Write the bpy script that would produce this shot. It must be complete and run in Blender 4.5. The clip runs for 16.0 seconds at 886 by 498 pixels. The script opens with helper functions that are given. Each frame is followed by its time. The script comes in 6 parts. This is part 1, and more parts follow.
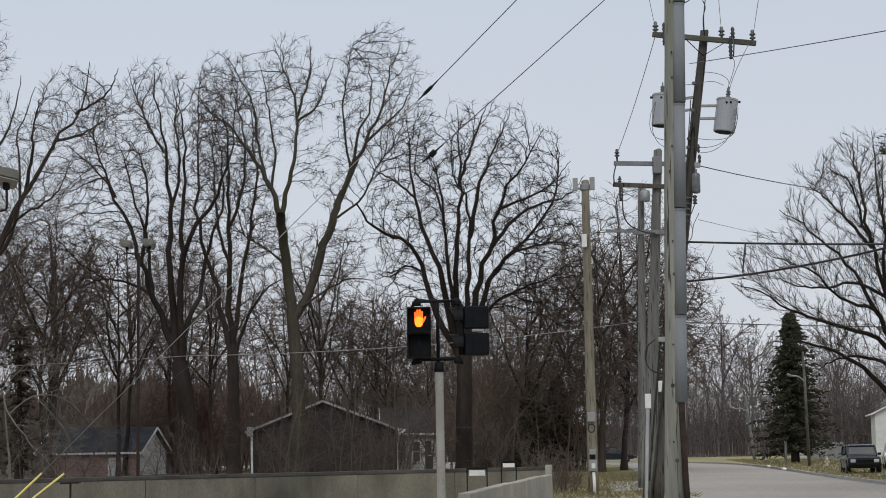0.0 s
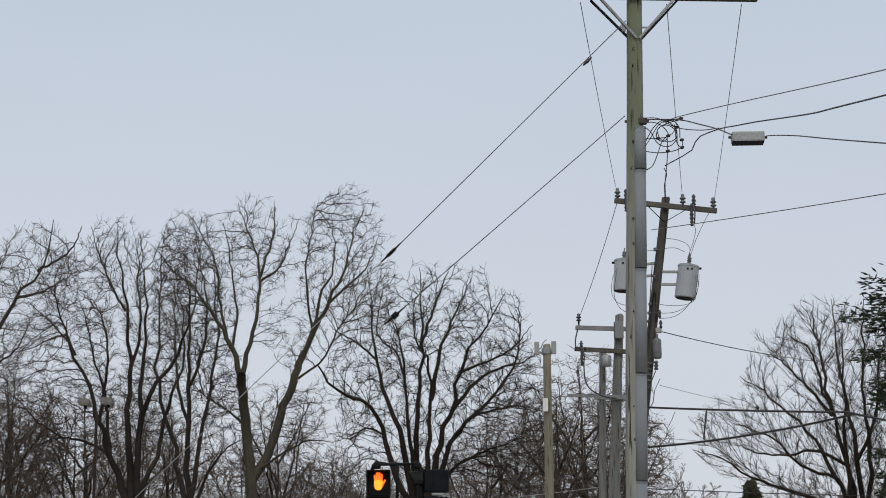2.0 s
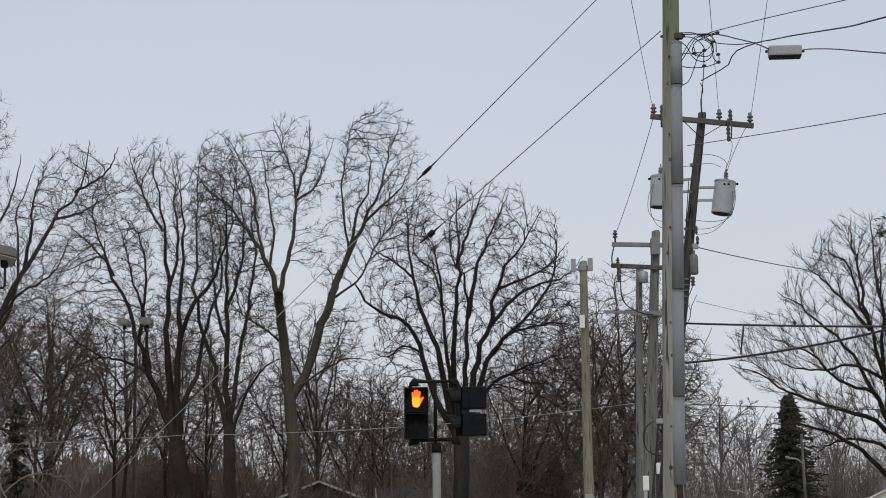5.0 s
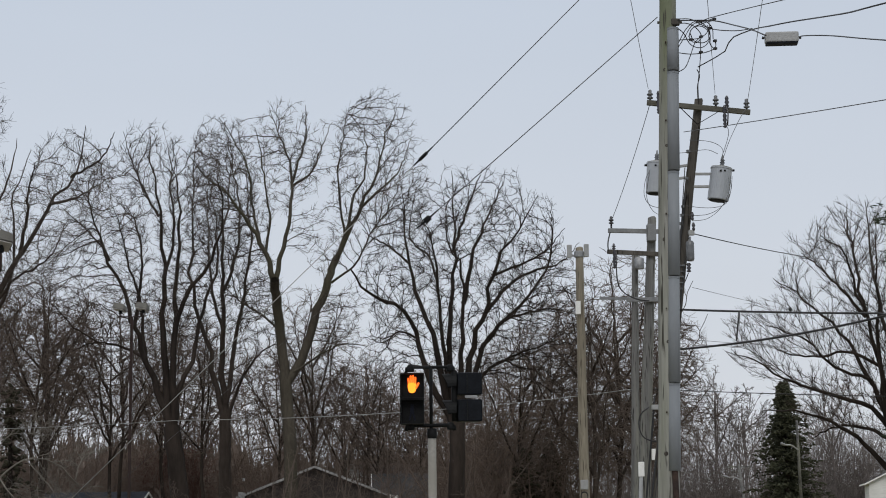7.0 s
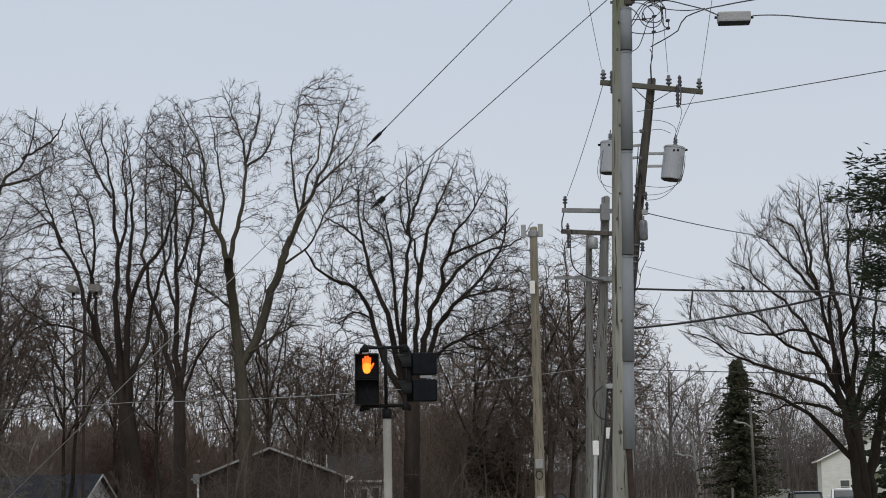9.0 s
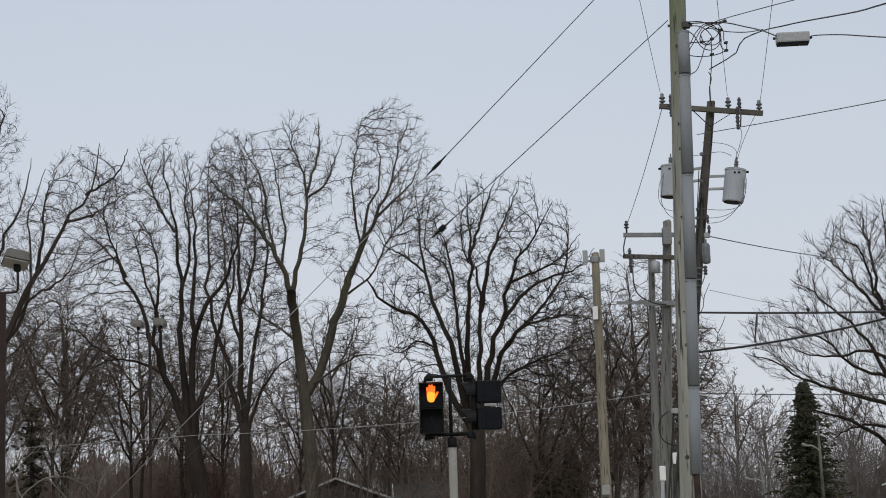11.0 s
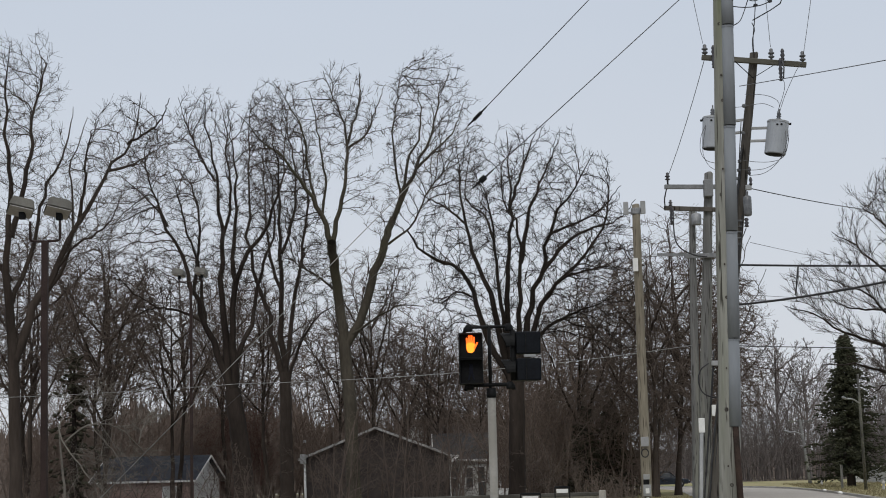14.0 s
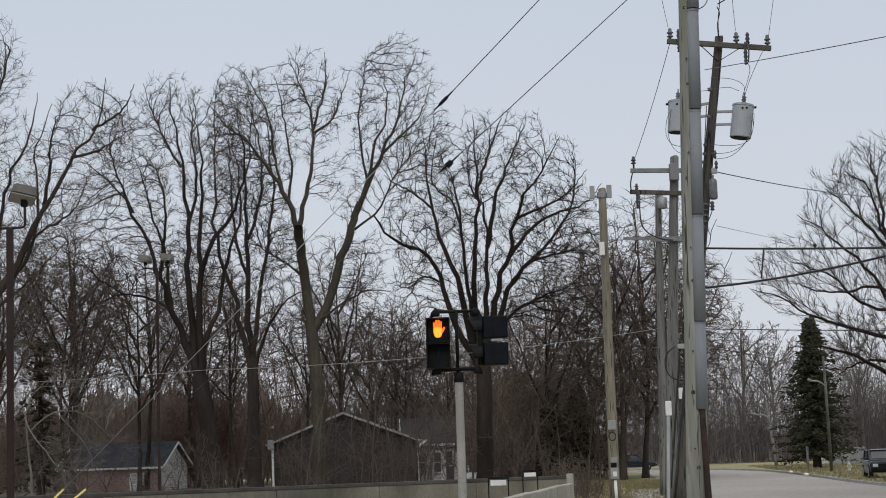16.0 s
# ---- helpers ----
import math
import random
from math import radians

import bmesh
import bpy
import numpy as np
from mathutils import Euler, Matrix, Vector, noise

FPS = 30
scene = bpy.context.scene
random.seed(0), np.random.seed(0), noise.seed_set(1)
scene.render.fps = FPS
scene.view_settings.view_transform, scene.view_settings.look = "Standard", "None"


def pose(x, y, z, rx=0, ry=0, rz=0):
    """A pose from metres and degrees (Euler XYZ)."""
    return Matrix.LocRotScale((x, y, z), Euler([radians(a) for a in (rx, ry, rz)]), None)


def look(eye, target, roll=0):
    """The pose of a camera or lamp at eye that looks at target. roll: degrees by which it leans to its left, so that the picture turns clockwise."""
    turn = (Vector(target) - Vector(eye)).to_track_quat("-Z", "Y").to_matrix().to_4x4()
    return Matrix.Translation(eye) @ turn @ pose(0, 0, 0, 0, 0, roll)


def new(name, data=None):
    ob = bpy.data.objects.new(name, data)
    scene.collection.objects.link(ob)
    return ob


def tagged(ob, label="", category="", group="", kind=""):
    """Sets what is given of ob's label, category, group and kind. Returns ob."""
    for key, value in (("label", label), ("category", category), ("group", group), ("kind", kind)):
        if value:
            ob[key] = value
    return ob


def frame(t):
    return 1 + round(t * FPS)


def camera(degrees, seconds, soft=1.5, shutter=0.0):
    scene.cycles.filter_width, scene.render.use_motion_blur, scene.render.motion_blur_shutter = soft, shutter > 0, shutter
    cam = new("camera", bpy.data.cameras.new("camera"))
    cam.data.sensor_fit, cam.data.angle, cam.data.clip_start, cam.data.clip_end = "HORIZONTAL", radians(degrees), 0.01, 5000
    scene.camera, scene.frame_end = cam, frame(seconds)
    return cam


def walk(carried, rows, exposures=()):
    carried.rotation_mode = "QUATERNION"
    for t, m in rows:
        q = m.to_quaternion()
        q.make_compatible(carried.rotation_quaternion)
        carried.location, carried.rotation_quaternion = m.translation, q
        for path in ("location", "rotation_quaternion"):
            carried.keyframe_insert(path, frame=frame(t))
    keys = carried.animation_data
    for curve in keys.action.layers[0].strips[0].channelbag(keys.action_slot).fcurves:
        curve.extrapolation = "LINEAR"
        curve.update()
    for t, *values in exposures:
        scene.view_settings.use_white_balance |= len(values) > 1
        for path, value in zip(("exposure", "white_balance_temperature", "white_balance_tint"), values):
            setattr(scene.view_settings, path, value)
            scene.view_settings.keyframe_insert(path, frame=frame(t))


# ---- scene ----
cam = camera(28.0, 16.0, soft=1.0)
PATH = [
    (0.0, pose(0, 0, 1.6, 96.313, 0.946, -0.008)),
    (0.5, pose(0, 0, 1.6, 97.573, 1.036, -0.170)),
    (1.0, pose(0, 0, 1.6, 98.984, 0.844, -0.368)),
    (1.5, pose(0, 0, 1.6, 100.129, 0.547, -1.255)),
    (2.0, pose(0, 0, 1.6, 101.530, 0.370, -1.339)),
    (2.5, pose(0, 0, 1.6, 101.943, 0.291, -0.441)),
    (3.0, pose(0, 0, 1.6, 101.523, 0.442, 0.092)),
    (3.5, pose(0, 0, 1.6, 100.656, 0.447, 0.304)),
    (4.0, pose(0, 0, 1.6, 99.053, 0.323, 0.234)),
    (4.2, pose(0, 0, 1.6, 98.758, 0.319, 0.147)),
    (6.3, pose(0, 0, 1.6, 99.182, 1.364, -0.048)),
    (6.5, pose(0, 0, 1.6, 98.878, 1.449, 0.097)),
    (7.0, pose(0, 0, 1.6, 98.435, 0.543, -0.254)),
    (7.5, pose(0, 0, 1.6, 98.633, -0.301, -0.939)),
    (8.0, pose(0, 0, 1.6, 98.416, -0.770, -1.930)),
    (8.5, pose(0, 0, 1.6, 97.755, -0.495, -2.653)),
    (9.0, pose(0, 0, 1.6, 97.780, 0.992, -1.680)),
    (9.5, pose(0, 0, 1.6, 98.061, 2.068, -0.352)),
    (11.8, pose(0, 0, 1.6, 98.826, 1.556, 0.716)),
    (12.0, pose(0, 0, 1.6, 98.494, 1.451, 0.716)),
    (12.5, pose(0, 0, 1.6, 97.999, 1.078, 0.890)),
    (13.0, pose(0, 0, 1.6, 97.591, 1.141, 1.234)),
    (13.5, pose(0, 0, 1.6, 97.378, 1.258, 1.480)),
    (14.0, pose(0, 0, 1.6, 97.179, 1.343, 1.691)),
    (14.5, pose(0, 0, 1.6, 96.746, 1.545, 1.056)),
    (15.0, pose(0, 0, 1.6, 96.505, 1.730, 0.389)),
    (15.5, pose(0, 0, 1.6, 96.592, 1.887, 0.238)),
    (16.0, pose(0, 0, 1.6, 96.660, 1.765, 0.662)),
]
walk(cam, PATH)

# ---- light: a high overcast sky, no hard shadows ----
world = bpy.data.worlds.new("overcast_sky")
scene.world = world
world.use_nodes = True
wn, wl = world.node_tree.nodes, world.node_tree.links
wn.clear()
w_out = wn.new("ShaderNodeOutputWorld")
w_bg = wn.new("ShaderNodeBackground")
w_sky = wn.new("ShaderNodeTexSky")
w_sky.sky_type = "NISHITA"
w_sky.sun_disc = False
w_sky.sun_elevation = radians(48)
w_sky.sun_rotation = radians(205)
w_sky.dust_density = 3.0
w_co = wn.new("ShaderNodeTexCoord")
w_sep = wn.new("ShaderNodeSeparateXYZ")
w_ramp = wn.new("ShaderNodeValToRGB")
w_ramp.color_ramp.elements[0].position = 0.0
w_ramp.color_ramp.elements[0].color = (6.9, 7.15, 7.6, 1)
w_ramp.color_ramp.elements[1].position = 0.42
w_ramp.color_ramp.elements[1].color = (5.3, 6.1, 7.3, 1)
w_zenith = w_ramp.color_ramp.elements.new(1.0)
w_zenith.color = (13.2, 12.9, 12.5, 1)
w_map = wn.new("ShaderNodeMapping")
w_map.inputs["Scale"].default_value = (1.0, 1.0, 3.0)
w_noise = wn.new("ShaderNodeTexNoise")
w_noise.inputs["Scale"].default_value = 3.5
w_noise.inputs["Detail"].default_value = 3.0
w_rng = wn.new("ShaderNodeMapRange")
w_rng.inputs["To Min"].default_value = 0.955
w_rng.inputs["To Max"].default_value = 1.045
w_mul = wn.new("ShaderNodeMixRGB")
w_mul.blend_type = "MULTIPLY"
w_mul.inputs[0].default_value = 1.0
w_mix = wn.new("ShaderNodeMixRGB")
w_mix.inputs[0].default_value = 0.93
wl.new(w_co.outputs["Generated"], w_sep.inputs[0])
wl.new(w_sep.outputs["Z"], w_ramp.inputs[0])
wl.new(w_co.outputs["Generated"], w_map.inputs["Vector"])
wl.new(w_map.outputs[0], w_noise.inputs["Vector"])
wl.new(w_noise.outputs[0], w_rng.inputs["Value"])
wl.new(w_ramp.outputs[0], w_mul.inputs[1])
wl.new(w_rng.outputs[0], w_mul.inputs[2])
wl.new(w_sky.outputs[0], w_mix.inputs[1])
wl.new(w_mul.outputs[0], w_mix.inputs[2])
wl.new(w_mix.outputs[0], w_bg.inputs[0])
w_bg.inputs[1].default_value = 0.1
wl.new(w_bg.outputs[0], w_out.inputs[0])

sun = new("sun", bpy.data.lights.new("sun", "SUN"))
sun.data.energy = 0.9
sun.data.angle = radians(25)
sun.data.color = (1.0, 0.97, 0.93)
sun.matrix_world = look((-6, -40, 60), (0, 30, 0))
scene.view_settings.exposure = 0.0


# ---- materials ----
def mat(name, a, b, scale=6.0, rough=0.85, metal=0.0, bump=0.3, stretch=(1, 1, 1), fine=40.0, depth=0.01, stain=None, vary=0.0, sheen=0.12, grit=0.4, crack=None):
    """Two-scale procedural surface: a and b are mixed by broad noise, then by fine grain; stain adds a third colour in patches."""
    m = bpy.data.materials.new(name)
    m.use_nodes = True
    n, l = m.node_tree.nodes, m.node_tree.links
    p = n["Principled BSDF"]
    p.inputs["Roughness"].default_value = rough
    p.inputs["Metallic"].default_value = metal
    p.inputs["Specular IOR Level"].default_value = sheen if rough > 0.6 else 0.4
    co = n.new("ShaderNodeTexCoord")
    mp = n.new("ShaderNodeMapping")
    mp.inputs["Scale"].default_value = stretch
    l.new(co.outputs["Object"], mp.inputs[0])
    big = n.new("ShaderNodeTexNoise")
    big.inputs["Scale"].default_value = scale
    big.inputs["Detail"].default_value = 5.0
    l.new(mp.outputs[0], big.inputs["Vector"])
    small = n.new("ShaderNodeTexNoise")
    small.inputs["Scale"].default_value = fine
    small.inputs["Detail"].default_value = 4.0
    l.new(mp.outputs[0], small.inputs["Vector"])
    ramp = n.new("ShaderNodeValToRGB")
    ramp.color_ramp.elements[0].position = 0.3
    ramp.color_ramp.elements[1].position = 0.7
    ramp.color_ramp.elements[0].color = (*a, 1)
    ramp.color_ramp.elements[1].color = (*b, 1)
    l.new(big.outputs[0], ramp.inputs[0])
    grain = n.new("ShaderNodeMixRGB")
    grain.blend_type = "OVERLAY"
    grain.inputs[0].default_value = grit
    l.new(ramp.outputs[0], grain.inputs[1])
    l.new(small.outputs[0], grain.inputs[2])
    last = grain
    if stain:
        patch = n.new("ShaderNodeTexNoise")
        patch.inputs["Scale"].default_value = scale * 0.45
        patch.inputs["Detail"].default_value = 6.0
        l.new(mp.outputs[0], patch.inputs["Vector"])
        edge = n.new("ShaderNodeValToRGB")
        edge.color_ramp.elements[0].position = 0.5
        edge.color_ramp.elements[1].position = 0.66
        l.new(patch.outputs[0], edge.inputs[0])
        mix = n.new("ShaderNodeMixRGB")
        l.new(edge.outputs[0], mix.inputs[0])
        l.new(last.outputs[0], mix.inputs[1])
        mix.inputs[2].default_value = (*stain, 1)
        last = mix
    if crack:
        fleck = n.new("ShaderNodeTexNoise")
        fleck.inputs["Scale"].default_value = fine * 0.9
        fleck.inputs["Detail"].default_value = 2.0
        l.new(mp.outputs[0], fleck.inputs["Vector"])
        slit = n.new("ShaderNodeValToRGB")
        slit.color_ramp.elements[0].position = 0.58
        slit.color_ramp.elements[1].position = 0.66
        l.new(fleck.outputs[0], slit.inputs[0])
        split = n.new("ShaderNodeMixRGB")
        l.new(slit.outputs[0], split.inputs[0])
        l.new(last.outputs[0], split.inputs[1])
        split.inputs[2].default_value = (*crack, 1)
        last = split
    if vary:
        info = n.new("ShaderNodeObjectInfo")
        rng = n.new("ShaderNodeMapRange")
        rng.inputs["To Min"].default_value = 1 - vary
        rng.inputs["To Max"].default_value = 1 + vary
        l.new(info.outputs["Random"], rng.inputs["Value"])
        hsv = n.new("ShaderNodeHueSaturation")
        l.new(rng.outputs[0], hsv.inputs["Value"])
        l.new(last.outputs[0], hsv.inputs["Color"])
        last = hsv
    l.new(last.outputs[0], p.inputs["Base Color"])
    if bump:
        bp = n.new("ShaderNodeBump")
        bp.inputs["Strength"].default_value = bump
        bp.inputs["Distance"].default_value = depth
        l.new(small.outputs[0], bp.inputs["Height"])
        l.new(bp.outputs[0], p.inputs["Normal"])
    return m


def glow(name, colour, strength):
    m = bpy.data.materials.new(name)
    m.use_nodes = True
    p = m.node_tree.nodes["Principled BSDF"]
    p.inputs["Base Color"].default_value = (*colour, 1)
    p.inputs["Emission Color"].default_value = (*colour, 1)
    p.inputs["Emission Strength"].default_value = strength
    return m


BARK = mat("grey_brown_bark", (0.028, 0.022, 0.018), (0.064, 0.051, 0.042), 1.2, 0.95, fine=9, stretch=(1, 1, 0.25), bump=0.6, depth=0.03)
BARK_OLIVE = mat("olive_bark", (0.04, 0.035, 0.027), (0.082, 0.072, 0.056), 0.9, 0.95, fine=9, stretch=(1, 1, 0.25), bump=0.6, depth=0.03, stain=(0.066, 0.062, 0.038))
BARK_DARK = mat("dark_bark", (0.016, 0.0125, 0.0105), (0.043, 0.034, 0.028), 1.2, 0.95, fine=9, stretch=(1, 1, 0.25), bump=0.6, depth=0.03)
BARK_RED = mat("reddish_twigs", (0.075, 0.043, 0.035), (0.13, 0.073, 0.06), 0.6, 0.95, fine=6, bump=0)
BARK_PALE = mat("pale_bark", (0.11, 0.1, 0.086), (0.18, 0.165, 0.142), 1.5, 0.9, fine=9, bump=0.3)
TWIG = mat("brown_grey_twigs", (0.03, 0.024, 0.02), (0.068, 0.054, 0.045), 0.25, 0.95, fine=4, bump=0)
TWIG_LIGHT = mat("light_brown_twigs", (0.042, 0.035, 0.029), (0.09, 0.076, 0.064), 0.25, 0.95, fine=4, bump=0)
THICKET = mat("brush_stems", (0.07, 0.055, 0.046), (0.13, 0.103, 0.086), 0.12, 0.95, fine=3, bump=0)
UNDERGROWTH = mat("brown_undergrowth", (0.105, 0.079, 0.064), (0.185, 0.142, 0.116), 0.12, 0.95, fine=3, bump=0)
# Aerial haze over the distant trees is put into this paler twig colour.
FAR_TWIG = mat("haze_lightened_twigs", (0.1, 0.087, 0.08), (0.18, 0.158, 0.147), 0.2, 0.95, fine=2, bump=0)
NEEDLE_DARK = mat("shaded_needles", (0.028, 0.027, 0.018), (0.055, 0.052, 0.036), 0.8, 0.9, fine=8, bump=0)
NEEDLE = mat("spruce_needles", (0.034, 0.038, 0.024), (0.066, 0.068, 0.043), 0.8, 0.8, fine=8, bump=0)
NEEDLE_PINE = mat("pine_needles", (0.017, 0.025, 0.014), (0.042, 0.056, 0.031), 0.8, 0.75, fine=8, bump=0)
POLE_GREEN = mat("weathered_pole_wood", (0.13, 0.129, 0.112), (0.31, 0.307, 0.28), 3.5, 0.9, fine=26, stretch=(1, 1, 0.07), bump=0.6, stain=(0.15, 0.165, 0.105), crack=(0.06, 0.057, 0.048))
POLE_TAN = mat("tan_pole_wood", (0.17, 0.15, 0.115), (0.25, 0.225, 0.175), 2.5, 0.9, fine=24, stretch=(1, 1, 0.07), bump=0.5, crack=(0.09, 0.078, 0.06))
POLE_GREY = mat("grey_pole_wood", (0.1, 0.1, 0.096), (0.17, 0.169, 0.162), 2.5, 0.9, fine=24, stretch=(1, 1, 0.07), bump=0.5, stain=(0.21, 0.21, 0.17), crack=(0.045, 0.043, 0.04))
POLE_BROWN = mat("brown_pole_wood", (0.045, 0.041, 0.036), (0.115, 0.105, 0.092), 2.5, 0.9, fine=24, stretch=(1, 1, 0.07), bump=0.5, crack=(0.016, 0.014, 0.012))
ARM_WOOD = mat("crossarm_wood", (0.065, 0.062, 0.05), (0.125, 0.12, 0.1), 4.0, 0.9, fine=30, stretch=(0.1, 1, 1), bump=0.5)
ARM_GREY = mat("grey_crossarm", (0.16, 0.165, 0.168), (0.22, 0.225, 0.23), 4.0, 0.7, fine=30, bump=0.2)
PLASTIC_GREY = mat("grey_riser_plastic", (0.17, 0.183, 0.195), (0.215, 0.23, 0.243), 1.5, 0.85, fine=20, stretch=(1, 1, 0.2), bump=0.05, grit=0.12)
STEEL = mat("galvanised_steel", (0.2, 0.205, 0.21), (0.3, 0.305, 0.31), 8.0, 0.55, 0.5, fine=60, bump=0.1)
STEEL_PAINT = mat("grey_painted_steel", (0.24, 0.245, 0.245), (0.32, 0.325, 0.32), 2.0, 0.5, fine=30, bump=0.05, stain=(0.25, 0.25, 0.24), grit=0.2)
POST_PAINT = mat("warm_grey_post_paint", (0.23, 0.222, 0.2), (0.29, 0.28, 0.255), 2.0, 0.75, fine=30, bump=0.1, grit=0.25, stain=(0.22, 0.21, 0.185))
TANK = mat("transformer_grey_paint", (0.29, 0.31, 0.335), (0.34, 0.36, 0.385), 1.0, 0.45, grit=0.08, fine=20, bump=0.05)
BLACK = mat("black_housing", (0.005, 0.0055, 0.006), (0.012, 0.0125, 0.013), 5.0, 0.65, fine=40, bump=0.1)
BACK_NAVY = mat("dark_blue_black_housing", (0.004, 0.005, 0.007), (0.008, 0.01, 0.0135), 5.0, 0.65, fine=40, bump=0.1)
CABLE = mat("black_cable", (0.012, 0.012, 0.013), (0.028, 0.028, 0.03), 9.0, 0.6, fine=50, bump=0)
WIRE = mat("grey_wire", (0.06, 0.06, 0.064), (0.11, 0.11, 0.115), 9.0, 0.5, 0.4, fine=50, bump=0)
WIRE_LIGHT = mat("pale_wire", (0.2, 0.2, 0.195), (0.28, 0.28, 0.27), 9.0, 0.5, 0.3, fine=50, bump=0)
CERAMIC = mat("grey_porcelain", (0.08, 0.083, 0.09), (0.14, 0.145, 0.15), 8.0, 0.25, bump=0)
CERAMIC_DARK = mat("dark_porcelain", (0.03, 0.03, 0.035), (0.06, 0.055, 0.06), 8.0, 0.25, bump=0)
YELLOW = mat("yellow_plastic", (0.66, 0.54, 0.13), (0.78, 0.67, 0.24), 3.0, 0.5, fine=30, bump=0.05)
CONCRETE = mat("weathered_concrete", (0.13, 0.118, 0.094), (0.23, 0.212, 0.172), 0.9, 0.95, fine=25, bump=0.4, stretch=(1.6, 1.6, 0.6), stain=(0.085, 0.083, 0.068), vary=0.05)
CONCRETE_CAP = mat("stained_concrete_edge", (0.05, 0.047, 0.042), (0.1, 0.095, 0.085), 1.6, 0.95, fine=25, bump=0.4)
CONCRETE_PALE = mat("pale_concrete", (0.27, 0.252, 0.22), (0.38, 0.36, 0.32), 1.4, 0.95, fine=25, bump=0.4, stain=(0.27, 0.26, 0.235), vary=0.06)
RUST = mat("rusty_pipe", (0.022, 0.016, 0.014), (0.05, 0.033, 0.026), 5.0, 0.8, fine=40, bump=0.3)
BROWN_POST = mat("dark_bronze_paint", (0.026, 0.018, 0.016), (0.045, 0.031, 0.028), 3.0, 0.7, fine=40, bump=0.1)
LAMP_BODY = mat("weathered_bronze_lamp", (0.07, 0.067, 0.058), (0.11, 0.105, 0.09), 4.0, 0.5, fine=40, bump=0.1)
LENS = mat("lamp_lens", (0.4, 0.4, 0.38), (0.5, 0.5, 0.48), 4.0, 0.3, bump=0)
TRIM = mat("dull_white_trim", (0.3, 0.295, 0.285), (0.42, 0.415, 0.4), 2.0, 0.7, fine=30, bump=0.1)
WHITE = mat("white_paint", (0.62, 0.62, 0.6), (0.76, 0.76, 0.74), 2.0, 0.6, fine=30, bump=0.1)
SIDING = mat("white_siding", (0.55, 0.55, 0.53), (0.66, 0.66, 0.64), 0.6, 0.7, fine=14, stretch=(0.1, 0.1, 1), bump=0.3)
SIDING_PINK = mat("faded_pink_siding", (0.25, 0.175, 0.15), (0.32, 0.23, 0.2), 0.6, 0.8, fine=14, stretch=(0.1, 0.1, 1), bump=0.3)
BRICK_DARK = mat("dark_brown_brick", (0.042, 0.036, 0.033), (0.068, 0.058, 0.053), 1.5, 0.9, fine=12, bump=0.4)
SHINGLE = mat("slate_blue_shingles", (0.03, 0.034, 0.044), (0.055, 0.06, 0.073), 1.5, 0.9, fine=14, bump=0.4)
SHINGLE_GREY = mat("grey_shingles", (0.035, 0.035, 0.037), (0.06, 0.06, 0.063), 1.5, 0.9, fine=14, bump=0.4)
PANE = mat("window_glass", (0.05, 0.055, 0.06), (0.09, 0.095, 0.1), 0.7, 0.08, bump=0)
ASPHALT = mat("worn_asphalt", (0.29, 0.272, 0.248), (0.36, 0.338, 0.31), 0.12, 0.9, fine=6, bump=0.15, stain=(0.32, 0.3, 0.275))
KERB = mat("kerb_concrete", (0.3, 0.295, 0.28), (0.4, 0.39, 0.37), 0.8, 0.95, fine=15, bump=0.3)
LAWN = mat("winter_lawn", (0.2, 0.185, 0.095), (0.3, 0.265, 0.15), 0.16, 0.95, fine=5, bump=0.5, depth=0.05, stain=(0.165, 0.175, 0.075))
EARTH = mat("leaf_litter_ground", (0.085, 0.07, 0.055), (0.15, 0.125, 0.095), 0.2, 0.95, fine=5, bump=0.5, depth=0.05)
GRASS = mat("dry_grass", (0.15, 0.13, 0.07), (0.22, 0.19, 0.105), 0.3, 0.95, fine=7, bump=0)
CAR_DARK = mat("dark_blue_car_paint", (0.012, 0.017, 0.024), (0.018, 0.024, 0.033), 2.0, 0.25, 0.2, bump=0)
CAR_WHITE = mat("white_car_paint", (0.6, 0.61, 0.62), (0.66, 0.67, 0.68), 2.0, 0.25, bump=0)
CAR_SILVER = mat("silver_car_paint", (0.36, 0.37, 0.38), (0.42, 0.43, 0.44), 2.0, 0.25, 0.5, bump=0)
TYRE = mat("tyre_rubber", (0.012, 0.012, 0.012), (0.025, 0.025, 0.025), 9.0, 0.9, bump=0)
HEADLIGHT = mat("headlight_glass", (0.45, 0.46, 0.47), (0.55, 0.56, 0.57), 3.0, 0.15, bump=0)
# Backdrop woods: browns lightened to include the haze of distance.
FAR_WOOD = mat("haze_lightened_woods", (0.08, 0.065, 0.056), (0.155, 0.127, 0.111), 0.5, 1.0, fine=3.2, stretch=(1, 1, 0.22), bump=0)
STOP_GLOW = glow("lit_orange_symbol", (1.0, 0.14, 0.015), 1.5)
STOP_CORE = glow("bright_orange_symbol", (1.0, 0.28, 0.016), 1.55)
DIM_SYMBOL = mat("unlit_symbol", (0.007, 0.008, 0.014), (0.01, 0.012, 0.02), 9.0, 0.7, bump=0)


# ---- builders ----
def thing(name, at, label, category, group="", kind=""):
    ob = new(name)
    ob.empty_display_size = 0.2
    ob.location = at
    return tagged(ob, label, category, group, kind)


def attach(ob, parent):
    ob.parent = parent
    top = parent
    if parent.parent:
        top = parent.parent
    if parent.type == "EMPTY" or not parent.parent:
        ob.matrix_parent_inverse = Matrix.Translation(parent.location).inverted()
    return ob


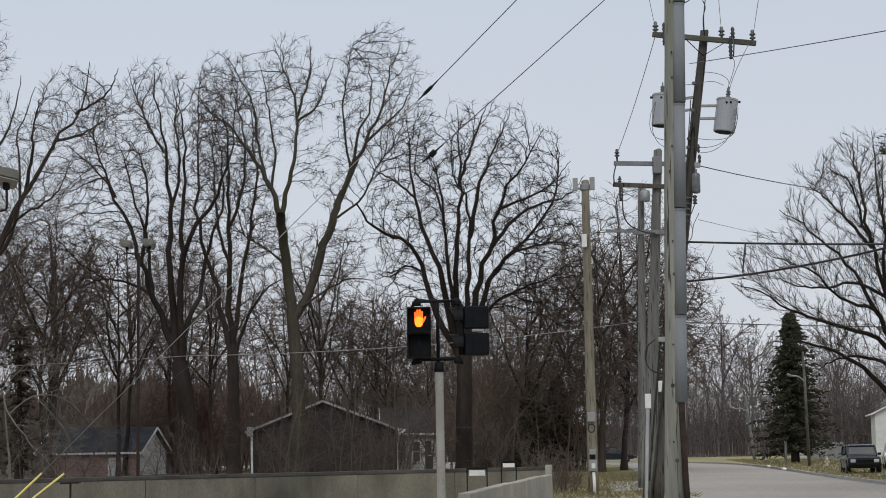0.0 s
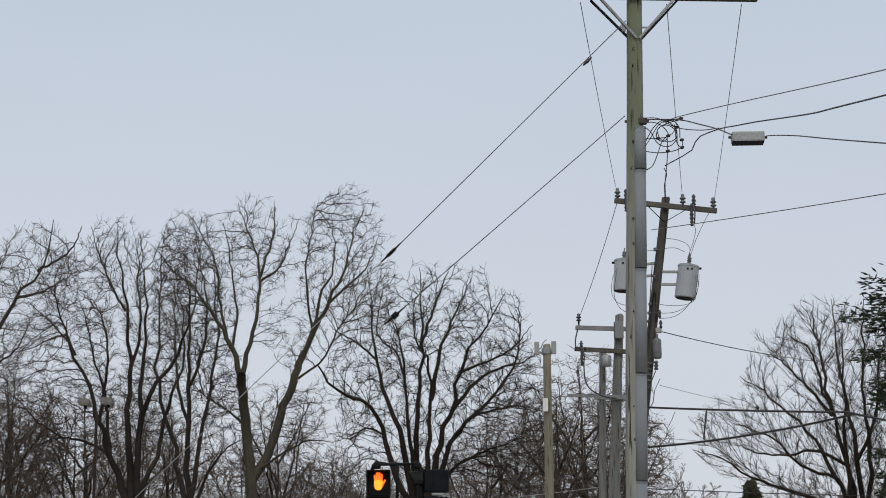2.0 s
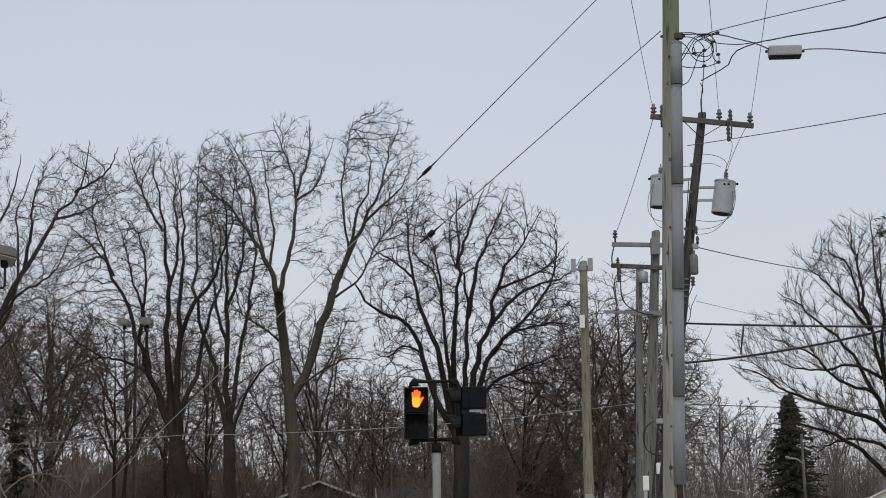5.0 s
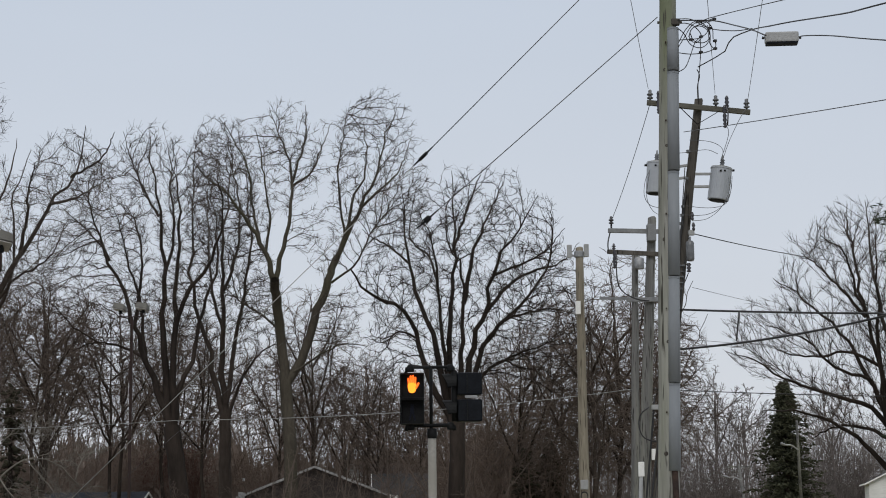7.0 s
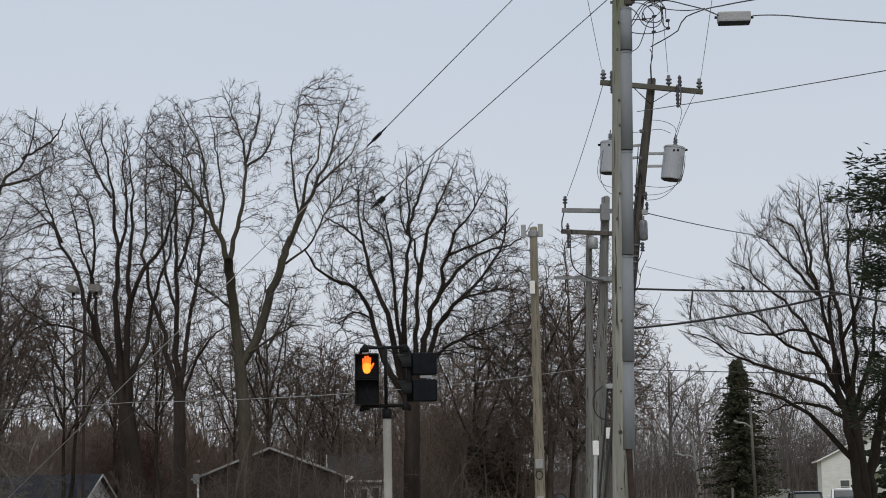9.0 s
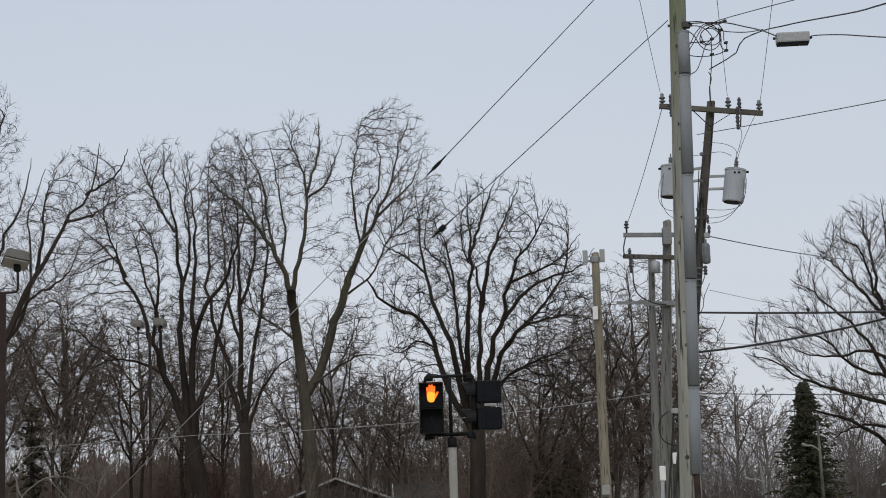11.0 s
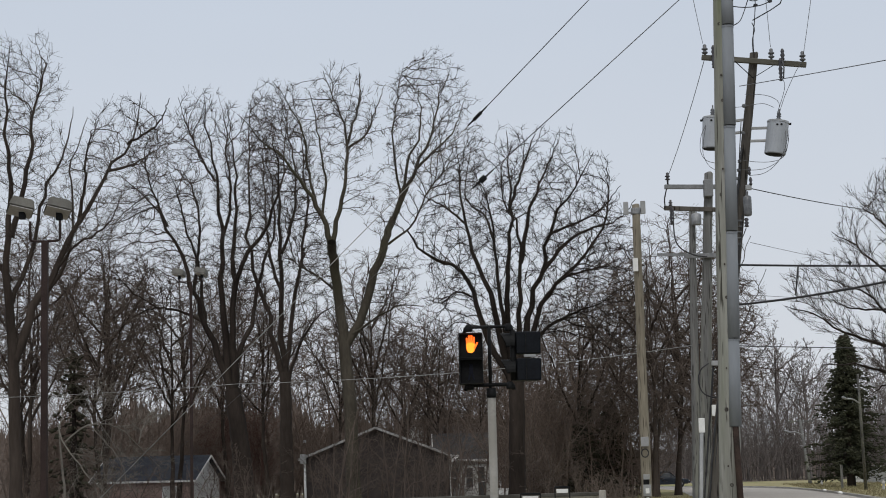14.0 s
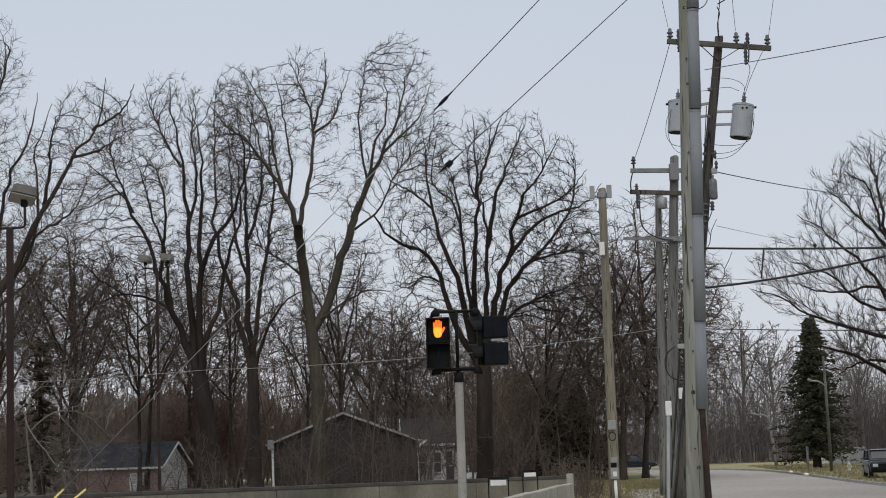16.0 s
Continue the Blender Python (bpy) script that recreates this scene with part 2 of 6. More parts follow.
def part(name, bm, material, parent=None, label="", smooth=False):
    me = bpy.data.meshes.new(name)
    bmesh.ops.recalc_face_normals(bm, faces=bm.faces)
    if smooth:
        for f in bm.faces:
            f.smooth = len(f.verts) == 4
    bm.to_mesh(me)
    bm.free()
    me.materials.append(material)
    ob = new(name, me)
    if parent:
        attach(ob, parent)
    if label:
        ob["label"] = label
    return ob


def box(bm, c, s, rz=0.0, bevel=0.0, m=None):
    mt = (m or pose(*c, 0, 0, rz)) @ Matrix.Diagonal((*s, 1))
    r = bmesh.ops.create_cube(bm, size=1.0, matrix=mt)
    if bevel:
        ed = list({e for v in r["verts"] for e in v.link_edges})
        bmesh.ops.bevel(bm, geom=ed, offset=bevel, segments=2, profile=0.6, affect="EDGES")
    return bm


def beam(bm, p0, p1, w, h, bevel=0.0):
    p0, p1 = Vector(p0), Vector(p1)
    q = (p1 - p0).to_track_quat("Y", "Z").to_matrix().to_4x4()
    return box(bm, None, (w, (p1 - p0).length, h), bevel=bevel, m=Matrix.Translation((p0 + p1) / 2) @ q)


def rod(bm, pts, radii, seg=8):
    pts = [Vector(p) for p in pts]
    if not isinstance(radii, (list, tuple)):
        radii = [radii] * len(pts)
    rings = []
    for i, p in enumerate(pts):
        t = (pts[min(i + 1, len(pts) - 1)] - pts[max(i - 1, 0)]).normalized()
        ref = Vector((1, 0, 0)) if abs(t.x) < 0.8 else Vector((0, 1, 0))
        a = t.cross(ref).normalized()
        b = t.cross(a)
        rings.append([bm.verts.new(p + radii[i] * (a * math.cos(k * math.tau / seg) + b * math.sin(k * math.tau / seg))) for k in range(seg)])
    for r0, r1 in zip(rings, rings[1:]):
        for k in range(seg):
            bm.faces.new((r0[k], r0[(k + 1) % seg], r1[(k + 1) % seg], r1[k]))
    bm.faces.new(rings[0][::-1])
    bm.faces.new(rings[-1])
    return bm


def sagged(a, b, sag, n=14):
    a, b = Vector(a), Vector(b)
    return [a.lerp(b, i / n) - Vector((0, 0, 4 * sag * (i / n) * (1 - i / n))) for i in range(n + 1)]


def smooth_line(pts, n):
    """n points on a Catmull-Rom line through pts, evenly spread."""
    p = np.array(pts, float)
    q = np.vstack([2 * p[0] - p[1], p, 2 * p[-1] - p[-2]])
    out = []
    for i in range(len(p) - 1):
        a, b, c, d = q[i:i + 4]
        for u in np.linspace(0, 1, 8, endpoint=False):
            out.append(0.5 * (2 * b + (c - a) * u + (2 * a - 5 * b + 4 * c - d) * u * u + (3 * b - a - 3 * c + d) * u ** 3))
    out.append(p[-1])
    out = np.array(out)
    s = np.concatenate([[0], np.cumsum(np.linalg.norm(np.diff(out, axis=0), axis=1))])
    w = np.linspace(0, s[-1], n)
    return np.stack([np.interp(w, s, out[:, k]) for k in range(3)], 1)


def raw_mesh(name, verts, faces, material):
    """A mesh object from arrays; all faces have the same number of corners."""
    me = bpy.data.meshes.new(name)
    k = faces.shape[1]
    me.vertices.add(len(verts))
    me.vertices.foreach_set("co", verts.astype(np.float32).ravel())
    me.loops.add(faces.size)
    me.loops.foreach_set("vertex_index", faces.astype(np.int32).ravel())
    me.polygons.add(len(faces))
    me.polygons.foreach_set("loop_start", np.arange(0, faces.size, k, dtype=np.int32))
    me.polygons.foreach_set("use_smooth", np.ones(len(faces), bool))
    me.update(calc_edges=True)
    me.materials.append(material)
    return new(name, me)


def tubes(name, groups, material, parent=None, label=""):
    """One mesh of many tapered tubes. groups: (points B x n x 3, radii B x n, sides)."""
    vs, fs, off = [], [], 0
    for P, R, sides in groups:
        B, n, _ = P.shape
        T = np.gradient(P, axis=1)
        T /= np.linalg.norm(T, axis=2, keepdims=True) + 1e-9
        ref = np.where(np.abs(T[:, :1, 2:3]) < 0.8, np.array([0.0, 0.0, 1.0]), np.array([1.0, 0.0, 0.0]))
        a = np.cross(T, np.broadcast_to(ref, T.shape))
        a /= np.linalg.norm(a, axis=2, keepdims=True) + 1e-9
        b = np.cross(T, a)
        ang = np.arange(sides) * math.tau / sides
        V = P[:, :, None] + R[:, :, None, None] * (a[:, :, None] * np.cos(ang)[:, None] + b[:, :, None] * np.sin(ang)[:, None])
        vs.append(V.reshape(-1, 3))
        i = np.arange(B)[:, None, None] * n * sides + np.arange(n - 1)[None, :, None] * sides
        k = np.arange(sides)[None, None]
        k2 = (k + 1) % sides
        fs.append(np.stack([i + k, i + k2, i + sides + k2, i + sides + k], -1).reshape(-1, 4) + off)
        off += B * n * sides
    ob = raw_mesh(name, np.vstack(vs), np.vstack(fs), material)
    if parent:
        attach(ob, parent)
    if label:
        ob["label"] = label
    return ob


def grow(P, R, rng, k, ratio, angle, n, u0=0.2, up=0.12, wobble=0.12, thin=0.55, rmin=0.008, even=0.5, cap=9.0):
    """k children on each parent branch: points (B*k) x n x 3 and radii."""
    B, m, _ = P.shape
    u = u0 + (0.985 - u0) * (np.arange(k)[None] + rng.uniform(0.1, 0.9, (B, k))) / k
    f = u * (m - 1)
    i = np.minimum(f.astype(int), m - 2)
    w = (f - i)[..., None]
    bi = np.arange(B)[:, None]
    pos = P[bi, i] * (1 - w) + P[bi, i + 1] * w
    tan = P[bi, i + 1] - P[bi, i]
    tan /= np.linalg.norm(tan, axis=2, keepdims=True) + 1e-9
    rad = R[bi, i] * (1 - w[..., 0]) + R[bi, i + 1] * w[..., 0]
    length = np.linalg.norm(np.diff(P, axis=1), axis=2).sum(1)[:, None]
    L = np.minimum(length * ratio * (1 - even * u) * rng.uniform(0.6, 1.3, (B, k)), cap)
    az = np.cumsum(np.full((B, k), 2.4), 1) + rng.uniform(0, 6.28, (B, 1)) + rng.normal(0, 0.5, (B, k))
    ref = np.where(np.abs(tan[..., 2:3]) < 0.8, np.array([0, 0, 1.0]), np.array([1.0, 0, 0]))
    a = np.cross(tan, ref)
    a /= np.linalg.norm(a, axis=2, keepdims=True) + 1e-9
    b = np.cross(tan, a)
    th = np.radians(angle) * rng.uniform(0.65, 1.3, (B, k))[..., None]
    d = tan * np.cos(th) + (a * np.cos(az)[..., None] + b * np.sin(az)[..., None]) * np.sin(th)
    d, pos, L, rad = d.reshape(-1, 3), pos.reshape(-1, 3), L.reshape(-1), rad.reshape(-1)
    out = np.empty((len(L), n, 3))
    out[:, 0] = pos
    for j in range(1, n):
        d = d + np.array([0, 0, up]) + rng.normal(0, wobble, d.shape)
        d /= np.linalg.norm(d, axis=1, keepdims=True)
        out[:, j] = out[:, j - 1] + d * (L / (n - 1))[:, None]
    r0 = np.maximum(np.minimum(rad * thin * rng.uniform(0.6, 1.0, rad.shape), L * 0.03), rmin)
    rr = r0[:, None] * np.linspace(1, 0.35, n)[None]
    return out, np.maximum(rr, rmin * 0.8)


def bare_tree(name, limbs, label, bark=BARK, twig=TWIG, seed=1, k=(13, 8, 6), ratio=(0.52, 0.46, 0.5), angle=(46, 46, 48), up=(0.05, 0.03, 0.02), rmin=0.011, category="tree", u0=0.2, cap=6.5, gnarl=0.15, stout=0.7):
    """limbs: (points, radius at the start, at the end); the first is the trunk, the others spring from it or from one another."""
    rng = np.random.default_rng(seed)
    base = limbs[0][0][0]
    tree = thing(name, base, label, category)
    P, R = [], []
    for j, (pts, r0, r1) in enumerate(limbs):
        c = smooth_line(pts, 14) if j == 0 or r1 > 0.05 else smooth_line(smooth_line(pts, 30)[:29], 14)
        size = np.linalg.norm(c[-1] - c[0])
        c[1:-1] += rng.normal(0, 0.006 * size, (12, 3)) * (0.4 if j == 0 else 1.0)
        r = r0 + (r1 - r0) * np.linspace(0, 1, 14) ** 0.75
        if j == 0:
            r[0] *= 1.45
            r[1] *= 1.1
        tubes("trunk" if j == 0 else "limb", [(c[None], r[None], 8)], bark, tree)
        if j:
            P.append(c)
            R.append(r)
    P, R = np.array(P), np.array(R)
    P1, R1 = grow(P, R, rng, k[0], ratio[0], angle[0], 8, u0, up[0], gnarl, stout, rmin * 1.4, even=0.74, cap=cap)
    P2, R2 = grow(P1, R1, rng, k[1], ratio[1], angle[1], 4, 0.12, up[1], gnarl * 1.1, 0.66, rmin, even=0.6)
    P3, R3 = grow(P2, R2, rng, k[2], ratio[2], angle[2], 2, 0.08, up[2], gnarl * 1.2, 0.7, rmin * 0.75, even=0.4)
    tubes("crown", [(P1, R1, 4), (P2, R2, 3), (P3, R3, 3)], twig, tree, "crown of bare twigs")
    return tree


def fill_crown(seeds, tangents, lobes, rng, count, step, reach, kill, pull, up, wander, heart, fan):
    """Branches that grow from the limbs towards free spots spread through the lobes of a crown, until each spot is reached.
    lobes: (x, y, z, half width, half height); heart: the point from which the crown fans out. Returns places, parents and directions; the seeds come first."""
    L = np.array(lobes)
    share = (L[:, 3] ** 2 * L[:, 4]) ** 0.8
    pick = rng.choice(len(L), count, p=share / share.sum())
    ball = rng.normal(0, 1, (count, 3))
    ball *= (rng.uniform(0.05, 1, count) ** 0.36 / np.linalg.norm(ball, axis=1))[:, None]
    spots = L[pick, :3] + ball * L[pick][:, [3, 3, 4]]
    limit = len(seeds) + 26000
    at = np.zeros((limit, 3))
    way = np.zeros((limit, 3))
    last = np.zeros((limit, 3))
    parent = np.full(limit, -1)
    sprouts = np.zeros(limit, int)
    n = len(seeds)
    at[:n], way[:n] = seeds, tangents
    ahead = np.full(limit, 0.12)
    ahead[:n] = rng.uniform(0.4, 1.2, n)
    first = n
    dist = np.full(count, 1e9)
    near = np.zeros(count, int)

    def update(lo, hi):
        for c in range(lo, hi, 400):
            e = min(c + 400, hi)
            q = at[c:e] + way[c:e] * ahead[c:e, None]
            d = (spots ** 2).sum(1)[:, None] + (q ** 2).sum(1)[None] - 2 * spots @ q.T
            d += 5.0 * (spots @ way[c:e].T < (at[c:e] * way[c:e]).sum(1)[None])
            j = d.argmin(1)
            gap = np.sqrt(np.maximum(d[np.arange(len(spots)), j], 0))
            better = gap < dist
            dist[better] = gap[better]
            near[better] = j[better] + c

    update(0, n)
    for _ in range(70):
        keep = dist > np.where(near < first, 0.1, kill)
        spots, dist, near = spots[keep], dist[keep], near[keep]
        act = dist < reach
        if not act.any():
            break
        src, inv = np.unique(near[act], return_inverse=True)
        d = np.zeros((len(src), 3))
        to = spots[act] - at[near[act]]
        np.add.at(d, inv, to / (np.linalg.norm(to, axis=1, keepdims=True) + 1e-9))
        d /= np.linalg.norm(d, axis=1, keepdims=True) + 1e-9
        out = at[src] - heart
        d += pull * way[src] + fan * out / (np.linalg.norm(out, axis=1, keepdims=True) + 1e-9) + np.array([0, 0, up]) + rng.normal(0, wander, d.shape)
        d /= np.linalg.norm(d, axis=1, keepdims=True) + 1e-9
        ok = (sprouts[src] < 3) & ((d * last[src]).sum(1) < 0.93)
        stuck = src[~ok]
        if len(stuck):
            far = ~np.isin(near, stuck)
            spots, dist, near = spots[far], dist[far], near[far]
        src, d = src[ok], d[ok]
        m = min(len(src), limit - n)
        if m == 0:
            break
        at[n:n + m] = at[src[:m]] + d[:m] * step
        way[n:n + m] = d[:m]
        parent[n:n + m] = src[:m]
        last[src[:m]] = d[:m]
        sprouts[src[:m]] += 1
        update(n, n + m)
        n += m
    return at[:n], parent[:n], way[:n]


def crowned_tree(name, limbs, lobes, label, bark=BARK, twig=TWIG, seed=1, count=3500, step=0.3, reach=3.2, kill=0.5, pull=0.35, up=0.12, wander=0.32, rmin=0.009, twigs=1.8, twig_length=0.42, spread=0.75, fan=0.12, sides=8, power=2.05, category="tree"):
    """A bare tree: trunk and limbs by hand, branches that fill the lobes of its crown, and fine twigs on them."""
    rng = np.random.default_rng(seed)
    tree = thing(name, limbs[0][0][0], label, category)
    S, T, SR = [], [], []
    for j, (pts, r0, r1) in enumerate(limbs):
        c = smooth_line(pts, 18)
        size = np.linalg.norm(c[-1] - c[0])
        c[1:-1] += rng.normal(0, 0.005 * size, (16, 3)) * (0.4 if j == 0 else 1.0)
        r = r0 + (r1 - r0) * np.linspace(0, 1, 18) ** 0.75
        if j == 0:
            r[0] *= 1.45
            r[1] *= 1.1
        tubes("trunk" if j == 0 else "limb", [(c[None], r[None], sides)], bark, tree)
        if j:
            fine = smooth_line(c, 26)[4:]
            t = np.gradient(fine, axis=0)
            S.append(fine)
            T.append(t / (np.linalg.norm(t, axis=1, keepdims=True) + 1e-9))
            SR.append(np.interp(np.linspace(0, 1, 26)[4:], np.linspace(0, 1, 18), r))
    S, T, SR = np.vstack(S), np.vstack(T), np.concatenate(SR)
    at, parent, way = fill_crown(S, T, lobes, rng, count, step, reach, kill, pull, up, wander, np.array(limbs[0][0][-1]) - [0, 0, 1.0], fan)
    n0, n = len(S), len(at)
    load = np.zeros(n)
    for i in range(n - 1, n0 - 1, -1):
        load[i] = max(load[i], rmin ** power)
        load[parent[i]] += load[i]
    R = load ** (1 / power)
    R[:n0] = SR
    k = np.arange(n0, n)
    r1 = R[k]
    r0 = np.minimum(np.maximum(R[parent[k]], r1), r1 * 1.35)
    r0 = np.where(parent[k] < n0, np.minimum(r0, R[parent[k]]), r0)
    branches = (np.stack([at[parent[k]] - way[k] * r1[:, None] * 0.5, at[k]], 1), np.stack([r0, r1], 1), 4)
    tips = np.setdiff1d(k, parent)
    host = np.concatenate([rng.choice(k, int(len(k) * twigs)), np.repeat(tips, 3)])
    d = way[host] + rng.normal(0, spread, (len(host), 3)) + np.array([0, 0, up])
    d /= np.linalg.norm(d, axis=1, keepdims=True)
    start = at[host] - way[host] * (rng.uniform(0, step, len(host)))[:, None]
    ln = twig_length * rng.uniform(0.4, 1.25, len(host))[:, None]
    bend = d + rng.normal(0, 0.22, d.shape) + np.array([0, 0, up])
    bend /= np.linalg.norm(bend, axis=1, keepdims=True)
    P = np.stack([start, start + d * ln * 0.5, start + d * ln * 0.5 + bend * ln * 0.5], 1)
    Rt = rmin * np.array([0.85, 0.75, 0.55])[None].repeat(len(host), 0)
    tubes("crown", [branches, (P, Rt, 3)], twig, tree, "crown of bare twigs")
    return tree


def wild_limbs(base, height, spread, seed, trunk_r=0.22, fork=0.35, count=6, lean=0.0):
    """Trunk and limbs of an ordinary woodland tree."""
    rng = np.random.default_rng(seed)
    b = np.array(base, float)
    top = b + [lean * height, rng.normal(0, 0.04) * height, height * 0.93]
    mid = b * 0.55 + top * 0.45 + rng.normal(0, 0.02, 3) * height
    limbs = [([tuple(b), tuple(b * 0.8 + mid * 0.2 + [0, 0, 0]), tuple(mid), tuple(top)], trunk_r, 0.02)]
    limbs.append(([tuple(mid), tuple(mid * 0.5 + top * 0.5 + rng.normal(0, 0.03, 3) * height), tuple(top)], trunk_r * 0.6, 0.02))
    for j in range(count):
        u = fork + (0.72 - fork) * j / max(1, count - 1)
        s = b + (mid - b) * min(1, u / 0.45) if u < 0.45 else mid + (top - mid) * (u - 0.45) / 0.55
        az = j * 2.4 + rng.uniform(0, 1.5)
        out = np.array([math.cos(az), math.sin(az), 0]) * spread * rng.uniform(0.6, 1.0)
        rise = height * (rng.uniform(0.78, 0.98) - u)
        e = s + out + [0, 0, max(rise, height * 0.15)]
        m = s + out * 0.45 + [0, 0, max(rise, height * 0.15) * 0.4]
        limbs.append(([tuple(s), tuple(m), tuple(e)], trunk_r * 0.5, 0.02))
    return limbs


def conifer(name, base, height, radius, label, seed, material=NEEDLE, droop=0.25, bare=0.08, whorls=26, per=9, clump=0.5, ragged=0.25, wide=0.36, round_top=False, each=13, loose=0.35, belly=0.4, span=0.62, fluff=0.0):
    """Trunk, whorls of branches, and many small needle sprays along them."""
    rng = np.random.default_rng(seed)
    tree = thing(name, base, label, "tree")
    b = np.array(base, float)
    h = np.linspace(0, 1, 10)
    c = b + np.stack([0 * h, 0 * h, h * height * 0.98], 1)
    tubes("trunk", [(c[None], (radius * 0.085 * (1 - h) + 0.02)[None], 8)], BARK_DARK, tree)
    n = whorls * per
    u = np.repeat(np.linspace(bare, 0.98, whorls), per) + rng.normal(0, 0.03 if round_top else 0.012, n)
    shape = np.sqrt(np.clip(1 - np.abs((u - belly) / span) ** 3, 0.03, 1)) if round_top else np.clip(1 - u, 0, 1) ** 0.85 + 0.03
    az = rng.uniform(0, math.tau, n)
    reach = radius * shape * rng.uniform(1 - ragged * 1.6, 1 + ragged * 0.4, n)
    m = 6
    s = np.linspace(0, 1, m)
    P = np.empty((n, m, 3))
    P[:, :, 0] = b[0] + (np.cos(az) * reach)[:, None] * s
    P[:, :, 1] = b[1] + (np.sin(az) * reach)[:, None] * s
    P[:, :, 2] = b[2] + (np.clip(u, 0.01, 1) * height)[:, None] - (droop * reach)[:, None] * (s ** 1.1 - 0.35 * s ** 3)
    tagged(tubes("branchwork", [(P, np.linspace(0.035, 0.01, m)[None].repeat(n, 0), 3)], BARK_DARK, tree), kind="stuff")
    q = rng.uniform(0.12, 1.02, (n, each))
    i = np.minimum((q * (m - 1)).astype(int), m - 2)
    w = (q * (m - 1) - i)[..., None]
    ix = np.arange(n)[:, None]
    at = P[ix, i] * (1 - w) + P[ix, i + 1] * w
    way = P[ix, i + 1] - P[ix, i]
    way /= np.linalg.norm(way, axis=2, keepdims=True) + 1e-9
    at, way = at.reshape(-1, 3), way.reshape(-1, 3)
    at = at + rng.normal(0, 1, at.shape) * fluff
    d = way + rng.normal(0, 0.55, way.shape) * [1, 1, 0.6]
    d /= np.linalg.norm(d, axis=1, keepdims=True)
    ln = clump * rng.uniform(0.5, 1.3, len(at))
    side = np.cross(d, rng.normal(0, loose, d.shape) + [0, 0, 1])
    side /= np.linalg.norm(side, axis=1, keepdims=True) + 1e-9
    lift = np.cross(side, d)
    wd = (ln * wide)[:, None]
    p0, p1 = at, at + d * ln[:, None]
    mid = at + d * (ln * 0.45)[:, None]
    V = np.stack([p0, mid + side * wd, p1, mid - side * wd, mid + lift * wd * 0.7, mid - lift * wd * 0.7], 1).reshape(-1, 3)
    o = np.arange(len(at))[:, None] * 6
    F = np.concatenate([o + [0, 1, 4], o + [1, 2, 4], o + [2, 3, 4], o + [3, 0, 4], o + [1, 0, 5], o + [2, 1, 5], o + [3, 2, 5], o + [0, 3, 5]])
    ob = raw_mesh("crown", V, F, material)
    attach(ob, tree)
    ob["label"] = "dark green needle sprays"
    return tree


def wire(name, pts, r, material, label, category="wire", seg=5):
    bm = bmesh.new()
    p0 = Vector(pts[0])
    rod(bm, [Vector(p) - p0 for p in pts], r, seg)
    ob = part(name, bm, material, smooth=True)
    ob.location = p0
    return tagged(ob, label, category)


def lathe(bm, at, profile, seg=12, tilt=None):
    m = Matrix.Translation(at) @ (tilt or Matrix.Identity(4))
    rings = [[bm.verts.new(m @ Vector((r * math.cos(k * math.tau / seg), r * math.sin(k * math.tau / seg), z))) for k in range(seg)] for r, z in profile]
    for r0, r1 in zip(rings, rings[1:]):
        for k in range(seg):
            bm.faces.new((r0[k], r0[(k + 1) % seg], r1[(k + 1) % seg], r1[k]))
    bm.faces.new(rings[0][::-1])
    bm.faces.new(rings[-1])
    return bm


# ---- ground, road, verges ----
def strip(name, left, right, top, bottom, material, label):
    bm = bmesh.new()
    rows = []
    for (lx, ly), (rx, ry) in zip(left, right):
        rows.append([bm.verts.new((lx, ly, top)), bm.verts.new((rx, ry, top)), bm.verts.new((rx, ry, bottom)), bm.verts.new((lx, ly, bottom))])
    for a, b in zip(rows, rows[1:]):
        for k in range(4):
            bm.faces.new((a[k], a[(k + 1) % 4], b[(k + 1) % 4], b[k]))
    bm.faces.new(rows[0])
    bm.faces.new(rows[-1][::-1])
    return tagged(part(name, bm, material), label, name, kind="structure")


bm = bmesh.new()
bmesh.ops.create_grid(bm, x_segments=60, y_segments=60, size=2500)
ground = part("ground", bm, EARTH)
ground.location = (0, 600, -0.13)
tagged(ground, "brown earth with leaf litter and dead grass", "ground", kind="structure")

MID = smooth_line([(7.2, 18, 0), (10.9, 50, 0), (13.2, 80, 0), (16.0, 112, 0), (16.5, 134, 0), (12.5, 150, 0), (2, 160, 0), (-30, 166, 0)], 60)[:, :2]
SIDE = np.gradient(MID, axis=0)
SIDE = np.stack([-SIDE[:, 1], SIDE[:, 0]], 1) / np.linalg.norm(SIDE, axis=1, keepdims=True)


def offset_line(d):
    return [tuple(p) for p in MID + SIDE * d]


strip("road", offset_line(4.1), offset_line(-4.1), -0.11, -0.4, ASPHALT, "worn light grey asphalt residential street")
strip("kerb_left", offset_line(4.28), offset_line(4.1), 0.01, -0.4, KERB, "concrete kerb along the street")
strip("kerb_right", offset_line(-4.1), offset_line(-4.28), 0.01, -0.4, KERB, "concrete kerb along the street")
strip("verge_right", offset_line(-4.28), [(p[0] + 110, p[1] + 20) for p in offset_line(-4.28)], 0.0, -0.4, LAWN, "thin winter lawn beside the street")
strip("verge_left", offset_line(11.0), offset_line(4.28), 0.0, -0.4, LAWN, "patchy winter lawn beside the street")
strip("woodland_floor", [(-90, p[1] + 4) for p in offset_line(11.0)], offset_line(11.0), 0.0, -0.4, EARTH, "brown woodland floor with leaf litter")
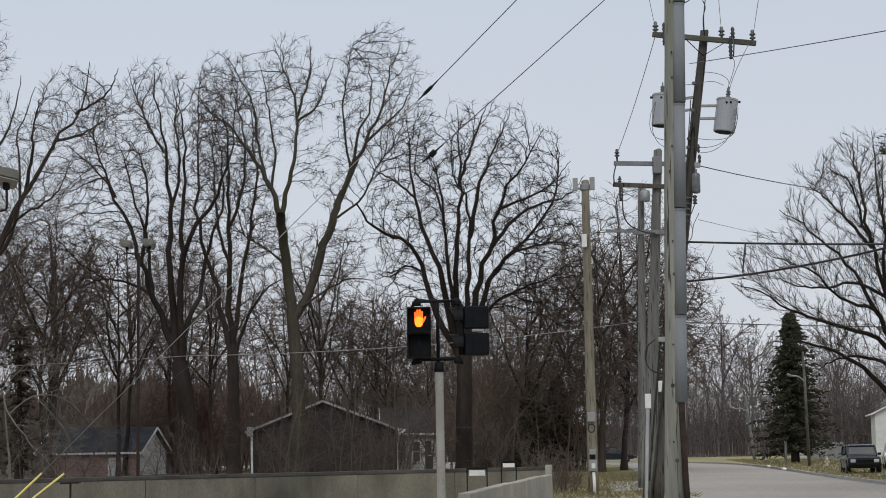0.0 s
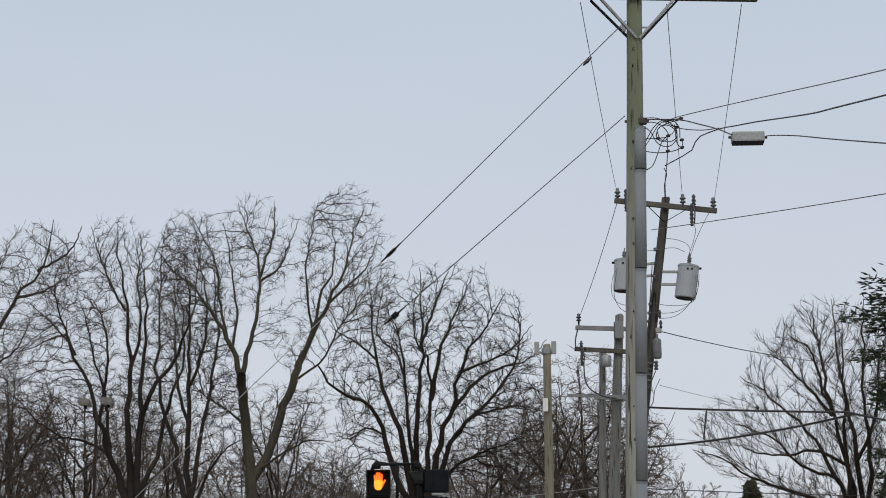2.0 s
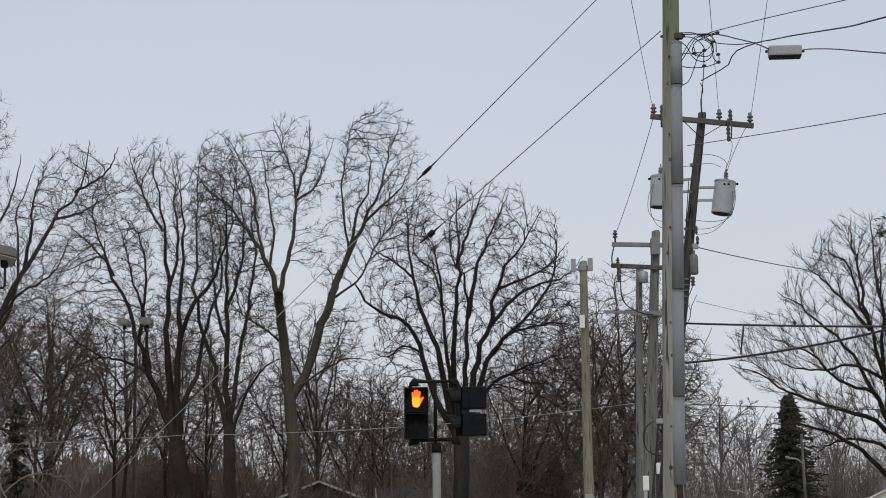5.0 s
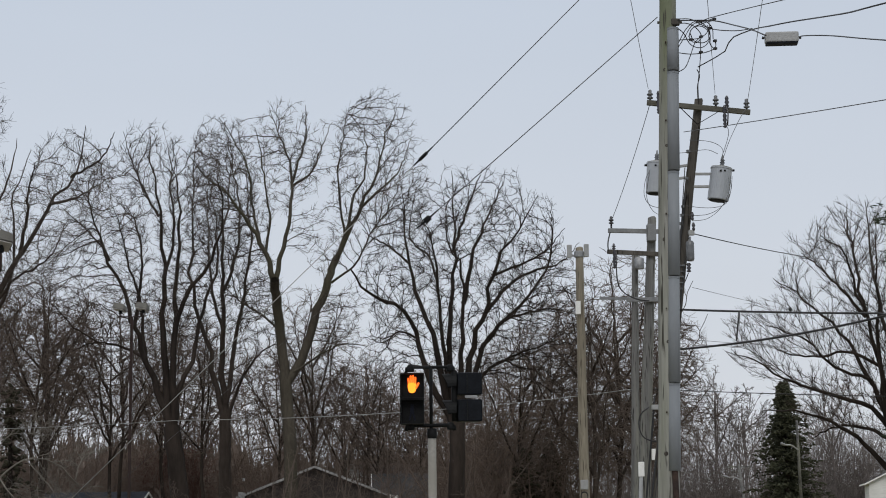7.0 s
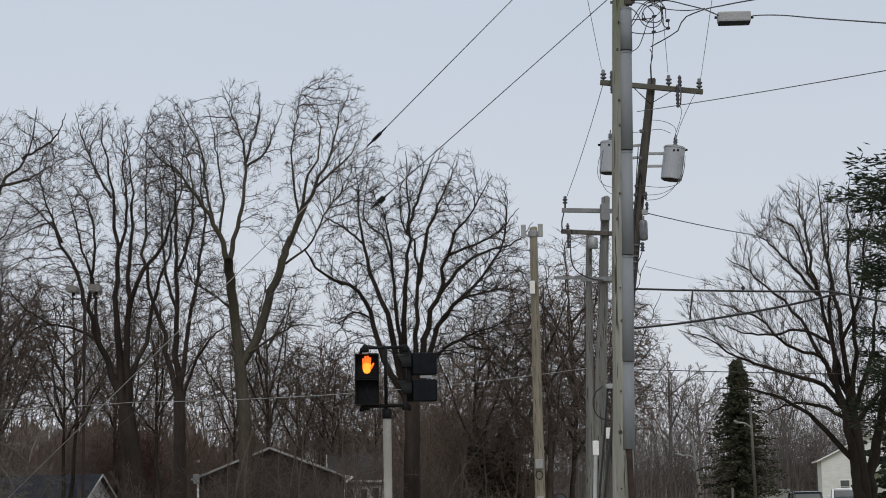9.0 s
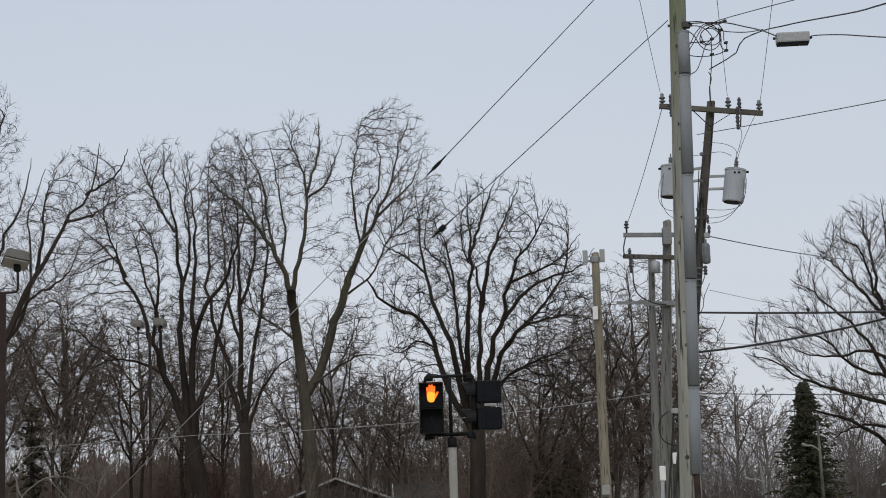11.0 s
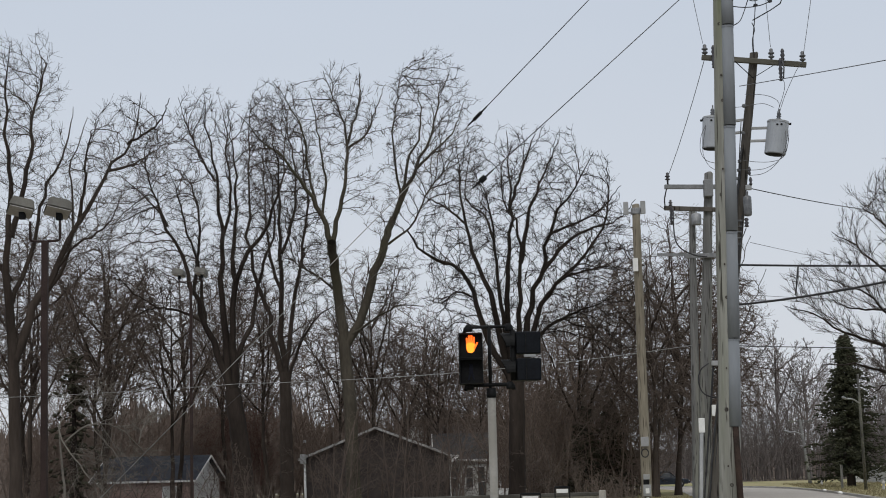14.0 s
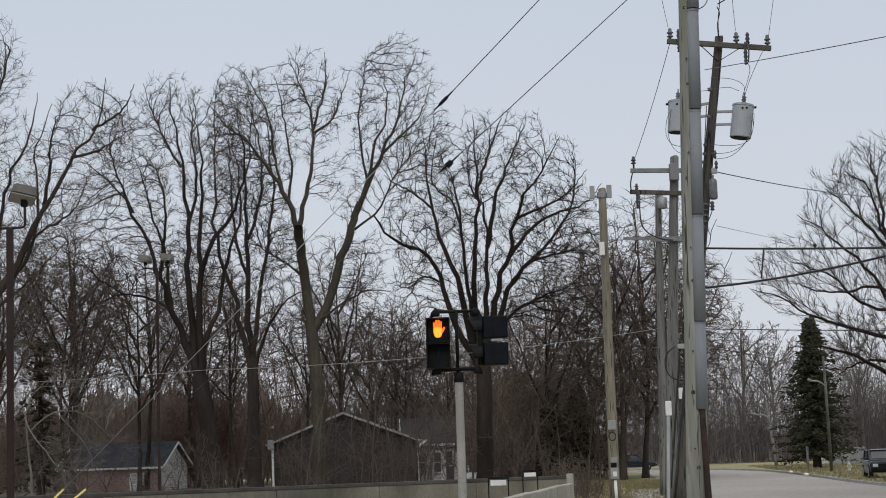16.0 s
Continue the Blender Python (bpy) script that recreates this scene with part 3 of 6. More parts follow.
for i in range(9):
    bm = bmesh.new()
    box(bm, (6.3 + i * 0.14 - (i % 2) * 0.01, 60 + i * 1.56, 0.0), (1.35, 1.53, 0.06), rz=-5.2, bevel=0.01)
    tagged(part("pavement_slab", bm, KERB), "pale concrete pavement slab in the lawn", "pavement", "pavement slabs", kind="structure")
for i in range(4):
    bm = bmesh.new()
    box(bm, (1.8 + i * 1.53, 67.5, 0.0), (1.5, 1.4, 0.05), bevel=0.01)
    tagged(part("pavement_slab", bm, KERB), "pale concrete pavement slab in the lawn", "pavement", "pavement slabs", kind="structure")
bm = bmesh.new()
box(bm, (0, 2, -0.11), (60, 30, 0.03))
tagged(part("parking_lot", bm, ASPHALT), "grey asphalt parking lot surface", "pavement", kind="structure")


def far_woods(name, x0, x1, y, height, seed, label):
    rng = np.random.default_rng(seed)
    n = 800
    xs = np.linspace(x0, x1, n)
    tops = np.array([height * (0.85 + 0.3 * noise.noise(Vector((x * 0.05, seed, 0))) + 0.3 * noise.noise(Vector((x * 0.31, seed, 3)))) for x in xs])
    tops += rng.uniform(0, 0.22 * height, n)
    m = 8
    V = np.empty((n, m, 3))
    for j in range(m):
        V[:, j, 0] = xs
        V[:, j, 1] = y + 6 * (j / m) ** 2
        V[:, j, 2] = -0.3 + (tops + 0.3) * j / (m - 1)
    i = np.arange(n - 1)[:, None] * m + np.arange(m - 1)[None]
    F = np.stack([i, i + m, i + m + 1, i + 1], -1).reshape(-1, 4)
    ob = raw_mesh(name, V.reshape(-1, 3), F, FAR_WOOD)
    return tagged(ob, label, "woods", kind="stuff")


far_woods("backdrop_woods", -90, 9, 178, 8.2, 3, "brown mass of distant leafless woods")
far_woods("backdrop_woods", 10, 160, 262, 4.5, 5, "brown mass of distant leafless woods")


def brush(name, label, x0, x1, y0, y1, count, h0, h1, seed, material, kids=(12, 4), rmin=0.012, lean=0.1, angle=52):
    """A thicket of thin stems as one piece of stuff."""
    rng = np.random.default_rng(seed)
    n = 6
    s = np.linspace(0, 1, n)
    h = rng.uniform(h0, h1, count)
    y = rng.uniform(y0, y1, count)
    x = (x0 + (x1 - x0) * rng.uniform(0, 1, count)) * y / ((y0 + y1) / 2)
    P = np.empty((count, n, 3))
    bend = rng.normal(0, lean, (count, 2)) * h[:, None]
    for k, c in enumerate((x, y)):
        P[:, :, k] = c[:, None] + bend[:, k:k + 1] * s ** 1.5 + rng.normal(0, 0.05, (count, n)) * s
    P[:, :, 2] = -0.15 + h[:, None] * s
    R = (h * 0.006 + 0.012)[:, None] * np.linspace(1, 0.3, n)
    P1, R1 = grow(P, R, rng, kids[0], 0.45, angle, 5, 0.1, 0.04, 0.24, 0.6, rmin)
    P2, R2 = grow(P1, R1, rng, kids[1], 0.5, angle, 2, 0.1, 0.05, 0.18, 0.7, rmin * 0.85)
    return tagged(tubes(name, [(P, R, 4), (P1, R1, 3), (P2, R2, 3)], material), label, "brush", kind="stuff")


brush("brush", "leafless brown brush and saplings in front of the houses", -9.5, 4.5, 84, 100, 80, 1.8, 6.4, 11, THICKET, (12, 4), 0.0075, 0.24)
brush("brush", "low leafless brush behind the concrete wall", -24, -9.5, 72, 90, 45, 1.4, 3.2, 17, THICKET, (12, 4), 0.0075, 0.3)
brush("brush", "leafless saplings and undergrowth in the woods", -37, 8, 126, 152, 260, 5.5, 12.5, 12, UNDERGROWTH, (12, 4), 0.0165, 0.22, 46)
brush("brush", "dense low undergrowth under the bare trees", -36, 6, 122, 136, 300, 3.0, 6.6, 18, UNDERGROWTH, (11, 5), 0.013, 0.3)
brush("brush", "reddish leafless shrub thicket behind the garage", -21.5, -16, 123, 128, 40, 4.0, 7.5, 13, BARK_RED, (12, 5), 0.013)
brush("brush", "dense leafless undergrowth beside the street", 0.2, 9.8, 100, 116, 170, 3, 8, 14, UNDERGROWTH, (12, 4), 0.0125, 0.26)
brush("brush", "low brown shrubs beside the pavement", 3.0, 4.9, 57, 70, 60, 0.5, 1.7, 19, THICKET, (9, 4), 0.006, 0.25)
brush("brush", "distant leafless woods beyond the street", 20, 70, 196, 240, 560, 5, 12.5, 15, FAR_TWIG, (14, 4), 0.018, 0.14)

# ---- bare trees ----
FORK = [
    ([(-7.34, 92, 0.09), (-7.38, 92, 2.54), (-7.42, 92, 4.87), (-7.6, 92, 7.21), (-7.68, 92, 8.5)], 0.38, 0.31),
    ([(-7.68, 92, 8.32), (-7.88, 91.78, 10.43), (-8.04, 91.11, 12.12), (-8.08, 90, 13.45)], 0.271, 0.24),
    ([(-8.17, 91, 13.43), (-8.7, 90.84, 15.19), (-9.6, 90.36, 16.6), (-10.57, 89.56, 17.95), (-11.47, 88.44, 18.63), (-12.46, 87, 19.66)], 0.164, 0.013),
    ([(-8.14, 91, 13.52), (-7.69, 91.06, 15.5), (-7.39, 91.22, 17.45), (-7.32, 91.5, 18.84), (-7.57, 91.89, 20.28), (-8.14, 92.39, 21.6), (-8.67, 93, 23.12)], 0.148, 0.013),
    ([(-7.39, 92, 18.79), (-7.05, 92.33, 20.05), (-6.72, 93.33, 21.63), (-6.88, 95, 23.71)], 0.082, 0.013),
    ([(-7.36, 92, 18.64), (-6.37, 92.44, 19.46), (-6, 93.78, 20.94), (-5.47, 96, 22.96)], 0.0738, 0.013),
    ([(-8.65, 91, 14.92), (-8.42, 90.81, 16.51), (-8.62, 90.25, 18.19), (-8.75, 89.31, 19.78), (-8.95, 88, 20.96)], 0.082, 0.013),
    ([(-8.94, 91, 15.51), (-9.35, 90.81, 17.41), (-9.49, 90.25, 19.09), (-10.19, 89.31, 20.68), (-10.74, 88, 21.43)], 0.082, 0.013),
    ([(-7.65, 92, 8.21), (-6.74, 92.19, 9.85), (-6.17, 92.75, 11.83), (-5.55, 93.69, 13.89), (-5.19, 95, 15.28)], 0.246, 0.2),
    ([(-5.2, 94, 14.99), (-4.4, 94.04, 16.66), (-3.72, 94.16, 18.2), (-3.01, 94.36, 19.61), (-2.53, 94.64, 21.68), (-1.9, 95, 23.46)], 0.148, 0.013),
    ([(-5.2, 94, 14.99), (-4.65, 94.12, 16.37), (-4.31, 94.48, 18.27), (-3.64, 95.08, 19.91), (-3.65, 95.92, 21.6), (-3.85, 97, 23.4)], 0.123, 0.013),
    ([(-3.77, 94, 17.87), (-2.71, 94.44, 19), (-1.81, 95.78, 20.17), (-1.19, 98, 22.36)], 0.082, 0.013),
    ([(-4.7, 94, 16.35), (-4.92, 93.81, 17.85), (-4.99, 93.25, 19.59), (-4.61, 92.31, 21.83), (-4.32, 91, 22.59)], 0.0738, 0.013),
    ([(-5.37, 93, 13.64), (-4.05, 92.56, 14.61), (-3.09, 91.22, 16.19), (-2, 89, 16.83)], 0.0738, 0.013),
    ([(-7.59, 92, 8.62), (-6.25, 91.33, 9.42), (-4.53, 89.33, 10.05), (-3.21, 86, 9.6)], 0.082, 0.013),
    ([(-8.04, 92, 11.04), (-9.11, 92.44, 12), (-10.44, 93.78, 12.92), (-11.76, 96, 13.67)], 0.0656, 0.013),
]
FORK_LOBES = [(-7.53, 92.0, 20.24, 1.99, 3.28), (-10.65, 92.0, 17.93, 2.49, 4.39), (-3.05, 92.0, 19.8, 2.5, 4.2), (-1.43, 92.0, 18.08, 1.61, 2.49), (-5.79, 92.0, 15.82, 1.46, 1.76), (-9.41, 92.0, 12.65, 1.76, 2.05), (-5.01, 92.0, 11.62, 1.46, 1.76)]
crowned_tree("bare_tree", FORK, FORK_LOBES, "tall leafless forked tree with olive-grey bark", BARK_OLIVE, TWIG_LIGHT, 21, count=8000, kill=0.4, rmin=0.0085, up=0.16, power=1.95)

OAK = [
    ([(1, 86, 0.05), (1.05, 86, 2.34), (1.09, 86, 4.51), (1.12, 86, 6.42)], 0.42, 0.36),
    ([(0.92, 86, 5.61), (-0.14, 85.89, 7.95), (-0.84, 85.56, 9.99), (-1.44, 85, 11.26), (-2.36, 84.22, 11.7), (-3.26, 83.22, 12), (-3.8, 82, 12.81)], 0.197, 0.04),
    ([(0.98, 86, 5.88), (0.16, 86.06, 8.92), (-0.36, 86.22, 11.02), (-0.89, 86.5, 12.59), (-1.23, 86.89, 14.19), (-1.41, 87.39, 15.97), (-1.59, 88, 18.09)], 0.213, 0.013),
    ([(1, 86, 5.88), (0.49, 85.88, 9.45), (0.26, 85.52, 11.62), (0.21, 84.92, 13.47), (-0.2, 84.08, 14.72), (-0.61, 83, 15.78)], 0.164, 0.013),
    ([(1.06, 86, 6.01), (0.73, 86.11, 8.91), (0.83, 86.44, 11.16), (1.01, 87, 13.18), (1.02, 87.78, 14.99), (1.04, 88.78, 17.17), (1, 90, 19.01)], 0.197, 0.013),
    ([(1.12, 86, 6.01), (1.41, 85.92, 9.99), (1.5, 85.68, 12.17), (1.3, 85.28, 13.5), (0.82, 84.72, 14.26), (0.56, 84, 16.34)], 0.18, 0.013),
    ([(1.47, 86, 11.65), (1.93, 86.19, 13.9), (2.42, 86.75, 15.38), (3.15, 87.69, 17), (3.69, 89, 18.56)], 0.131, 0.013),
    ([(1.23, 86, 6.01), (1.84, 85.89, 9.42), (2.47, 85.56, 11.31), (2.87, 85, 12.88), (3.36, 84.22, 14), (4.28, 83.22, 15.05), (4.96, 82, 16.29)], 0.213, 0.013),
    ([(1.28, 86, 6.15), (2.36, 86.06, 9.43), (3.5, 86.22, 10.95), (4.79, 86.5, 12.16), (5.62, 86.89, 13.65), (5.89, 87.39, 15.13), (6.04, 88, 16.52)], 0.18, 0.013),
    ([(2.22, 86, 9.29), (3.33, 85.44, 10.67), (4.75, 83.78, 11.01), (5.89, 81, 10.78)], 0.107, 0.013),
    ([(2.48, 86, 11.08), (3.4, 86.31, 12.27), (4.85, 87.25, 13.37), (6.38, 88.81, 13.96), (7.58, 91, 15.37)], 0.115, 0.013),
    ([(1.48, 86, 6.69), (2.75, 85.67, 8.56), (4.35, 84.67, 9.13), (5.87, 83, 9.57)], 0.115, 0.013),
    ([(-1.14, 86, 13.64), (-2.11, 86.44, 14.56), (-2.98, 87.78, 15.21), (-3.63, 90, 16)], 0.0656, 0.013),
    ([(0.99, 86, 14.16), (1.53, 86.56, 15.93), (2.16, 88.22, 17.77), (2.6, 91, 19.32)], 0.0902, 0.013),
    ([(0.2, 86, 12.79), (-0.17, 86.44, 13.97), (-1.14, 87.78, 15.32), (-0.84, 90, 18.15)], 0.0656, 0.013),
    ([(2.9, 86, 13.02), (4.08, 85.56, 13.44), (5.25, 84.22, 13.83), (6.19, 82, 14.69)], 0.082, 0.013),
    ([(-0.92, 86, 10.03), (-1.75, 86.44, 10.37), (-2.49, 87.78, 9.95), (-3.56, 90, 10.47)], 0.0574, 0.013),
]
OAK_LOBES = [(1.71, 86.0, 12.85, 5.33, 5.61), (-0.94, 86.0, 11.68, 2.87, 3.01), (4.82, 86.0, 11.22, 3.01, 3.28), (5.7, 86.0, 8.98, 2.46, 2.19), (-2.12, 86.0, 8.96, 1.64, 1.37)]
crowned_tree("bare_tree", OAK, OAK_LOBES, "broad leafless shade tree with dark fanning limbs", BARK_DARK, BARK_DARK, 22, count=6800, kill=0.44, rmin=0.0088, up=0.08, fan=0.55, power=1.85, twigs=1.5, wander=0.24)

LEFT_ONE = [
    ([(-12.35, 88, 0.11), (-12.52, 88, 2.6), (-12.76, 88, 4.55), (-12.96, 88, 5.94)], 0.55, 0.4),
    ([(-12.9, 88, 5.38), (-13.45, 87.92, 7.35), (-14.19, 87.67, 9.02), (-14.68, 87.27, 10.68), (-15.15, 86.69, 12.44), (-15.9, 85.96, 14.04), (-16.84, 85.06, 15.44), (-17.77, 84, 16.25)], 0.24, 0.013),
    ([(-12.96, 88, 5.66), (-13.3, 88.08, 8.2), (-13.42, 88.33, 10.76), (-13.57, 88.75, 13.38), (-13.89, 89.33, 16.36), (-14.41, 90.08, 19.14), (-14.74, 91, 21.42)], 0.24, 0.013),
    ([(-12.93, 88, 5.8), (-12.95, 87.94, 8.74), (-12.81, 87.78, 10.7), (-12.2, 87.5, 12.35), (-10.94, 87.11, 14.11), (-10.4, 86.61, 15.86), (-10.43, 86, 18.57)], 0.24, 0.013),
    ([(-12.84, 88, 10.72), (-12.82, 88.25, 13.02), (-12.81, 89, 15.71), (-13.16, 90.25, 18.27), (-13.83, 92, 20.41)], 0.14, 0.013),
    ([(-12.84, 88, 7.06), (-12.02, 88.12, 9.16), (-11.78, 88.48, 11.03), (-11.28, 89.08, 12.81), (-10.98, 89.92, 14.95), (-11.57, 91, 18.38)], 0.15, 0.013),
    ([(-14.3, 88, 9.19), (-14.49, 87.75, 11.57), (-14.98, 87, 13.74), (-15.26, 85.75, 15.53), (-15.33, 84, 16.34)], 0.11, 0.013),
    ([(-14.86, 88, 10.76), (-14.6, 88.44, 14.22), (-15.32, 89.78, 16.75), (-16.59, 92, 18.04)], 0.1, 0.013),
    ([(-16.14, 88, 14.19), (-16.79, 87.67, 15.86), (-17.02, 86.67, 17.26), (-16.56, 85, 18.21)], 0.07, 0.013),
    ([(-13.46, 88, 13.28), (-13, 88.33, 15.61), (-13.37, 89.33, 18.4), (-13.44, 91, 20.8)], 0.1, 0.013),
    ([(-13.74, 88, 16.43), (-14.59, 88.33, 17.94), (-15.39, 89.33, 19.6), (-16.12, 91, 21.44)], 0.07, 0.013),
    ([(-14.36, 88, 9.34), (-15.66, 88.56, 9.97), (-17.26, 90.22, 10.3), (-18.97, 93, 10.14)], 0.09, 0.013),
]
LEFT_ONE_LOBES = [(-14.3, 88.0, 17.49, 2.38, 3.78), (-16.75, 88.0, 15.27, 2.52, 3.64), (-11.76, 88.0, 16.55, 1.68, 4.2), (-18.61, 88.0, 12.76, 1.96, 1.68), (-13.51, 88.0, 12.89, 2.24, 1.96)]
crowned_tree("bare_tree", LEFT_ONE, LEFT_ONE_LOBES, "tall leafless tree with a thick dark trunk", BARK_DARK, TWIG, 23, count=7000, kill=0.4, rmin=0.0085, up=0.16, power=1.95)

LEFT_TWO = [
    ([(-11.32, 97, -0.02), (-11.34, 97, 2.66), (-11.36, 97, 5.11), (-11.38, 97, 7.26)], 0.4, 0.3),
    ([(-11.39, 97, 6.34), (-11.44, 97.08, 10.06), (-11.58, 97.32, 13.21), (-11.62, 97.72, 16.1), (-11.48, 98.28, 19.06), (-11.29, 99, 22.1)], 0.22, 0.013),
    ([(-11.38, 97, 6.65), (-12.4, 96.88, 10.68), (-13.15, 96.52, 13.45), (-13.13, 95.92, 16.49), (-12.94, 95.08, 19.14), (-12.7, 94, 21.72)], 0.18, 0.013),
    ([(-11.35, 97, 7.57), (-10.76, 97.19, 11.61), (-10.18, 97.75, 15.44), (-10.26, 98.69, 18.79), (-10.7, 100, 21.64)], 0.16, 0.013),
    ([(-11.39, 97, 6.34), (-10.31, 96.56, 9.07), (-9.09, 95.22, 10.32), (-7.84, 93, 10.54)], 0.12, 0.013),
    ([(-11.49, 97, 11.29), (-12.25, 97.44, 13.86), (-12.63, 98.78, 17.23), (-13, 101, 21.21)], 0.11, 0.013),
    ([(-11.51, 97, 13.79), (-10.83, 97.44, 15.73), (-10.9, 98.78, 18.81), (-11.84, 101, 23.52)], 0.1, 0.013),
]
LEFT_TWO_LOBES = [(-11.7, 97.0, 18.67, 2.31, 4.94), (-10.54, 97.0, 13.59, 2.16, 3.39), (-13.65, 97.0, 14.0, 1.85, 3.39)]
crowned_tree("bare_tree", LEFT_TWO, LEFT_TWO_LOBES, "leafless woodland tree with upright branches", BARK, TWIG, 24, count=6000, kill=0.42, rmin=0.009, up=0.2)

EDGE = [
    ([(-18.85, 70, 0.51), (-18.94, 70, 3.27), (-18.97, 70, 5.28), (-19.08, 70, 7.3)], 0.27, 0.22),
    ([(-18.98, 70, 6.4), (-18.24, 70.08, 8.53), (-17.29, 70.33, 10.23), (-16.59, 70.75, 11.99), (-15.57, 71.33, 14.26), (-14.65, 72.08, 15.67), (-14.5, 73, 17.77)], 0.22, 0.013),
    ([(-19.03, 70, 7.07), (-19.27, 69.81, 10), (-18.91, 69.25, 13.55), (-18.99, 68.31, 16.1), (-18.42, 67, 18.5)], 0.22, 0.013),
    ([(-19.15, 70, 11.38), (-18.53, 70.19, 14.15), (-18.46, 70.75, 16.58), (-18.24, 71.69, 18.68), (-18.82, 73, 19.61)], 0.14, 0.013),
    ([(-16.65, 71, 12.03), (-16.35, 70.67, 13.47), (-16.07, 69.67, 14.45), (-15.4, 68, 15.26)], 0.09, 0.013),
    ([(-15.54, 71, 14.09), (-14.49, 71.75, 14.54), (-13.49, 74, 15.88)], 0.07, 0.013),
    ([(-14.66, 71, 15.21), (-13.27, 70.25, 15.86), (-12.39, 68, 16.41)], 0.06, 0.013),
    ([(-19.13, 70, 8.66), (-18.3, 70.25, 11.16), (-18.04, 71, 13.34), (-17.43, 72.25, 15.66), (-17.61, 74, 17.47)], 0.12, 0.013),
    ([(-19.18, 70, 9.56), (-20.39, 69.56, 11.81), (-20.7, 68.22, 14.33), (-19.83, 66, 16.09)], 0.15, 0.013),
    ([(-17.77, 70, 9.07), (-16.54, 69.56, 10.8), (-14.89, 68.22, 11.48), (-13.87, 66, 12.22)], 0.08, 0.013),
    ([(-18.48, 71, 8.62), (-17.37, 71.12, 10.1), (-17, 71.5, 11.99), (-17.27, 72.12, 14.45), (-16.77, 73, 16.75)], 0.1, 0.013),
]
EDGE_LOBES = [(-14.55, 70.0, 14.58, 1.89, 2.45), (-16.37, 70.0, 12.8, 2.0, 2.67), (-18.17, 70.0, 16.07, 1.34, 3.9), (-19.54, 70.0, 14.74, 1.78, 5.12)]
crowned_tree("bare_tree", EDGE, EDGE_LOBES, "tall leafless tree leaning over the parking lot edge", BARK, TWIG_LIGHT, 25, count=8000, rmin=0.0068, step=0.26, kill=0.34, up=0.16)

RIGHT = [
    ([(18.04, 68, 0.33), (17.98, 68, 1.72), (17.83, 68, 3.23), (17.68, 68, 4.52)], 0.37, 0.3),
    ([(17.9, 68, 2.15), (17.07, 67.84, 3.22), (15.98, 67.36, 4.22), (14.73, 66.56, 4.86), (13.22, 65.44, 5.16), (11.79, 64, 5.11)], 0.139, 0.013),
    ([(17.78, 68, 3.87), (16.66, 68.33, 4.63), (15.56, 69.33, 4.73), (15.02, 71, 4.34)], 0.0984, 0.013),
    ([(17.67, 68, 4.2), (16.69, 67.92, 5.42), (15.43, 67.67, 5.78), (14.25, 67.25, 6.17), (13.05, 66.67, 6.44), (11.95, 65.92, 7.07), (10.74, 65, 7.34)], 0.123, 0.013),
    ([(17.68, 68, 4.31), (16.82, 68.12, 6.37), (16.09, 68.48, 7.93), (15.23, 69.08, 9.09), (14.29, 69.92, 10.19), (13.71, 71, 10.82)], 0.131, 0.013),
    ([(17.68, 68, 4.42), (17.05, 67.75, 6.9), (16.37, 67, 9), (15.39, 65.75, 10.99), (14.15, 64, 11.47)], 0.131, 0.013),
    ([(17.7, 68, 4.42), (17.57, 68.25, 7.16), (17.41, 69, 9.9), (17.49, 70.25, 12.35), (17.81, 72, 14.15)], 0.139, 0.013),
    ([(17.74, 68, 4.42), (17.95, 67.81, 7.35), (17.7, 67.25, 9.92), (17.56, 66.31, 11.76), (17.32, 65, 12.95)], 0.131, 0.013),
    ([(17.79, 68, 4.31), (18.7, 68.33, 6.52), (19.24, 69.33, 8.61), (20.03, 71, 10.87)], 0.123, 0.013),
    ([(17.84, 68, 3.88), (18.97, 67.67, 5.28), (19.5, 66.67, 6.63), (19.74, 65, 8.2)], 0.115, 0.013),
    ([(17.07, 68, 7.02), (16.03, 68.25, 7.58), (15.08, 69, 7.45), (14.04, 70.25, 7.72), (13.53, 72, 8.21)], 0.0738, 0.013),
    ([(17.51, 68, 7.14), (18.2, 67.56, 8.86), (18.1, 66.22, 10.89), (17.84, 64, 11.63)], 0.082, 0.013),
    ([(16.66, 68, 8.89), (15.67, 68.44, 10.26), (15.08, 69.78, 11.32), (15.09, 72, 11.98)], 0.0738, 0.013),
    ([(16.72, 68, 6.47), (15.31, 67.56, 6.97), (13.84, 66.22, 7.91), (12.03, 64, 8.2)], 0.0738, 0.013),
    ([(16.62, 68, 9.11), (16.49, 68.56, 11.18), (16.62, 70.22, 12.79), (17.24, 73, 13.83)], 0.0738, 0.013),
    ([(18.3, 68.3, 0.1), (18.55, 68.3, 2.3), (19.1, 68.4, 4.8), (19.7, 68.6, 7.4), (20.0, 69, 10.6)], 0.3, 0.013),
    ([(17.95, 67.8, 0.1), (17.7, 67.7, 2.4), (17.25, 67.5, 5.0), (16.9, 67.2, 8.0), (16.95, 67, 12.2)], 0.22, 0.013),
]
RIGHT_LOBES = [(17.11, 68.0, 9.34, 3.89, 4.0), (13.65, 68.0, 7.75, 2.27, 1.84), (18.87, 68.0, 8.48, 2.6, 4.11), (15.06, 68.0, 5.58, 1.95, 1.08)]
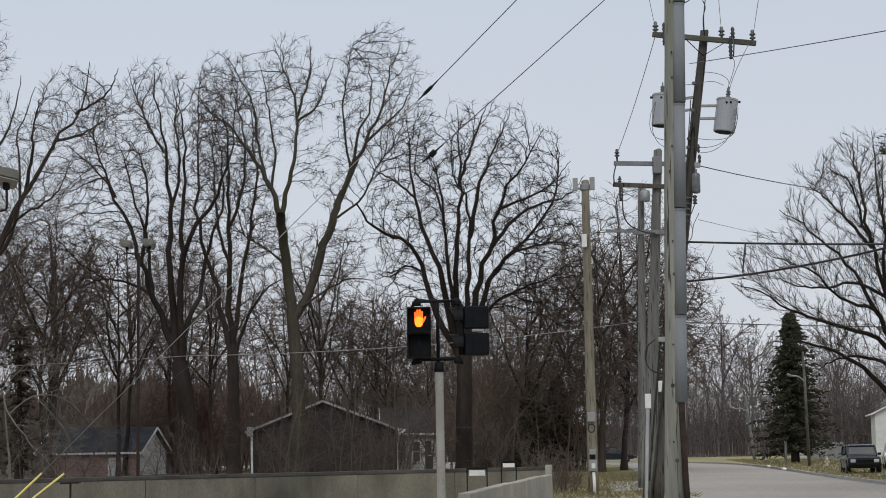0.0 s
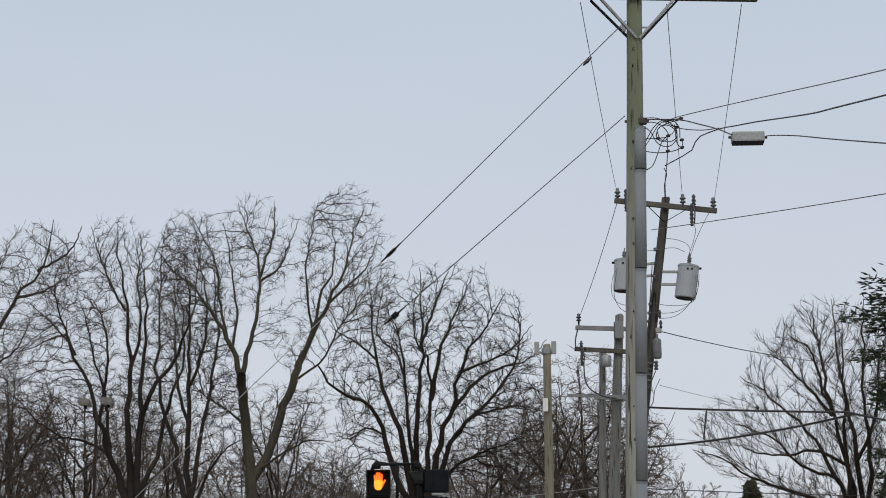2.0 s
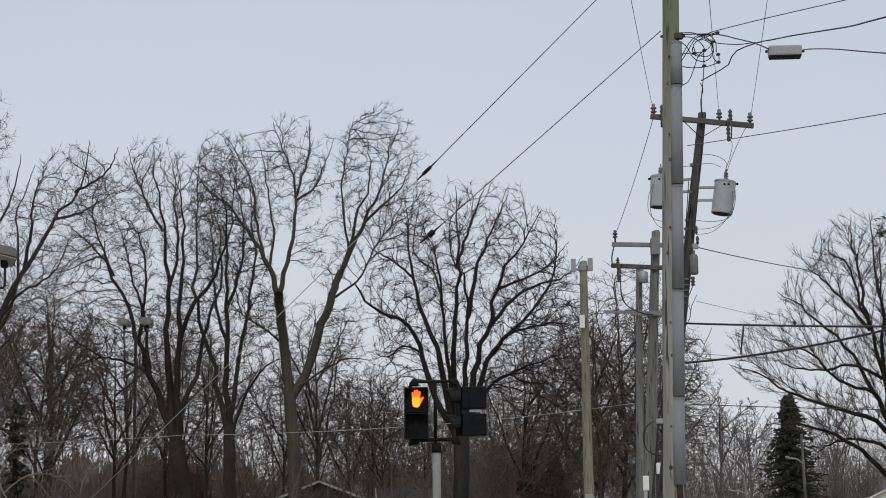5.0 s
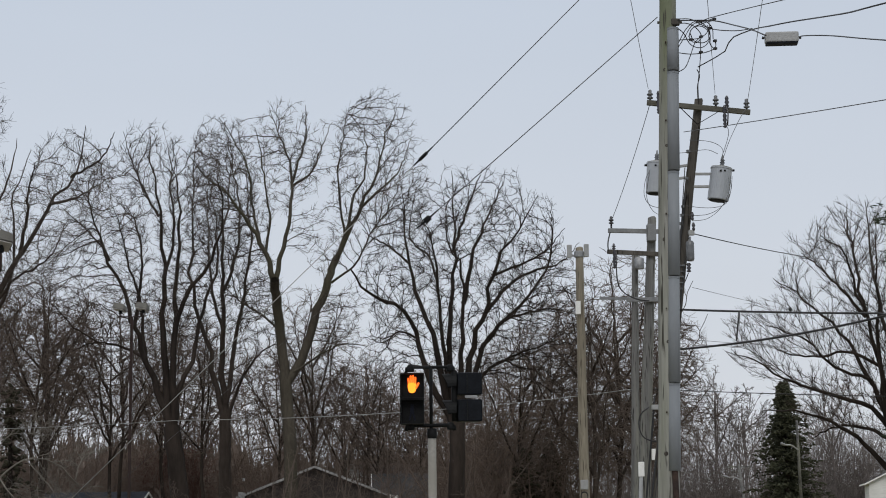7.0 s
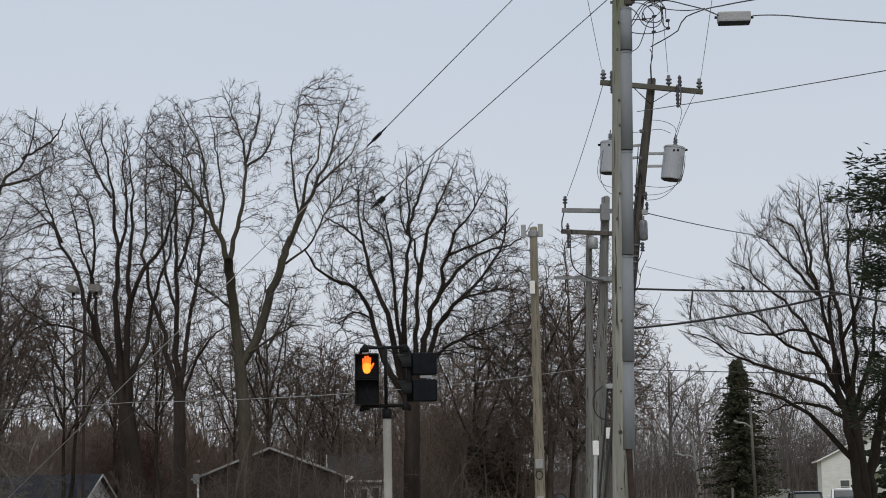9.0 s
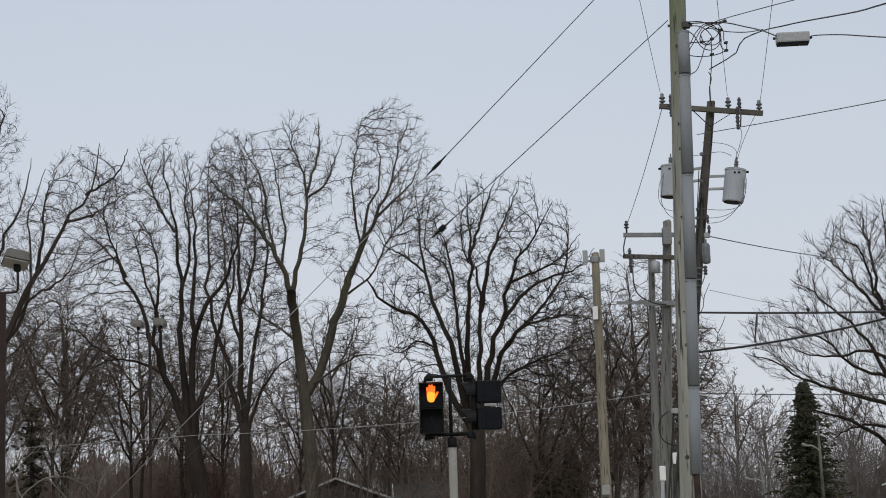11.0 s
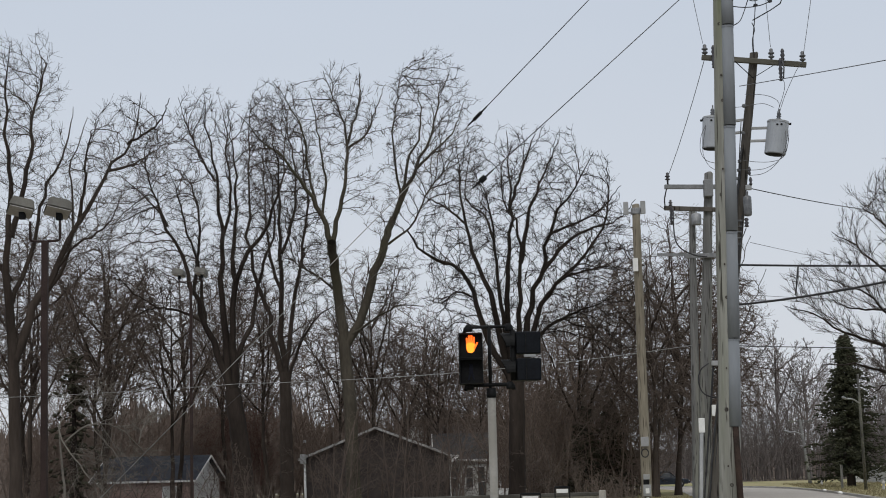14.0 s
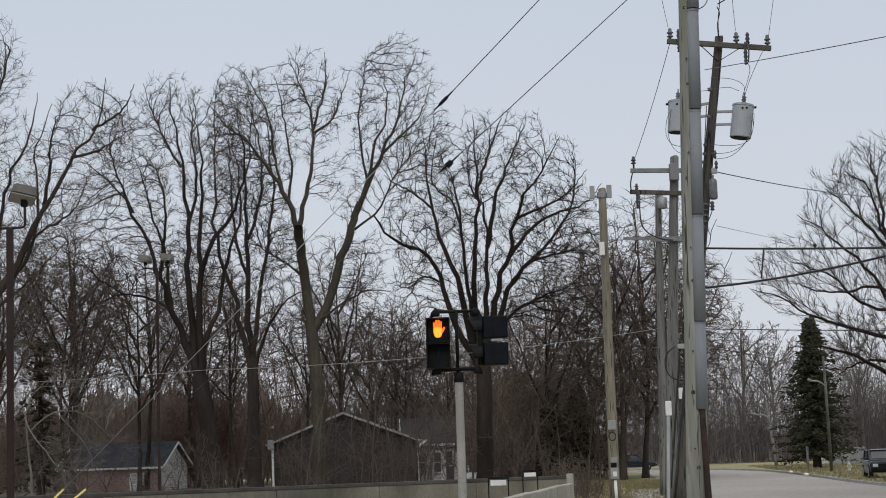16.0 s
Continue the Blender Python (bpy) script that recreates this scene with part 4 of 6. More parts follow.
crowned_tree("bare_tree", RIGHT, RIGHT_LOBES, "wide leafless maple beside the street", BARK_DARK, TWIG, 26, count=16000, rmin=0.0066, power=2.2, step=0.24, kill=0.3, up=0.2, pull=0.7, wander=0.08, spread=0.4, fan=0.8, twigs=2.2)

# smaller woodland trees: base x, distance, height, spread, seed
WOODS = [
    (-27.5, 104, 17, 4.5, 1), (-24.5, 112, 15, 4, 2), (-22.0, 100, 13.5, 3.5, 3), (-19.6, 108, 14.5, 4, 4), (-16.5, 116, 14, 4, 5),
    (-10.8, 120, 13, 3.5, 6), (-6.2, 122, 12, 3.5, 7), (-3.4, 116, 11, 3.5, 8), (-1.0, 122, 11, 3.5, 9),
    (13.2, 116, 15.5, 5, 12), (4.2, 118, 12, 4, 13), (-31.0, 118, 19, 5, 14), (-13.5, 106, 14, 4, 15), (14.0, 112, 12, 4, 16),
    (-29.5, 110, 17, 4.5, 18), (-26.0, 118, 18, 4.5, 19), (-23.4, 106, 16.5, 4, 20), (-20.8, 117, 17, 4.5, 21), (-18.2, 122, 16.5, 4.5, 22), (-33.5, 112, 17, 4.5, 23),
    (-7.4, 108, 15.5, 3.3, 41), (-9.0, 128, 14, 4, 27), (-4.8, 128, 13, 4, 28), (0.8, 126, 12.5, 4, 29),
]
for x, y, h, s, seed in WOODS:
    crowned_tree("bare_tree", wild_limbs((x, y, -0.1), h, s, seed, 0.06 + 0.0075 * h), [(x, y, h * 0.68, s * 1.0, h * 0.33)], "slim leafless woodland tree", BARK, THICKET, 100 + seed, count=1500, step=0.42, kill=0.5, reach=3.5, rmin=0.0125, twigs=1.0, twig_length=0.6, sides=6)
for x, y, h, s, seed in ((10.5, 104, 17.2, 5.0, 11), (7.7, 108, 14.5, 4.4, 17), (8.8, 99, 14.0, 4.2, 24), (12.0, 107, 15.5, 4.6, 25), (5.6, 102, 12.5, 4.4, 26)):
    crowned_tree("bare_tree", wild_limbs((x, y, -0.1), h, s, seed, 0.2, 0.2, 8), [(x, y, h * 0.64, s * 1.05, h * 0.36), (x, y, h * 0.38, s * 1.1, h * 0.2)], "dark leafless tree behind the utility poles", BARK, THICKET, 100 + seed, count=1800, step=0.36, kill=0.42, reach=3.5, rmin=0.0115, twigs=1.2, twig_length=0.6, sides=6)
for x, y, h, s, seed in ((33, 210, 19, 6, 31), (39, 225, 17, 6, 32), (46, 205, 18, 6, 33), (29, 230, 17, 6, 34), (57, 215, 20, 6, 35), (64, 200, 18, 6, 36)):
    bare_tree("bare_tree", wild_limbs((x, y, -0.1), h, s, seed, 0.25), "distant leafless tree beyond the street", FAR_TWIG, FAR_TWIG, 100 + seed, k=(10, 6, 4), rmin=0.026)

PALE = [
    ([(-12.06, 50, 0.06), (-12.1, 50, 1.15), (-12.21, 50, 2.26), (-12.28, 50, 3.2)], 0.05, 0.025),
    ([(-12.28, 50, 3.04), (-11.96, 49.78, 2.48), (-11.24, 49.11, 1.77), (-10.19, 48, 0.85)], 0.026, 0.008),
    ([(-12.15, 50, 2.65), (-11.48, 50.12, 3.19), (-10.74, 50.5, 3.11), (-10.17, 51.12, 2.52), (-9.68, 52, 1.82)], 0.028, 0.008),
    ([(-10.02, 50, 2.61), (-9.92, 50.11, 3.09), (-9.76, 50.44, 3.33), (-9.34, 51, 3.53)], 0.018, 0.006),
    ([(-11.45, 50, 3.19), (-10.93, 49.78, 2.7), (-10.31, 49.11, 2.06), (-9.92, 48, 1.44)], 0.018, 0.006),
    ([(-12.25, 50, 3.2), (-11.99, 50.22, 3.84), (-11.5, 50.89, 3.94), (-11.09, 52, 4.23)], 0.018, 0.006),
]
bare_tree("small_bare_tree", PALE, "small leafless tree with pale crooked branches", BARK_PALE, BARK_PALE, 41, k=(15, 8, 5), ratio=(0.45, 0.5, 0.55), up=(0.0, -0.02, -0.02), rmin=0.004)

# ---- evergreens ----
conifer("spruce", (24.6, 124.88, 0), 10.4, 3.5, "dark green spruce standing on the lawn", 51, whorls=38, per=12, clump=0.3, ragged=0.5, each=26, bare=0.1, loose=1.0, fluff=0.08, wide=0.26)
conifer("pine", (19.2, 60, 0.0), 12.9, 3.6, "large dark green pine with ragged crown", 52, NEEDLE_PINE, droop=-0.1, bare=0.12, whorls=26, per=9, clump=0.3, ragged=0.5, round_top=True, each=210, loose=1.6, wide=0.12, belly=0.6, span=0.5, fluff=0.16)
conifer("evergreen_shrub", (22.59, 78, 0.0), 4.6, 2.0, "dark green evergreen bush in front of the white house", 56, NEEDLE_PINE, droop=0.3, bare=0.05, whorls=18, per=8, clump=0.34, ragged=0.5, round_top=True, each=16, loose=1.2)
conifer("evergreen_shrub", (5.16, 102, 0.1), 5.0, 2.3, "dark evergreen with drooping branches beside the street", 53, NEEDLE_DARK, droop=0.5, bare=0.03, whorls=18, per=9, clump=0.3, ragged=0.45, each=18, loose=1.0)
conifer("evergreen_shrub", (6.73, 104, -0.05), 5.6, 2.0, "dark evergreen with drooping branches beside the street", 54, NEEDLE_DARK, droop=0.5, bare=0.03, whorls=18, per=8, clump=0.3, ragged=0.45, each=18, loose=1.0)
conifer("evergreen_tree", (-23.70, 100, -0.1), 8.8, 3.0, "dark evergreen among the bare trees", 57, NEEDLE_DARK, droop=0.4, bare=0.1, whorls=18, per=6, clump=0.4, ragged=0.8, each=4, loose=1.0, fluff=0.1)

# ---- near utility pole ----
def utility_pole(label, base, top, r0, r1, wood):
    pole = thing("utility_pole", base, label, "utility pole")
    bm = bmesh.new()
    b, t = Vector(base), Vector(top)
    rng = random.Random(round(base[0] * 100))
    n = 12
    rod(bm, [b.lerp(t, i / n) + Vector((rng.uniform(-1, 1), rng.uniform(-1, 1), 0)) * 0.006 for i in range(n + 1)] + [t + Vector((0, 0, 0.02))],
        [r0 + (r1 - r0) * i / n for i in range(n + 1)] + [r1 * 0.8], 14)
    part("shaft", bm, wood, pole, smooth=True)
    return pole


def along(base, top, z):
    b, t = Vector(base), Vector(top)
    return b.lerp(t, (z - b.z) / (t.z - b.z))


SHED = [(0.02, -0.1), (0.022, 0.0), (0.05, 0.01), (0.062, 0.03), (0.035, 0.045), (0.03, 0.07), (0.056, 0.08), (0.06, 0.1), (0.032, 0.12), (0.036, 0.16), (0.02, 0.18)]


def pin_insulator(at, parent, scale=1.0, material=None):
    bm = bmesh.new()
    lathe(bm, at, [(r * scale, z * scale) for r, z in SHED], 10)
    return part("insulator", bm, material or CERAMIC, parent, "grey porcelain pin insulator", smooth=True)


def fuse_cutout(at, parent, scale=1.0):
    bm = bmesh.new()
    x, y, z = at
    lathe(bm, at, [(0.02, -0.3), (0.045, -0.28), (0.03, -0.24), (0.05, -0.2), (0.03, -0.16), (0.055, -0.1), (0.035, -0.06), (0.055, 0.0), (0.03, 0.05), (0.05, 0.1), (0.03, 0.15), (0.045, 0.2), (0.02, 0.26)], 8)
    rod(bm, [(x + 0.05, y - 0.06, z - 0.26), (x + 0.06, y - 0.13, z), (x + 0.03, y - 0.08, z + 0.22)], 0.018, 6)
    rod(bm, [(x, y, z), (x, y + 0.12, z + 0.03)], 0.02, 6)
    return part("fuse_cutout", bm, CERAMIC_DARK, parent, "dark porcelain fuse cutout", smooth=True)


NB, NT = (3.085, 24, -0.13), (3.345, 24, 10.35)
near = utility_pole("weathered greenish wooden utility pole with grey riser", NB, NT, 0.155, 0.107, POLE_GREEN)
ARM_Z = 10.2
for dy, dz in ((-0.15, -0.035), (0.15, 0.035)):
    bm = bmesh.new()
    beam(bm, (1.7, 24 + dy, ARM_Z + dz + 0.02), (5.13, 24 + dy, ARM_Z + dz - 0.03), 0.09, 0.12, 0.012)
    part("crossarm", bm, ARM_WOOD, near, "grey-green wooden crossarm")
for sx in (-1, 1):
    for dy in (-0.2, 0.2):
        bm = bmesh.new()
        beam(bm, (3.36 + sx * 0.02, 24 + dy * 0.62, 9.5), (3.36 + sx * 0.62, 24 + dy, 10.17), 0.05, 0.03)
        part("brace", bm, STEEL if dy < 0 else BLACK, near, "steel V brace")
for x in (2.02, 2.4, 3.0, 3.72, 4.5, 4.93):
    bm = bmesh.new()
    rod(bm, [(x, 23.75, ARM_Z - 0.03), (x, 24.25, ARM_Z + 0.03)], 0.012, 6)
    rod(bm, [(x, 23.76, ARM_Z - 0.1), (x, 23.78, ARM_Z - 0.17)], 0.014, 6)
    part("bolt", bm, STEEL, near)
for x in (2.5, 3.75, 4.78):
    pin_insulator((x, 24, ARM_Z + 0.22), near, 1.3)
# riser guard: a half-round channel on the face of the pole, in lengths
RISER = [2.12, 3.3, 4.75, 6.2, 7.6, 8.22]
for z0, z1 in zip(RISER, RISER[1:]):
    bm = bmesh.new()
    a, b = along(NB, NT, z0), along(NB, NT, z1 - 0.012)
    rod(bm, [a + Vector((0.064, -0.12, 0)), b + Vector((0.06, -0.1, 0))], [0.084, 0.081], 14)
    part("riser_guard", bm, PLASTIC_GREY, near, "grey plastic cable riser guard", smooth=True)
    bm = bmesh.new()
    rod(bm, [b + Vector((0.06, -0.1, -0.03)), b + Vector((0.06, -0.1, 0.0))], 0.0845, 14)
    part("strap", bm, PLASTIC_GREY, near)
bm = bmesh.new()
rod(bm, [(3.28, 23.84, -0.12), (3.225, 23.84, 1.2), along(NB, NT, 2.16) + Vector((0.06, -0.15, 0))], 0.042, 10)
part("riser_pipe", bm, RUST, near, "rusty brown riser pipe", smooth=True)
for z, dx, w in ((9.35, -0.02, 0.02), (7.62, -0.05, 0.017), (6.55, -0.03, 0.015), (5.25, -0.06, 0.02), (3.85, -0.02, 0.016), (2.35, -0.05, 0.02), (1.35, 0.0, 0.018)):
    c = along(NB, NT, z)
    rr = 0.155 + (0.107 - 0.155) * (z / 10.4)
    y = -math.sqrt(rr * rr - dx * dx)
    bm = bmesh.new()
    lathe(bm, c + Vector((dx, y + 0.004, 0)), [(w * 1.5, 0.0), (w * 1.2, 0.006), (w * 0.7, 0.004), (w * 0.2, -0.004)], 9, Matrix.Rotation(math.radians(90), 4, "X"))
    part("knot", bm, POLE_BROWN, near, "dark knot in the wood", smooth=True)
for z, s in ((2.9, 0.012), (4.3, 0.01), (5.6, 0.012), (6.9, 0.011), (8.0, 0.012), (9.1, 0.012), (1.6, 0.012)):
    bm = bmesh.new()
    c = along(NB, NT, z)
    rod(bm, [c + Vector((-0.03, -0.02, 0)), c + Vector((-0.045, -0.155, 0))], s, 6)
    part("bolt", bm, RUST, near)
bm = bmesh.new()
c = along(NB, NT, 8.3)
box(bm, c + Vector((0.1, -0.08, 0)), (0.12, 0.1, 0.09), bevel=0.015)
rod(bm, [c + Vector((-0.14, 0, 0.02)), c + Vector((0.2, -0.02, 0.02))], 0.02, 8)
part("cable_clamp", bm, POLE_BROWN, near, "dark steel cable clamp")
bm = bmesh.new()
c = along(NB, NT, 9.7)
rod(bm, [c + Vector((-0.2, 0, 0)), c + Vector((0.22, 0, 0))], 0.014, 6)
box(bm, c + Vector((-0.15, 0, 0)), (0.05, 0.06, 0.12), bevel=0.01)
part("guy_hook", bm, STEEL, near)


# guy wires with insulators and yellow guards, down to one anchor
ANCHOR = Vector((-6.9, 24, -0.1))
for start, i0, g_top, thin, half, fat in (((3.21, 24, 9.8), (-0.12, 24, 6.45), (-5.38, 24, 1.32), 0.006, 0.07, 0.025), ((3.16, 24, 8.4), (-0.07, 24, 5.57), (-5.08, 24, 1.31), 0.0018, 0.045, 0.042)):
    a, i, g = Vector(start), Vector(i0), Vector(g_top)
    k = i
    d0, d = (k - a).normalized(), (g - k).normalized()
    wire("guy_wire", [a, k - d0 * 0.18], 0.0068, WIRE, "grey stranded guy wire from the pole to the ground", "guy wire")
    wire("guy_wire", [k + d * 0.18, g + d * 0.5], thin, WIRE_LIGHT if thin > 0.003 else WIRE, "pale stranded guy wire from the pole to the ground", "guy wire")
    bm = bmesh.new()
    rod(bm, [k - d0 * 0.19, k - d0 * (half + 0.01), k - d0 * half, k + d * half, k + d * (half + 0.01), k + d * 0.19], [0.009, 0.013, fat, fat, 0.013, 0.009], 10)
    tagged(part("guy_insulator", bm, BLACK, smooth=True), "dark strain insulator on the guy wire", "insulator")
    bm = bmesh.new()
    rod(bm, [g, ANCHOR + (g - ANCHOR) * 0.02], 0.0145, 10)
    tagged(part("guy_guard", bm, YELLOW, smooth=True), "bright yellow plastic guy wire guard", "guy guard", "guy guards")
k = Vector((2.65, 24, 9.2))
bm = bmesh.new()
rod(bm, [k + Vector((0.06, 0, 0.06)), k, k - Vector((0.06, 0, 0.06))], [0.01, 0.026, 0.01], 8)
tagged(part("guy_clamp", bm, CERAMIC_DARK, smooth=True), "small steel clamp on the guy wire", "clamp")

# cable loops hung beside the near pole and the strand with its splice case
LOOPS = [
    [(3.41, 23.9, 8.27), (3.54, 23.9, 8.28), (3.67, 23.9, 8.22), (3.75, 23.9, 8.09), (3.67, 23.9, 8), (3.58, 23.9, 8.06), (3.62, 23.9, 8.2), (3.78, 23.9, 8.28), (3.94, 23.9, 8.32)],
    [(3.42, 23.9, 7.99), (3.54, 23.9, 8.2), (3.68, 23.9, 8.31), (3.82, 23.9, 8.23), (3.87, 23.9, 8.09), (3.78, 23.9, 8), (3.64, 23.9, 8.03), (3.59, 23.9, 8.15)],
    [(3.42, 23.9, 8.04), (3.61, 23.9, 8.05), (3.73, 23.9, 8.07), (3.83, 23.9, 8.15), (3.84, 23.9, 8.25)],
    [(3.42, 23.9, 7.86), (3.57, 23.9, 7.84), (3.74, 23.9, 7.85), (3.88, 23.9, 7.89), (3.94, 23.9, 7.94), (3.94, 23.9, 8.04)],
    [(3.4, 23.9, 7.58), (3.51, 23.9, 7.65), (3.58, 23.9, 7.8), (3.65, 23.9, 7.99), (3.72, 23.9, 8.07)],
    [(3.41, 23.9, 8.34), (3.58, 23.9, 8.34), (3.72, 23.9, 8.3), (3.82, 23.9, 8.31), (3.94, 23.9, 8.35)],
    [(3.42, 23.95, 8.23), (3.51, 23.95, 8.15), (3.6, 23.95, 7.99), (3.74, 23.95, 7.94), (3.85, 23.95, 8.02), (3.87, 23.95, 8.15), (3.76, 23.95, 8.25), (3.63, 23.95, 8.22), (3.58, 23.95, 8.1)],
    [(3.41, 23.85, 7.92), (3.49, 23.85, 8.04), (3.62, 23.85, 8.24), (3.78, 23.85, 8.3), (3.89, 23.85, 8.2), (3.9, 23.85, 8.04)],
    [(3.69, 23.95, 8.31), (3.9, 23.95, 8.21), (4.22, 23.95, 8.18), (4.47, 23.95, 8.21)],
    [(3.85, 23.85, 8.2), (3.84, 23.85, 8.08), (3.86, 23.85, 7.96), (3.92, 23.85, 7.89)],
    [(3.73, 23.9, 8.05), (3.73, 23.9, 7.88), (3.71, 23.9, 7.65), (3.68, 23.9, 7.41), (3.68, 23.9, 7.19)],
]
loop = thing("cable_loops", (3.6, 23.9, 8.6), "tangle of looped black cables beside the pole", "cable")
for pts in LOOPS:
    bm = bmesh.new()
    rod(bm, smooth_line(pts, 26), 0.0068, 6)
    part("loop", bm, CABLE, loop, smooth=True)
for p in ((3.74, 23.88, 8.3), (3.86, 23.88, 8.2), (3.73, 23.88, 7.86), (3.93, 23.88, 7.91), (3.6, 23.88, 8.04), (3.74, 23.88, 8.08), (3.93, 23.88, 8.33), (3.93, 23.88, 8.02)):
    bm = bmesh.new()
    box(bm, p, (0.045, 0.05, 0.035), rz=20, bevel=0.008)
    part("connector", bm, CABLE, loop)
STRANDS = [
    ([(3.41, 23.8, 8.29), (3.83, 23.49, 8.2), (3.97, 22.55, 7.87), (3.9, 20.99, 7.38), (3.65, 18.8, 6.71)], 0.0085, CABLE, "black aerial cable on a strand"),
    ([(5.06, 23.8, 8.04), (5.08, 23.43, 7.96), (5.17, 22.3, 7.65), (5.18, 20.43, 7.1), (5.28, 17.8, 6.33)], 0.0085, CABLE, "black aerial cable on a strand"),
    ([(3.67, 23.8, 7.63), (3.77, 23.74, 7.7), (3.9, 23.55, 7.71), (3.97, 23.24, 7.72), (3.96, 22.8, 7.75), (4.02, 22.24, 7.68), (4.08, 21.55, 7.55), (4.06, 20.74, 7.35), (4.14, 19.8, 7.14), (4.23, 18.74, 6.89), (4.25, 17.55, 6.6), (4.14, 16.24, 6.28), (4.42, 14.8, 6.03)], 0.0085, CABLE, "lumpy black drop cable"),
    ([(3.66, 23.8, 8.25), (3.82, 23.44, 8.23), (4.32, 22.36, 8.09), (4.65, 20.56, 7.72), (4.61, 18.04, 7.09), (4.44, 14.8, 6.26)], 0.0065, WIRE, "taut grey span wire"),
]
for pts, r, m, label in STRANDS:
    wire("overhead_cable", smooth_line(pts, 30), r, m, label, "cable")
case = thing("splice_case", (4.37, 21.5, 7.41), "pale grey cable splice case hung on the strand", "splice case")
c = Vector(case.location)
bm = bmesh.new()
box(bm, c, (0.41, 0.16, 0.13), rz=-4, bevel=0.02)
part("body", bm, STEEL_PAINT, case)
bm = bmesh.new()
box(bm, c - Vector((0, 0, 0.072)), (0.39, 0.15, 0.03), rz=-4, bevel=0.008)
part("lower_lid", bm, BACK_NAVY, case, "dark underside lid")
for sx in (-0.215, 0.215):
    bm = bmesh.new()
    rod(bm, [c + Vector((sx, 0, 0.0)), c + Vector((sx * 1.13, 0, 0.005))], 0.018, 8)
    part("cable_gland", bm, CABLE, case, smooth=True)

# ---- leaning transformer pole ----
TB, TT = (4.99, 42, 0.28), (6.47, 42, 11.43)
TB = tuple(Vector(TT) + (Vector(TB) - Vector(TT)) * ((TT[2] + 0.12) / (TT[2] - TB[2])))
lean_pole = utility_pole("leaning brown wooden pole carrying two transformers", TB, TT, 0.165, 0.1, POLE_BROWN)
bm = bmesh.new()
beam(bm, (5.19, 41.8, 11.32), (7.67, 41.8, 11.06), 0.1, 0.125, 0.012)
part("crossarm", bm, ARM_WOOD, lean_pole, "weathered wooden crossarm")
for q in ((5.97, 41.72, 11.18), (6.92, 41.72, 11.08)):
    bm = bmesh.new()
    beam(bm, q, (6.39, 41.8, 10.78), 0.03, 0.012)
    part("brace", bm, BLACK, lean_pole, "dark steel brace")
for q in ((5.27, 41.8, 11.4), (6.85, 41.8, 11.25), (7.59, 41.8, 11.16)):
    pin_insulator(q, lean_pole, 1.3)
fuse_cutout((5.45, 41.65, 11.31), lean_pole)
fuse_cutout((7.03, 41.65, 10.95), lean_pole, 1.0)
bm = bmesh.new()
lathe(bm, (7.1, 41.7, 11.29), [(0.03, -0.12), (0.055, -0.1), (0.035, -0.05), (0.06, 0.0), (0.035, 0.05), (0.05, 0.1), (0.02, 0.16)], 8)
part("arrester", bm, CERAMIC_DARK, lean_pole, "dark surge arrester", smooth=True)
# lower equipment on the leaning pole
for z, dz in ((6.95, 0.03), (7.09, 0.035), (7.22, 0.03), (7.36, 0.04), (6.8, 0.05)):
    c = along(TB, TT, z)
    bm = bmesh.new()
    box(bm, c + Vector((0.01, -0.14, 0)), (0.13, 0.03, dz), bevel=0.006)
    part("pole_step", bm, CERAMIC, lean_pole, "pale metal pole bracket")
for dx, r, z0, z1 in ((-0.1, 0.028, 6.4, 9.1), (0.06, 0.018, 5.6, 7.5), (-0.05, 0.016, 0.5, 6.6), (-0.13, 0.02, 0.4, 7.2)):
    bm = bmesh.new()
    rod(bm, [along(TB, TT, z0 + (z1 - z0) * i / 10) + Vector((dx + 0.012 * math.sin(i * 1.9), -0.125, 0)) for i in range(11)], r, 6)
    part("pole_cable", bm, CABLE, lean_pole, "black cable stapled along the pole", smooth=True)
for q, s in (((6.15, 41.8, 10.11), 0.06), ((6.1, 41.8, 9.45), 0.05), ((5.98, 41.8, 8.77), 0.05), ((5.95, 41.8, 8.56), 0.05), ((5.92, 41.8, 8.36), 0.05)):
    bm = bmesh.new()
    lathe(bm, q, [(s * 0.6, -s * 0.7), (s, -s * 0.3), (s * 0.7, 0), (s, s * 0.3), (s * 0.6, s * 0.7)], 8)
    part("spool_insulator", bm, CERAMIC, lean_pole, smooth=True)
bm = bmesh.new()
box(bm, (6.15, 41.7, 8.12), (0.14, 0.12, 0.12), bevel=0.015)
part("bracket", bm, STEEL_PAINT, lean_pole)
bm = bmesh.new()
c = Vector((6.1, 41.65, 7.69))
lathe(bm, c, [(0.05, -0.26), (0.09, -0.24), (0.1, -0.2), (0.1, 0.18), (0.08, 0.22), (0.03, 0.24), (0.03, 0.33)], 10)
part("capacitor_can", bm, CERAMIC, lean_pole, "grey metal can under the crossarms", smooth=True)
bm = bmesh.new()
lathe(bm, (6.06, 41.65, 7.29), [(0.03, -0.12), (0.06, -0.1), (0.03, -0.06), (0.06, -0.02), (0.03, 0.02), (0.06, 0.06), (0.03, 0.1)], 8)
part("arrester", bm, CERAMIC_DARK, lean_pole, smooth=True)
for q in ((6.18, 41.65, 8.51), (6.2, 41.65, 8.26)):
    bm = bmesh.new()
    lathe(bm, q, [(0.02, -0.1), (0.04, -0.06), (0.025, -0.02), (0.045, 0.03), (0.02, 0.1)], 8)
    part("insulator", bm, CERAMIC_DARK, lean_pole, smooth=True)
